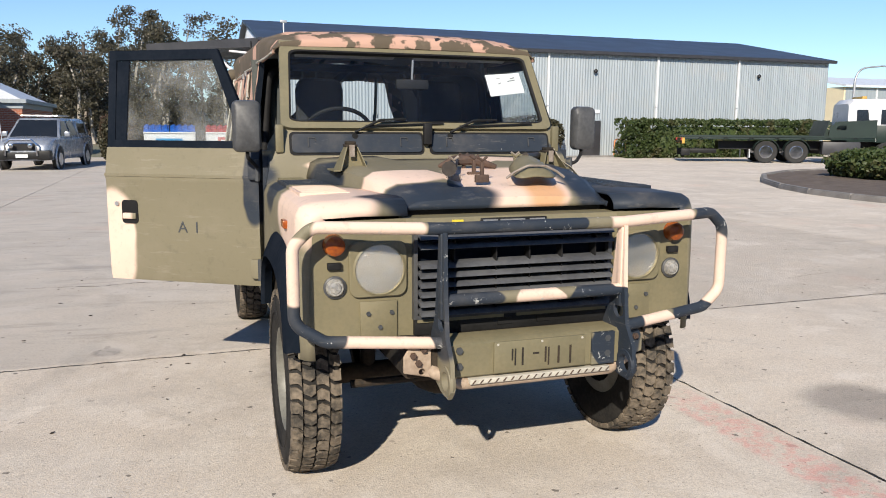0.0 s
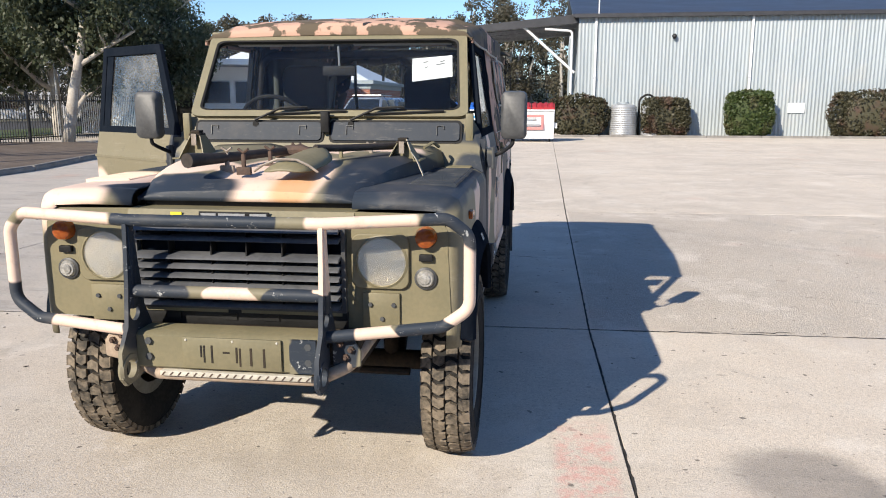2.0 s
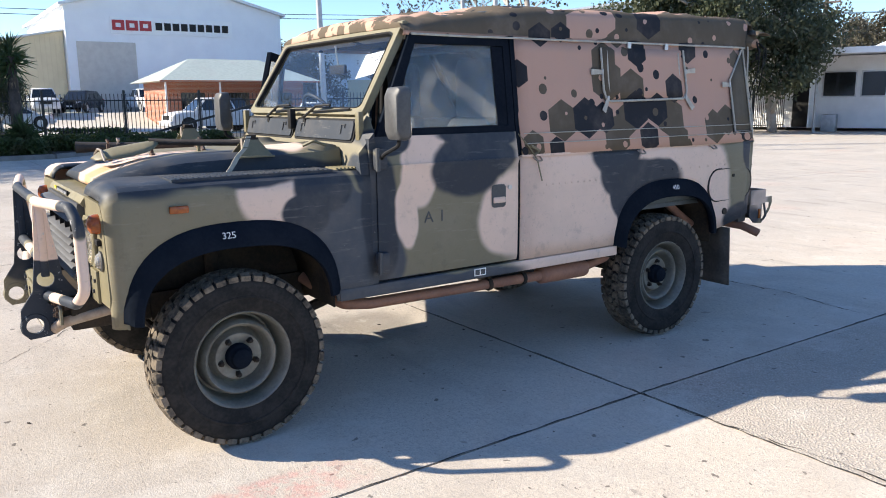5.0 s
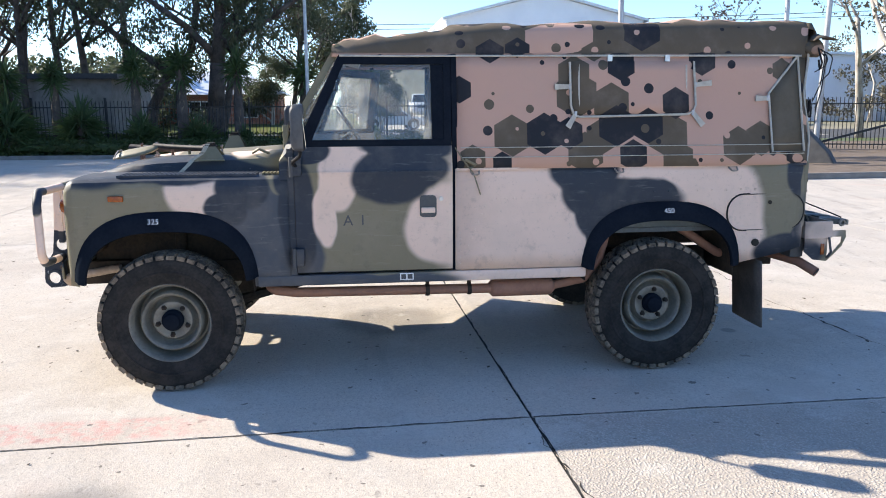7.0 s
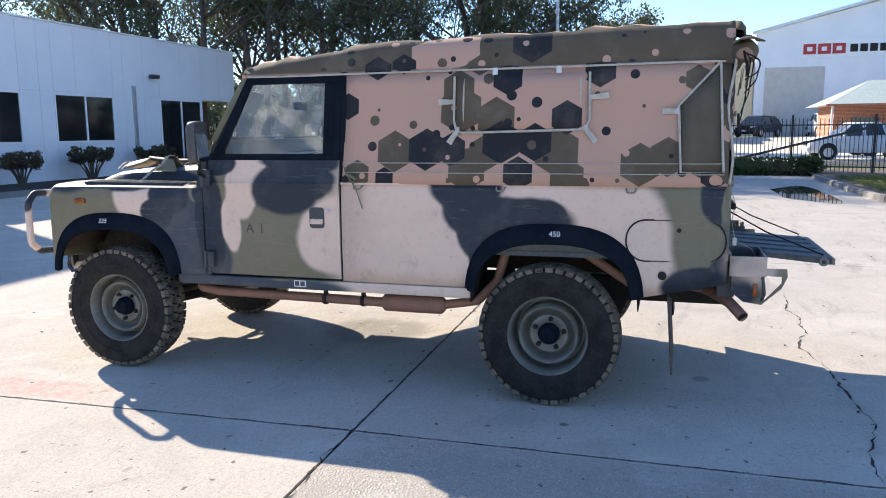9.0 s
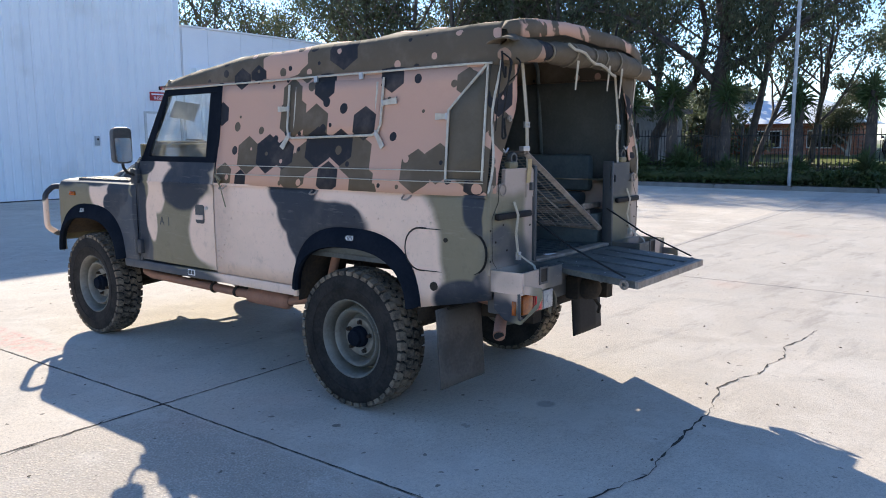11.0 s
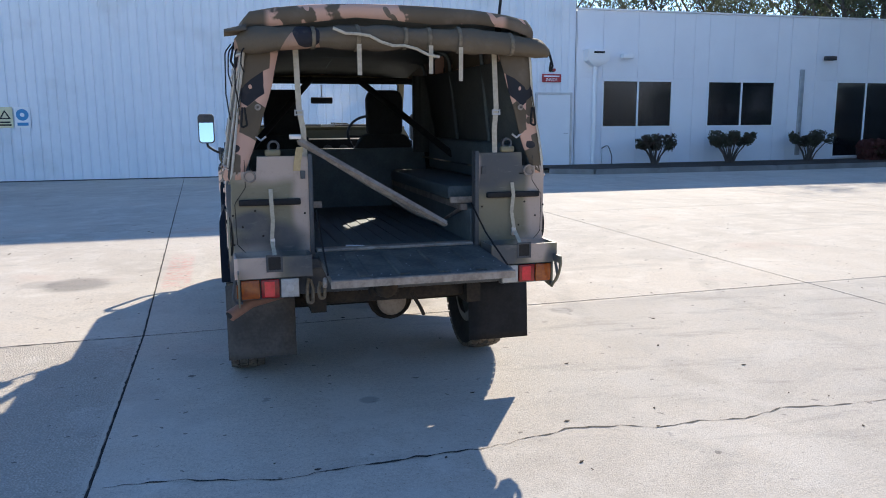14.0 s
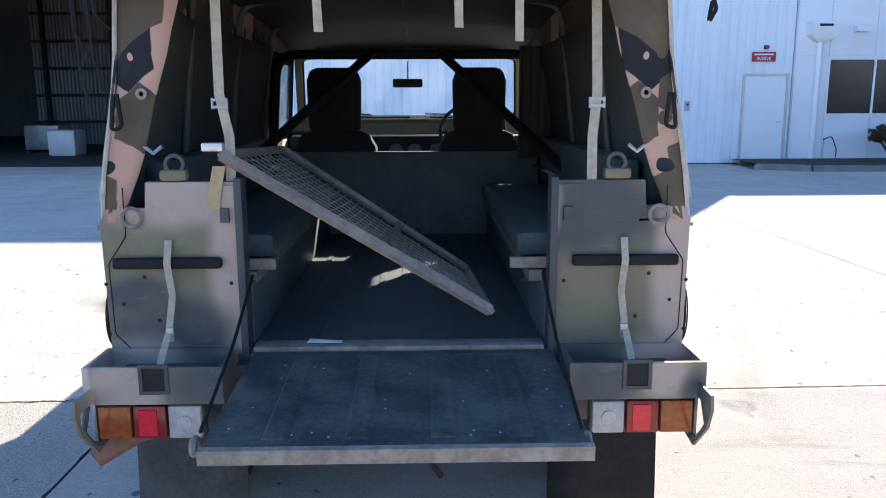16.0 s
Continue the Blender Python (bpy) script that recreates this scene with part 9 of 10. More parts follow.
    # drawn cord at the front corner
    part("cord", tube(rounded([(sx * 0.80, 4.90, 1.40), (sx * 0.868, 4.96, 1.30), (sx * 0.875, 5.02, 1.22), (sx * 0.872, 5.06, 1.10)], 0.04), 0.004, 5), M["olive"], car)
    part("cord_knot", tube([(sx * 0.872, 5.0, 1.25), (sx * 0.88, 5.03, 1.27), (sx * 0.875, 4.97, 1.30)], 0.009, 6), M["olive"], car)
    # rear flap hanging at the corner
    rows = []
    for z in frange(1.26, 1.93, 10):
        t = (z - 1.26) / 0.67
        xo = 0.845 - 0.095 * t
        xi = xo - 0.055 - 0.11 * min(1, 1.5 * t) ** 1.3 - 0.012 * math.sin(7 * t)
        rows.append([(sx * (xo + (xi - xo) * s), 7.065 + 0.015 * math.sin(8 * t + 3 * s) + 0.01 * s, z) for s in (0, 0.33, 0.66, 1)])
    fl = part("rear_flap", loft(rows, closed=False), M["canvas"], car, "canvas rear curtain drawn back at the corner", thick=0.006, smooth=180)
    part("flap_edge", tube([r[0] for r in rows], 0.007, 6), M["piping"], fl)
    part("eyelet", lathe([(0.014, 7.085), (0.016, 7.095), (0.007, 7.095), (0.007, 7.085)], (sx * 0.70, 0, 1.62), "y", 12), M["bare_edge"], fl)
    part("toggle", tube(rounded([(sx * 0.775, 7.10, 1.62), (sx * 0.785, 7.105, 1.52), (sx * 0.755, 7.105, 1.53), (sx * 0.765, 7.10, 1.62)], 0.015), 0.006, 6), M["black_trim"], fl)

M["strap_brown"] = surf("brown_webbing", (0.20, 0.165, 0.115), (0.14, 0.115, 0.08), 30, 0.85, 0.3)
# canvas door curtain rolled up under the roof edge
rings = []
for k in range(49):
    x = 0.80 - 1.645 * k / 48
    r = 0.056 + 0.007 * math.sin(11 * x) + 0.003 * math.sin(29 * x) + 0.0015 * math.sin(71 * x)
    zc = 1.925 + 0.045 * (1 - (x / 0.82) ** 2) - (0.012 if k in (0, 48) else 0)
    k2 = (0.45, 0.78, 0.92)[min(k, 48 - k)] if k < 3 or k > 45 else 1.0
    rings.append([(x, 7.115 + r * k2 * 1.15 * math.cos(a), zc + r * k2 * math.sin(a) * (1 + 0.1 * math.sin(3 * a + 5 * x) + 0.06 * math.sin(6 * a + 9 * x))) for a in [2 * math.pi * q / 20 for q in range(20)]])
roll = part("rolled_curtain", loft(rings), M["canvas_roll"], car, "rear canvas curtain rolled up and strapped", smooth=180)
for x, L in ((0.20, 0.13), (-0.17, 0.12), (-0.33, 0.15), (-0.045, 0.0), (0.42, 0.0), (-0.62, 0.0)):
    rr = 0.056 + 0.007 * math.sin(11 * x) + 0.003 * math.sin(29 * x) + 0.006
    zc = 1.925 + 0.045 * (1 - (x / 0.82) ** 2)
    ring_ = [(x, 7.115 + 1.17 * rr * math.cos(a), zc + rr * math.sin(a) * (1 + 0.1 * math.sin(3 * a + 5 * x))) for a in [2 * math.pi * q / 14 for q in range(14)]]
    sb = part("roll_strap", loft([[(p[0] - 0.010, p[1], p[2]) for p in ring_], [(p[0] + 0.010, p[1], p[2]) for p in ring_]], closed=True, caps=False), M["strap_brown"], roll, thick=0.002)
    if L:
        part("strap_tail", loft([[(x - 0.011, 7.19, zc - 0.04), (x + 0.011, 7.19, zc - 0.04), (x + 0.011, 7.193, zc - 0.04), (x - 0.011, 7.193, zc - 0.04)], [(x - 0.015, 7.17, zc - 0.06 - L), (x + 0.008, 7.175, zc - 0.06 - L), (x + 0.008, 7.178, zc - 0.06 - L), (x - 0.015, 7.173, zc - 0.06 - L)]]), M["webbing"], sb)
part("roll_cord", tube([(0.33 - 0.06 * k, 7.205 + 0.004 * math.sin(k), 2.0 - 0.014 * k - 0.01 * math.sin(k * 1.7)) for k in range(10)], 0.008, 6), M["webbing"], roll)
for dx, dy, L in ((0.0, 0.02, 0.30), (0.03, 0.05, 0.20), (-0.03, 0.06, 0.13), (0.045, 0.0, 0.36)):
    part("loose_cord", tube(rounded([(0.77 + dx, 7.12, 1.92), (0.80 + dx, 7.14 + dy, 1.88), (0.805 + dx, 7.12 + dy, 1.90 - 0.6 * L), (0.79 + dx, 7.10 + 0.4 * dy, 1.92 - L)], 0.04), 0.0035, 5), M["black_trim"], roll)
part("end_fold", loft([[(0.74 + 0.035 * k, 7.13 + (0.05 + 0.012 * k) * math.cos(a), 1.955 + 0.06 * math.sin(a) * (1 - 0.15 * k)) for a in [0.5 + 2.3 * q / 10 for q in range(11)]] for k in range(4)], closed=False), M["canvas"], roll, thick=0.006, smooth=180)
for x in (0.80, -0.85):
    part("roll_tie", tube(rounded([(x, 7.11, 1.93), (x + 0.02 * (1 if x > 0 else -1), 7.13, 1.84), (x, 7.13, 1.80), (x - 0.01, 7.125, 1.86)], 0.015), 0.006, 6), M["black_trim"], roll)
# roof edge turned down over the roll
edge = [p for p in canopy_section(7.07, False) if p[2] > 1.95]
part("roof_valance", loft([[(x * k, 7.07 + dy, z - dz + 0.012 * math.sin(9 * x) * dz / 0.08) for x, y, z in edge] for k, dy, dz in ((1.0, 0.0, 0.0), (1.01, 0.035, 0.006), (1.012, 0.05, 0.03), (1.012, 0.045, 0.085))], closed=False), M["canvas"], car, "camouflage canvas edge turned down over the rolled curtain", thick=0.005, smooth=180)
# hanging web straps
for x0, x1, z1, y1 in ((0.50, 0.475, 1.33, 7.03), (-0.565, -0.56, 1.34, 7.04)):
    zt = 1.93
    hs_ = part("hanging_strap", loft([[(x - 0.014, y, z), (x + 0.014, y, z), (x + 0.014, y + 0.003, z), (x - 0.014, y + 0.003, z)] for x, y, z in ((x0, 7.03, zt), (x0 - 0.005, 7.06, 1.62), (x1, y1 + 0.02, 1.50), (x1, y1 + 0.03, z1))]), M["webbing"], car, "pale webbing strap with a sliding buckle")
    part("buckle", B((x0 - 0.026, x0 + 0.016, 7.055, 7.068, 1.580, 1.588), (x0 - 0.026, x0 + 0.016, 7.055, 7.068, 1.600, 1.607), (x0 - 0.028, x0 - 0.022, 7.055, 7.066, 1.578, 1.609), (x0 + 0.012, x0 + 0.018, 7.055, 7.066, 1.578, 1.609)), M["steel_pole"], hs_)
part("strap_end", loft([[(x - 0.018, y, z), (x + 0.018, y, z), (x + 0.018, y + 0.003, z), (x - 0.018, y + 0.003, z)] for x, y, z in ((0.50, 7.085, 1.42), (0.515, 7.09, 1.345), (0.52, 7.088, 1.30))]), surf("yellowed_webbing", (0.5, 0.38, 0.2), (0.42, 0.31, 0.16), 30, 0.85), car)

# ---- hoops, roll cage, interior ----
for y in (5.0, 5.7, 6.4, 7.0):
    e = roof_z(y)
    part("canopy_hoop", tube(rounded([(0.80, y, 1.26), (0.715, y, e - 0.03), (0.4, y, e + 0.02), (-0.4, y, e + 0.02), (-0.715, y, e - 0.03), (-0.80, y, 1.26)], 0.10), 0.013, 8), M["vinyl"], car)
for x in (0.60, 0, -0.60):
    part("ridge_tube", tube([(x, y, roof_z(y) + (0.01 if x else 0.03)) for y in (4.35, 5.0, 5.7, 6.4, 7.0)], 0.012, 8), M["vinyl"], car)
part("roll_bar", tube(rounded([(-0.78, 4.97, 0.9), (-0.70, 4.97, 1.86), (0.70, 4.97, 1.86), (0.78, 4.97, 0.9)], 0.12), 0.026, 10), M["black_trim"], car, "black roll-over bar")
for sx in (1, -1):
    part("roll_brace", tube([(sx * 0.18, 5.0, 1.87), (sx * 0.74, 5.75, 1.30)], 0.024, 10), M["black_trim"], car)
M["tub_deck"] = surf("dark_load_floor", (0.055, 0.071, 0.080), (0.105, 0.122, 0.128), 5, 0.6, 0.2)
part("tub_floor", B((-0.80, 0.80, 4.93, 7.08, 0.845, 0.872)), M["tub_deck"], car)
for k in range(9):
    x = -0.36 + 0.09 * k
    part("floor_rib", B((x - 0.012, x + 0.012, 5.02, 7.0, 0.872, 0.876)), M["tub_deck"], car)
part("floor_sill", B((-0.43, 0.43, 7.02, 7.09, 0.872, 0.888), bevel=0.004), M["bare_edge"], car)
part("seat_bulkhead", B((-0.80, 0.80, 4.93, 4.97, 0.62, 1.336), bevel=0.008), M["vinyl"], car)
folds = [(-0.80 + 0.19 * k / 12, 5.03 + 0.018 * math.sin(2.3 * k)) for k in range(13)]
part("partition_curtain", loft([[(x, y, z) for x, y in folds] for z in (1.30, 1.5, 1.7, 1.90)], closed=False), M["canvas_in"], car, "dark canvas partition gathered behind the driver", thick=0.004, smooth=180)
for sx in (1, -1):
    part("wheel_box", B((min(sx * 0.44, sx * 0.80), max(sx * 0.44, sx * 0.80), 5.0, 7.0, 0.872, 1.06), bevel=0.008), M["vinyl"], car)
    be = part("bench_seat", B((min(sx * 0.40, sx * 0.80), max(sx * 0.40, sx * 0.80), 5.15, 6.75, 1.085, 1.175), bevel=0.03), M["vinyl"], car, "dark green vinyl bench cushion")
    part("bench_rail", B((sx * 0.44 - 0.02, sx * 0.44 + 0.02, 5.1, 6.95, 1.05, 1.085)), M["bare_edge"], be)
    part("bench_arm", B((min(sx * 0.36, sx * 0.6), max(sx * 0.36, sx * 0.6), 6.93, 6.95, 1.09, 1.125), bevel=0.004), M["bare_edge"], be)
    part("bench_brace", tube([(sx * 0.45, 6.9, 1.06), (sx * 0.47, 6.3, 0.89)], 0.012, 6), M["bare_edge"], be)
    part("bench_back", B((min(sx * 0.72, sx * 0.80), max(sx * 0.72, sx * 0.80), 5.1, 6.8, 1.18, 1.42), bevel=0.03), M["vinyl"], be)
    # inside liner of the curtains
    rows = [[(sx * (0.828 - 0.108 * t ** 1.15), y, 1.25 + 0.64 * t) for t in (0, 0.25, 0.5, 0.75, 1)] for y in (4.96, 5.7, 6.4, 7.02)]
    ln = part("curtain_lining", loft(rows, closed=False), M["canvas_in"], car, thick=0.003)
    for y in (5.65, 5.95, 6.3):
        part("lining_tape", tube([(sx * 0.80, y, 1.55), (sx * 0.765, y, 1.83)], 0.007, 5), M["piping"], ln)
    # front seats
    x0 = sx * 0.40
    cu = part("front_seat", B((x0 - 0.24, x0 + 0.24, 4.40, 4.86, 0.85, 1.02), bevel=0.05), M["seat"], car, "black cloth front seat with a headrest")
    bk = loft([[(x0 + a, 4.80 + 0.10 * t + dy, z) for a, dy in ((-w, 0), (w, 0), (w * 0.96, 0.09), (-w * 0.96, 0.09))] for t, z, w in ((0, 0.95, 0.22), (0.4, 1.2, 0.245), (0.75, 1.36, 0.23), (0.9, 1.43, 0.19), (0.93, 1.45, 0.14))])
    part("backrest", bk, M["seat"], cu, bevel=0.012)
    part("headrest", loft([[(x0 + a * w, 4.90 + dy, z) for a, dy in ((-1, 0), (1, 0), (0.95, 0.09), (-0.95, 0.09))] for z, w in ((1.44, 0.13), (1.47, 0.145), (1.72, 0.15), (1.775, 0.13), (1.79, 0.09))]), M["seat"], cu, bevel=0.015)
rows = [[(x, y, roof_z(y) - 0.03 + 0.05 * (1 - (x / 0.72) ** 2)) for x in (-0.72, -0.4, 0, 0.4, 0.72)] for y in (4.28, 4.6, 4.93, 5.5, 6.2, 7.05)]
part("roof_lining", loft(rows, closed=False), M["canvas_in"], car, thick=0.003)
sv = part("sun_visor_rail", B((-0.66, 0.66, 4.29, 4.31, 1.880, 1.893)), M["visor"], car)
for a, b in ((-0.62, -0.06), (0.06, 0.62)):
    part("sun_visor", loft([[(a, y, z), (b, y, z), (b, y + 0.012, z + 0.012), (a, y + 0.012, z + 0.012)] for y, z in ((4.30, 1.898), (4.40, 1.872))]), M["visor"], sv, "pale folded sun visor")
mi = part("rear_view_mirror", B((-0.085, 0.105, 4.235, 4.26, 1.70, 1.755), bevel=0.01), M["black_trim"], car)
part("mirror_stem", tube([(0.01, 4.25, 1.75), (0.01, 4.235, 1.86)], 0.006, 6), M["alu"], mi)
part("dashboard", B((-0.78, 0.78, 4.02, 4.26, 1.12, 1.40), bevel=0.03), M["black_trim"], car)
for x in (-0.12, 0.02, 0.14):
    part("dial", lathe([(0.045, 0.0), (0.045, 0.012), (0.038, 0.014)], (x - 0.05, 4.26, 1.30), "y", 16), M["plastic"], car)
sw = part("steering_wheel", tube([(-0.40 + 0.205 * math.cos(a), 4.36 - 0.115 * math.sin(a), 1.42 + 0.17 * math.sin(a)) for a in [2 * math.pi * k / 32 for k in range(32)]], 0.012, 8, closed=True), M["black"], car, "thin black steering wheel")
part("wheel_spokes", tube([(-0.60, 4.36, 1.42), (-0.40, 4.34, 1.41), (-0.20, 4.36, 1.42)], 0.009, 6), M["black"], sw)
part("column", tube([(-0.40, 4.34, 1.41), (-0.40, 4.15, 1.27)], 0.022, 8), M["black"], sw)

M["mesh_wire"] = surf("dark_mesh_wire", (0.34, 0.31, 0.27), (0.22, 0.20, 0.17), 20, 0.6, 0.1)
# netted frame leaning across the tail
nf = part("net_frame", bmesh.new(), M["bare_edge"], car)
nf["label"] = "meshed steel tail frame fallen askew across the opening"
P0, P1 = Vector((0.50, 7.06, 1.45)), Vector((-0.27, 7.10, 0.995))
Q0, Q1 = Vector((0.40, 6.52, 1.435)), Vector((-0.25, 6.55, 1.005))
for a, b in ((P0, P1), (Q0, Q1), (P1, Q1), (P0, Q0), (P0.lerp(P1, 0.62), Q0.lerp(Q1, 0.62))):
    part("frame_tube", tube([a, b], 0.018 if a is P0 and b is P1 else 0.013, 4), M["bare_edge"], nf, smooth=None)
bm = bmesh.new()


def on_net(u, v):
    """Point of the hanging net: u along the tube, v inwards from it."""
    p = P0.lerp(P1, u).lerp(Q0.lerp(Q1, u), v)
    return p + Vector((0, 0, -0.05 * v * (1 - v) * math.sin(math.pi * u) - 0.02 * v))


for k in range(1, 30):
    tube([on_net(k / 30, v / 6) for v in range(7)], 0.0026, 4, bm)
for k in range(1, 12):
    tube([on_net(u / 20, k / 12) for u in range(21)], 0.0026, 4, bm)
ob = part("netting", bm, M["mesh_wire"], nf, smooth=None)
ob["kind"] = "stuff"
part("frame_hook", B((0.49, 0.55, 7.05, 7.08, 1.46, 1.485), bevel=0.004), M["alu"], nf)

# ---- rear body ----
M["dull_lens"] = surf("dull_clear_lens", (0.42, 0.42, 0.41), (0.34, 0.34, 0.33), 30, 0.25, 0.2)
for sx in (1, -1):
    out = [(sx * 0.46, 0.86), (sx * 0.845, 0.86), (sx * 0.85, 1.26), (sx * 0.83, 1.30), (sx * 0.72, 1.30), (sx * 0.715, 1.375), (sx * 0.455, 1.375)]
    rp = part("rear_panel", sheet([out], "y", 7.055, 0.025), M["camo"], car, "camouflage rear quarter panel", bevel=0.004)
    part("panel_edge", B((min(sx * 0.44, sx * 0.462), max(sx * 0.44, sx * 0.462), 7.03, 7.095, 0.86, 1.385), bevel=0.003), M["greypaint"], rp)
    part("panel_seam", tube(rounded([(sx * 0.778, 7.081, 1.36), (sx * 0.778, 7.081, 1.22), (sx * 0.834, 7.081, 1.14), (sx * 0.830, 7.081, 0.93), (sx * 0.77, 7.081, 0.865)], 0.03), 0.0017, 4), M["black"], rp)
    for bx, bz in ((0.735, 1.10), (0.80, 1.02), (0.846, 1.08), (0.846, 0.93), (0.70, 0.97), (0.485, 1.08), (0.46, 1.345)):
        part("rivet", lathe([(0.006, 7.080), (0.0045, 7.083), (0.001, 7.0835)], (sx * bx, 0, bz), "y", 8), M["under"], rp)
    part("hand_bar", B((sx * 0.66 - 0.155, sx * 0.66 + 0.155, 7.082, 7.108, 1.128, 1.160), bevel=0.008), M["black_trim"], rp)
    part("top_patch", B((min(sx * 0.44, sx * 0.53), max(sx * 0.44, sx * 0.53), 7.08, 7.085, 1.225, 1.365)), M["camo"], rp)
    part("panel_latch", B((sx * 0.49 - 0.012, sx * 0.49 + 0.012, 7.085, 7.10, 1.26, 1.30)), M["greypaint"], rp)
    part("hook_ring", lathe([(0.028, 0.0), (0.033, 0.004), (0.028, 0.008), (0.022, 0.004), (0.028, -0.0001)], (sx * 0.755, 7.085, 1.275), "y", 16), M["bare_edge"], rp)
    ty = part("tie_down", B((sx * 0.635 - 0.04, sx * 0.635 + 0.04, 7.04, 7.08, 1.375, 1.41), bevel=0.012), M["olive"], rp)
    part("clamp_ring", lathe([(0.030, -0.014), (0.032, 0.0), (0.030, 0.014), (0.020, 0.014), (0.020, -0.014), (0.030, -0.0141)], (sx * 0.63, 7.06, 1.425), "y", 16), M["greypaint"], ty)
    part("wing_nut", tube([(sx * 0.69 - 0.025, 7.06, 1.475), (sx * 0.69, 7.06, 1.455), (sx * 0.69 + 0.025, 7.06, 1.475)], 0.006, 6), M["alu"], ty)
    stp = part("jerrycan_strap", loft([[(x - 0.010, y, z), (x + 0.010, y, z), (x + 0.010, y + 0.003, z), (x - 0.010, y + 0.003, z)] for x, y, z in ((sx * 0.655, 7.09, 1.21), (sx * 0.655, 7.115, 1.145), (sx * 0.65, 7.10, 1.05), (sx * 0.66, 7.12, 0.95), (sx * 0.655, 7.21, 0.90), (sx * 0.66, 7.24, 0.835))]), M["webbing"], car, "grey webbing strap over the corner bracket")
    part("hook", B((sx * 0.655 - 0.01, sx * 0.655 + 0.01, 7.11, 7.13, 0.92, 0.96)), M["alu"], stp)
    # can holder: open tray
    a, b = sorted((sx * 0.475, sx * 0.853))
    tray = part("can_holder", loft([[(x, y, z) for x, y in ((a + e, 7.088 + e), (b - e, 7.088 + e), (b - e, 7.268 - e), (a + e, 7.268 - e))] for e, z in ((0.0, 0.785), (0.0, 0.89), (0.012, 0.89), (0.012, 0.80))]), M["camo"], car, "open dark steel can holder on the rear corner")
    part("tray_notch", sheet([[(sx * 0.66 - 0.04, 0.815), (sx * 0.66 + 0.04, 0.815), (sx * 0.66 + 0.04, 0.90), (sx * 0.66 - 0.04, 0.90)], [(sx * 0.66 - 0.03, 0.825), (sx * 0.66 + 0.03, 0.825), (sx * 0.66 + 0.03, 0.89), (sx * 0.66 - 0.03, 0.89)]], "y", 7.268, 0.006), M["greypaint"], tray)
    part("notch_shadow", B((sx * 0.66 - 0.03, sx * 0.66 + 0.03, 7.266, 7.2695, 0.825, 0.89)), M["black"], tray)
    lo, hi = sorted((sx * 0.54, sx * 0.828))
    lb = part("lamp_board", B((lo, hi, 7.20, 7.235, 0.672, 0.782), bevel=0.004), M["greypaint"], car, "rear lamp cluster")
    w3 = (hi - lo) / 3
    for k, m_ in enumerate(("clear", "redlens", "amber") if sx > 0 else ("amber", "redlens", "clear")):
        ln_ = part("lamp_lens", B((lo + w3 * k + 0.003, lo + w3 * (k + 1) - 0.003, 7.235, 7.258, 0.680, 0.775), bevel=0.006), M["dull_lens"] if m_ == "clear" else M[m_], lb)
        if m_ == "redlens":
            part("reflector", B((lo + w3 * (k + 0.28), lo + w3 * (k + 0.8), 7.258, 7.262, 0.69, 0.765)), M["red_bright"], ln_)
        if m_ == "clear":
            part("socket", lathe([(0.02, 0.0), (0.02, 0.004)], (lo + w3 * (k + 0.5), 7.258, 0.728), "y", 14), M["steel_pole"], ln_)
    part("lamp_guard", tube(rounded([(sx * 0.852, 7.25, 0.79), (sx * 0.866, 7.26, 0.70), (sx * 0.85, 7.25, 0.665), (sx * 0.82, 7.25, 0.665)], 0.02), 0.008, 6), M["greypaint"], lb)
    part("lamp_bracket", sheet([[(7.10, 0.70), (7.16, 0.65), (7.25, 0.638), (7.345, 0.73), (7.37, 0.79), (7.365, 0.83), (7.10, 0.83)], [(7.25, 0.662), (7.268, 0.668), (7.342, 0.755), (7.342, 0.79), (7.25, 0.79)]], "x", sx * 0.836 - 0.004, 0.008), M["camo"], car)
    part("side_reflector", B((sx * 0.843 - 0.004, sx * 0.843 + 0.004, 7.205, 7.228, 0.68, 0.75), bevel=0.003), M["amber"], car, "amber side reflector")
    # mud flap
    lo, hi = sorted((sx * 0.512, sx * 0.883))
    rows = [[(x, 6.80 + 0.03 * t + 0.008 * math.sin(6 * x), 0.66 - 0.415 * t) for x in frange(lo, hi, 4)] for t in (0, 0.3, 0.6, 0.9, 1.0)]
    part("mud_flap", loft(rows, closed=False), M["black_trim"] if sx < 0 else surf("dusty_mud_flap", (0.11, 0.098, 0.085), (0.06, 0.053, 0.047), 5, 0.85), car, "dusty black rubber mud flap", thick=0.012)
    part("flap_bracket", tube([(sx * 0.50, 6.80, 0.66), (sx * 0.80, 6.80, 0.66)], 0.012, 6), M["under"], car)
# tailgate, let down flat
tg = part("tailgate", loft([[(x, 7.10, 0.845), (x, 7.10, 0.868), (x, 7.655, 0.832), (x, 7.655, 0.800), (x, 7.64, 0.796)] for x in (-0.455, 0.428)]), M["deck"], car, "tailgate let down flat, worn dark paint")
part("tailgate_lip", loft([[(x, 7.648, 0.834), (x, 7.662, 0.830), (x, 7.662, 0.796), (x, 7.648, 0.796)] for x in (-0.46, 0.433)]), M["bare_edge"], tg)
for k, x in enumerate((-0.30, -0.12, 0.08, 0.27)):
    part("tailgate_rib", loft([[(x - 0.03, 7.14, 0.866), (x + 0.03, 7.14, 0.866), (x + 0.022, 7.14, 0.873), (x - 0.022, 7.14, 0.873)], [(x - 0.03, 7.62, 0.835), (x + 0.03, 7.62, 0.835), (x + 0.022, 7.62, 0.842), (x - 0.022, 7.62, 0.842)]]), M["deck"], tg)
rnd = random.Random(5)
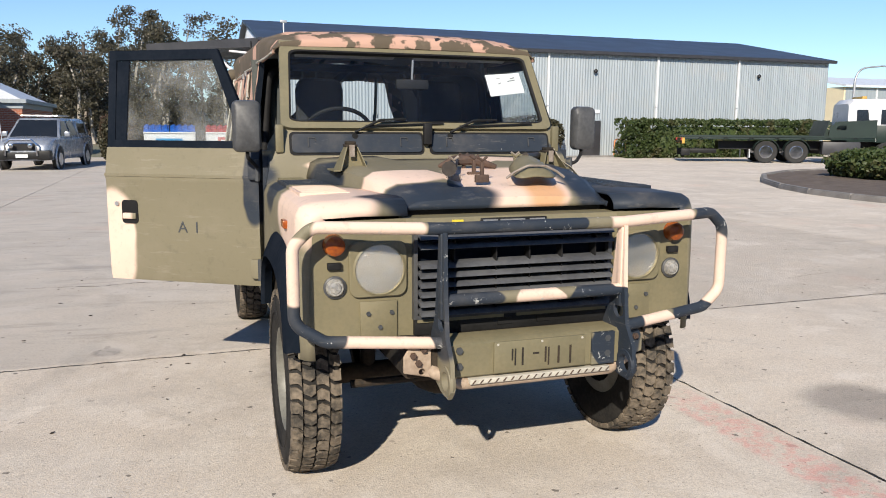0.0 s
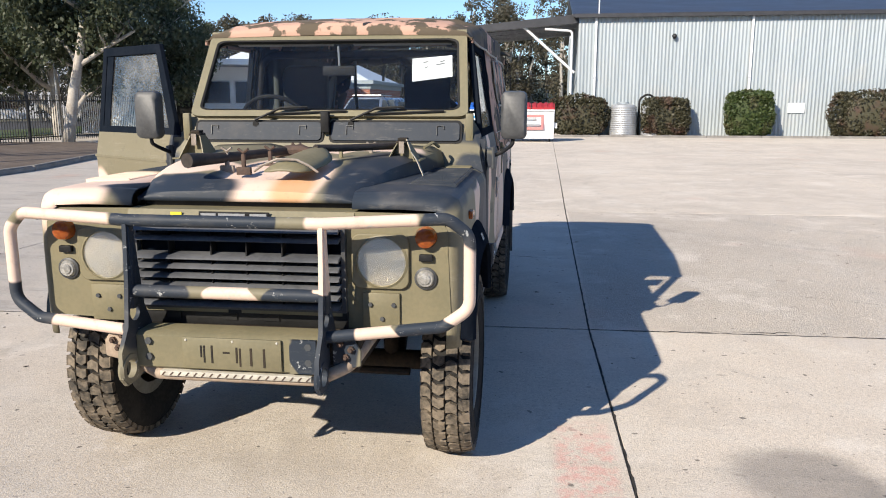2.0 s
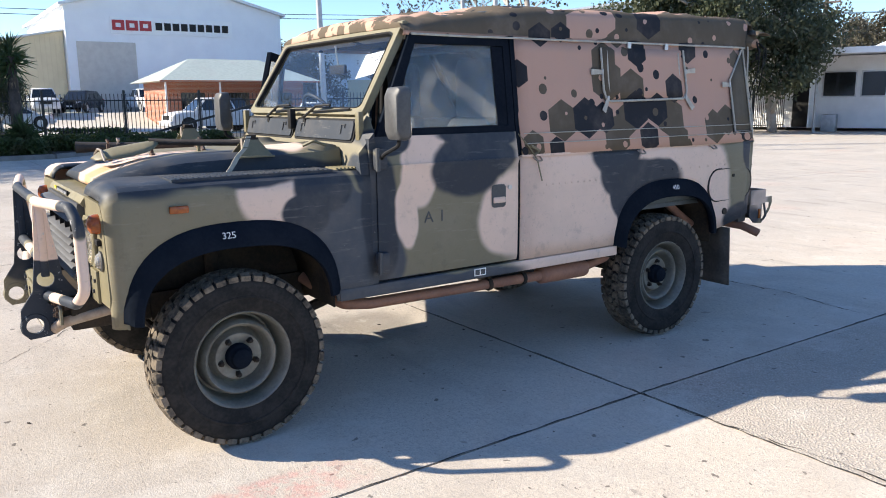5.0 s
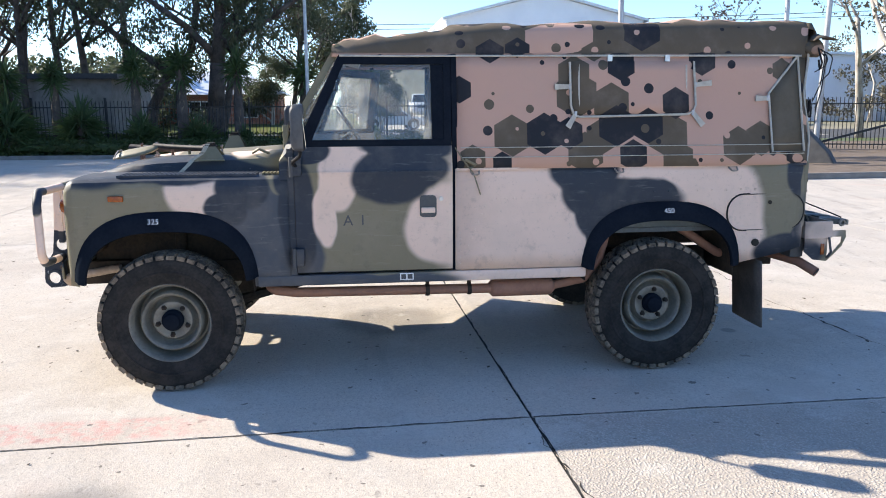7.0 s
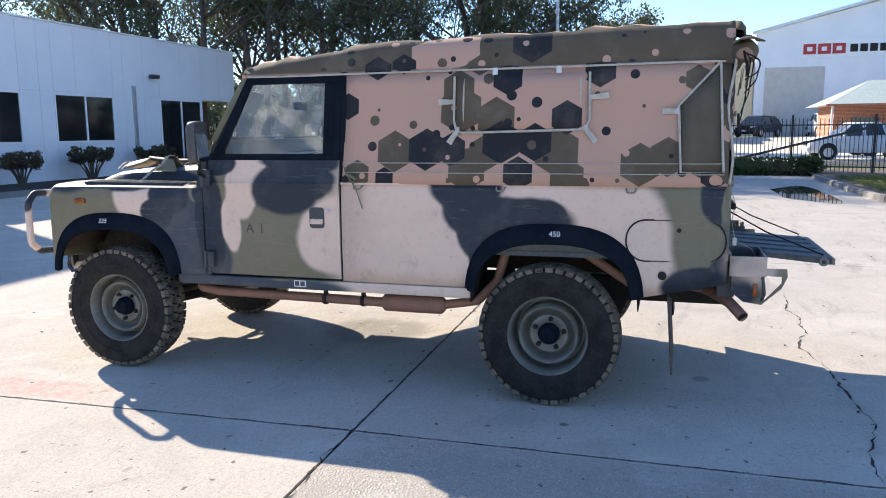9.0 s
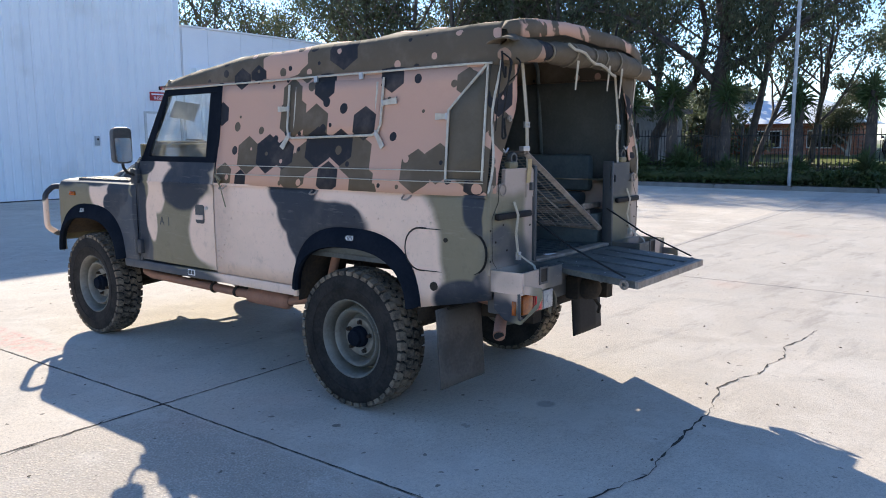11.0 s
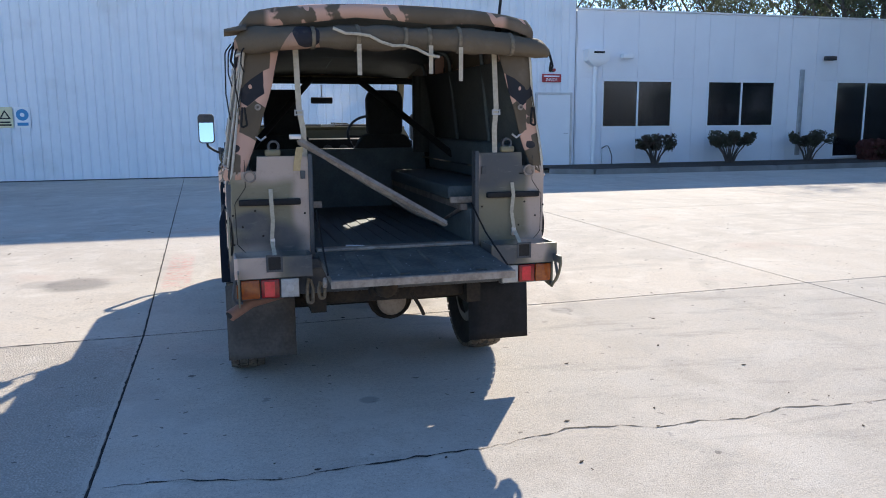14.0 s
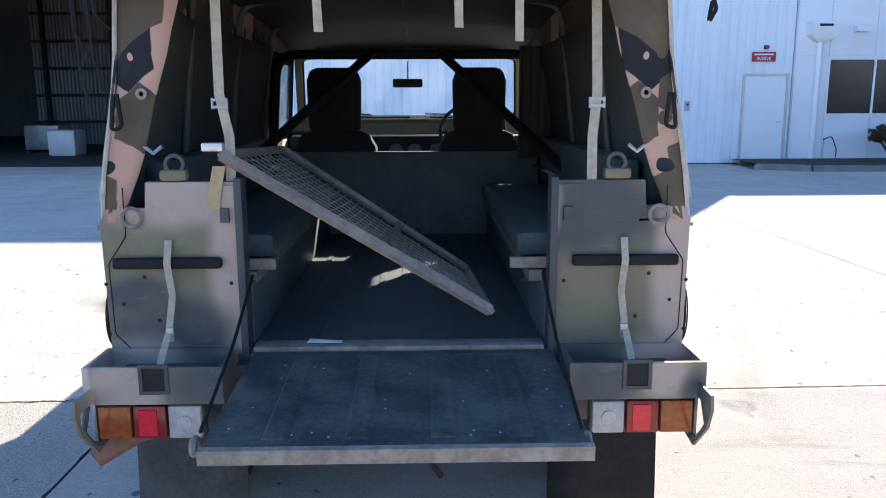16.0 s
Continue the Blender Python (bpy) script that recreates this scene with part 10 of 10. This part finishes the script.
bm = bmesh.new()
for k in range(26):
    x, t = rnd.uniform(-0.42, 0.40), rnd.uniform(0.05, 0.95)
    lathe([(0.0035, 0.0), (0.003, 0.002)], (x, 7.10 + 0.55 * t, 0.8685 - 0.0362 * t), "z", 6, bm)
ob = part("rivets", bm, M["steel_pole"], tg)
ob["kind"] = "stuff"
for sx in (1, -1):
    part("gate_chain", tube([(sx * 0.425, 7.07, 1.10), (sx * 0.43, 7.30, 0.97), (sx * 0.44, 7.60, 0.85)], 0.005, 6), M["black"], tg)
    part("gate_catch", lathe([(0.022, -0.008), (0.026, 0.0), (0.022, 0.008), (0.012, 0.008), (0.012, -0.008), (0.022, -0.0081)], (sx * 0.455, 7.60, 0.815), "x", 12), M["bare_edge"], tg)
    part("hinge_knuckle", tube([(sx * 0.47, 7.11, 0.80), (sx * 0.40, 7.11, 0.80)], 0.016, 8), M["greypaint"], tg)
part("rear_cross_member", B((-0.80, 0.80, 7.03, 7.12, 0.66, 0.845), bevel=0.01), M["greypaint"], car)
th = part("tow_hitch", B((0.02, 0.17, 7.12, 7.20, 0.64, 0.77), bevel=0.012), M["under"], car, "dark towing hitch")
part("hitch_jaw", lathe([(0.055, -0.03), (0.065, 0.0), (0.055, 0.05), (0.03, 0.07)], (0.095, 7.22, 0.70), "y", 16), M["under"], th)
part("safety_chain", tube([(-0.06, 7.16, 0.64), (-0.10, 7.2, 0.56), (-0.12, 7.18, 0.52)], 0.010, 6), M["under"], th)

# ---- wheels ----


def wheel_mesh():
    """Cross-ply tyre with chunky zig-zag tread; axle along x, outer face +x, centred."""
    R, W = 0.398, 0.098
    tyre = lathe([(0.212, -0.075), (0.235, -0.090), (0.30, -0.104), (0.345, -0.100), (0.370, -0.092), (0.380, -0.06), (0.383, 0.0), (0.380, 0.06), (0.370, 0.092), (0.345, 0.100), (0.30, 0.104), (0.235, 0.090), (0.212, 0.075)], (0, 0, 0), "x", 60, caps=False)
    tread = bmesh.new()
    n = 42
    st_ = 2 * math.pi / n

    def block(a, outline):
        """One tread block: outline of (x, share of the pitch), rising from the casing to the crown."""
        lo, hi = [], []
        mx = sum(p[0] for p in outline) / len(outline)
        mu = sum(p[1] for p in outline) / len(outline)
        for x, u in outline:
            k = 1 - 0.035 * (abs(x) / 0.1) ** 3
            lo.append((x, 0.376 * k * math.cos(a + st_ * u), 0.376 * k * math.sin(a + st_ * u)))
            x, u = mx + (x - mx) * 0.93, mu + (u - mu) * 0.93
            hi.append((x, R * k * math.cos(a + st_ * u), R * k * math.sin(a + st_ * u)))
        loft([lo, hi], tread)

    for i in range(n):
        a = i * st_
        block(a, [(-0.051, 0.00), (-0.030, 0.26), (-0.001, 0.26), (-0.001, 0.80), (-0.022, 1.02), (-0.051, 0.76)])
        block(a + st_ * 0.48, [(0.002, 0.22), (0.022, 0.00), (0.051, 0.24), (0.051, 1.00), (0.030, 0.80), (0.002, 0.80)])
        block(a + st_ * 0.30, [(-0.099, 0.06), (-0.070, 0.06), (-0.0545, 0.30), (-0.0545, 1.06), (-0.072, 0.84), (-0.099, 0.84)])
        block(a + st_ * 0.18, [(0.0545, 0.00), (0.070, 0.24), (0.099, 0.24), (0.099, 1.02), (0.072, 1.02), (0.0545, 0.78)])
        for sx in (1, -1):
            b = a + st_ * (0.42 if sx > 0 else 0.42)
            lo, hi = [], []
            for u, r in ((0.1, 0.362), (0.6, 0.362), (0.78, 0.386), (0.0, 0.386)):
                lo.append((sx * 0.0955, r * math.cos(b + st_ * u), r * math.sin(b + st_ * u)))
                hi.append((sx * (0.1005 if r < 0.36 else 0.0995), r * math.cos(b + st_ * u), r * math.sin(b + st_ * u)))
            loft([lo, hi], tread)
    return tyre, tread


ty_, tr_ = wheel_mesh()
tyre_me, tread_me = finish("tyre", ty_, M["rubber"], 60), finish("tread", tr_, M["tread"], None)
rim_me = finish("rim", lathe([(0.16, -0.085), (0.20, -0.08), (0.224, -0.075), (0.228, 0.080), (0.222, 0.086), (0.213, 0.080), (0.204, 0.030), (0.199, -0.020), (0.192, -0.045), (0.182, -0.045), (0.176, 0.006), (0.171, 0.040), (0.162, 0.050), (0.150, 0.044), (0.143, 0.020), (0.138, -0.020), (0.130, -0.034), (0.121, -0.028), (0.114, 0.000), (0.106, 0.014), (0.088, 0.016), (0.068, 0.004), (0.05, 0.004)], (0, 0, 0), "x", 40, caps=False), M["rim"], 50)
hub_me = finish("hub", lathe([(0.060, -0.04), (0.060, 0.030), (0.056, 0.040), (0.048, 0.046), (0.044, 0.066), (0.036, 0.070), (0.004, 0.071)], (0, 0, 0), "x", 24), M["blackpaint"], 40)
nut_me = finish("wheel_nut", lathe([(0.017, 0.008), (0.015, 0.016), (0.011, 0.018), (0.011, 0.034), (0.007, 0.037)], (0, 0, 0), "x", 6), M["under"])
bead_me = finish("sidewall_ring", lathe([(0.285, 0.1035), (0.288, 0.1065), (0.296, 0.1065), (0.299, 0.1035)], (0, 0, 0), "x", 60, caps=False), M["rubber"], 40)
for nm, wx, wy, steer in (("wheel", 0.772, 3.295, 0), ("wheel", -0.772, 3.295, 0), ("wheel", 0.772, 6.145, 0), ("wheel", -0.772, 6.145, 0)):
    w = new(nm)
    w.empty_display_size = 0.1
    w.parent = car
    w.matrix_basis = Matrix.Translation((wx, wy - YC, 0.403)) @ pose(0, 0, 0, 37 * wy, 0, steer + (0 if wx > 0 else 180)) @ Matrix.Scale(1.012, 4)
    for cn, me in (("tyre", tyre_me), ("tread", tread_me), ("rim", rim_me), ("hub", hub_me), ("sidewall_ring", bead_me)):
        o = new(cn, me)
        o.parent = w
    for k in range(5):
        o = new("wheel_nut", nut_me)
        o.parent = w
        o.location = (0, 0.086 * math.cos(k * 1.2566), 0.086 * math.sin(k * 1.2566))

# ---- underbody ----
for sx in (1, -1):
    part("chassis_rail", B((sx * 0.43 - 0.04, sx * 0.43 + 0.04, 3.0, 7.1, 0.55, 0.68)), M["under"], car)
for y, x in ((3.295, 0.08), (6.145, 0.02)):
    ax_ = part("axle", tube([(-0.66, y, 0.40), (0.66, y, 0.40)], 0.045, 12), M["under"], car)
    dx = -0.14 if y < 4 else -0.16
    df = part("differential", lathe([(0.05, -0.15), (0.10, -0.12), (0.125, -0.06), (0.14, 0.0), (0.135, 0.06), (0.11, 0.10), (0.04, 0.125)], (dx, y, 0.40), "y", 20), M["under"], ax_)
    part("cover_rim", lathe([(0.132, 0.045), (0.150, 0.05), (0.150, 0.065), (0.132, 0.07)], (dx, y, 0.40), "y", 20, caps=False), M["under"], ax_)
part("axle_cover", lathe([(0.095, 0.085), (0.098, 0.112), (0.080, 0.130), (0.010, 0.138)], (-0.16, 6.145, 0.385), "y", 20), M["tan_tube"], ax_, "pale dusty axle cover plate")
part("cross_member", B((-0.40, 0.40, 6.93, 7.04, 0.575, 0.67), bevel=0.02), M["under"], car)
for x, dz in ((0.49, 0.0), (0.43, 0.02)):
    part("hanging_loop", tube(rounded([(x, 7.19, 0.755 - dz), (x + 0.012, 7.215, 0.70), (x + 0.006, 7.21, 0.632 + dz), (x - 0.02, 7.20, 0.632 + dz), (x - 0.022, 7.19, 0.70), (x - 0.01, 7.185, 0.75 - dz)], 0.02), 0.009, 6), M["strap_brown"], car)
part("gearbox", B((-0.2, 0.2, 3.9, 5.0, 0.48, 0.66), bevel=0.04), M["under"], car)
part("engine_sump", B((-0.25, 0.2, 3.0, 3.8, 0.52, 0.8), bevel=0.05), M["under"], car)
part("prop_shaft", tube([(0, 5.0, 0.52), (0.02, 5.9, 0.43)], 0.035, 10), M["under"], car)
part("track_rod", tube([(-0.6, 3.08, 0.42), (0.6, 3.08, 0.42)], 0.018, 8), M["under"], car)
for sx in (1, -1):
    part("radius_arm", tube([(sx * 0.5, 3.32, 0.36), (sx * 0.42, 4.1, 0.55)], 0.03, 8), M["under"], car)
    part("shock_absorber", tube([(sx * 0.48, 3.3, 0.42), (sx * 0.45, 3.3, 0.95)], 0.035, 10), M["under"], car)
    part("rear_shock", tube([(sx * 0.5, 6.0, 0.42), (sx * 0.45, 5.8, 0.8)], 0.03, 10), M["under"], car)
bm = bmesh.new()
ex = part("exhaust", tube(rounded([(0.50, 3.75, 0.66), (0.74, 3.86, 0.55), (0.76, 4.0, 0.535), (0.77, 5.15, 0.525)], 0.06), 0.029, 12), M["rustpipe"], car, "rust-coloured exhaust pipe and silencer")
part("silencer", lathe([(0.03, 5.13), (0.052, 5.15), (0.054, 5.16), (0.054, 5.49), (0.05, 5.51), (0.03, 5.53)], (0.76, 0, 0.525), "y", 18), M["rustpipe"], ex)
part("rear_pipe", tube(rounded([(0.76, 5.5, 0.525), (0.74, 5.72, 0.56), (0.70, 5.83, 0.68), (0.69, 5.88, 0.87), (0.69, 5.96, 0.895), (0.69, 6.28, 0.89), (0.69, 6.60, 0.685), (0.60, 6.85, 0.69), (0.56, 6.99, 0.655)], 0.05), 0.027, 12), M["rustpipe"], ex)
part("tail_tip", tube([(0.53, 6.97, 0.655), (0.64, 7.03, 0.648), (0.78, 7.10, 0.630), (0.885, 7.16, 0.580)], 0.030, 12), M["rustpipe"], ex)
part("pipe_mouth", tube([(0.8855, 7.1605, 0.5795), (0.8862, 7.161, 0.579)], 0.026, 12), M["black"], ex)
for y in (4.76, 5.01):
    part("exhaust_clamp", lathe([(0.035, y - 0.012), (0.037, y), (0.035, y + 0.012)], (0.768, 0, 0.527), "y", 14), M["under"], ex)
    part("hanger", B((0.755, 0.78, y - 0.01, y + 0.01, 0.55, 0.61)), M["under"], ex)
part("front_inner_guard", B((-0.44, 0.44, 2.80, 3.95, 0.60, 1.15)), M["under"], car)
# whip aerial
wa = part("aerial_base", lathe([(0.02, 0.0), (0.018, 0.05), (0.01, 0.09)], (-0.60, 7.0, 1.99), "z", 10), M["black"], car)
part("aerial_spring", tube([(-0.60, 7.0, 2.07), (-0.61, 7.02, 2.22)], 0.008, 6), M["black_trim"], wa)
OFF = Vector((0, 0, 0))

# a scrap of paper and a leaf on the load floor lie loose
s = thing("paper_scrap", "crumpled white paper scrap on the tailgate sill", "paper", (1.356 + 0.20, 7.05, 0.889))
part("scrap", loft([[(-0.05, -0.01, 0.0), (0.05, -0.015, 0.006), (0.055, 0.012, 0.003), (-0.045, 0.012, 0.002)], [(-0.05, -0.01, 0.002), (0.05, -0.015, 0.008), (0.055, 0.012, 0.005), (-0.045, 0.012, 0.004)]]), M["paper"], s)
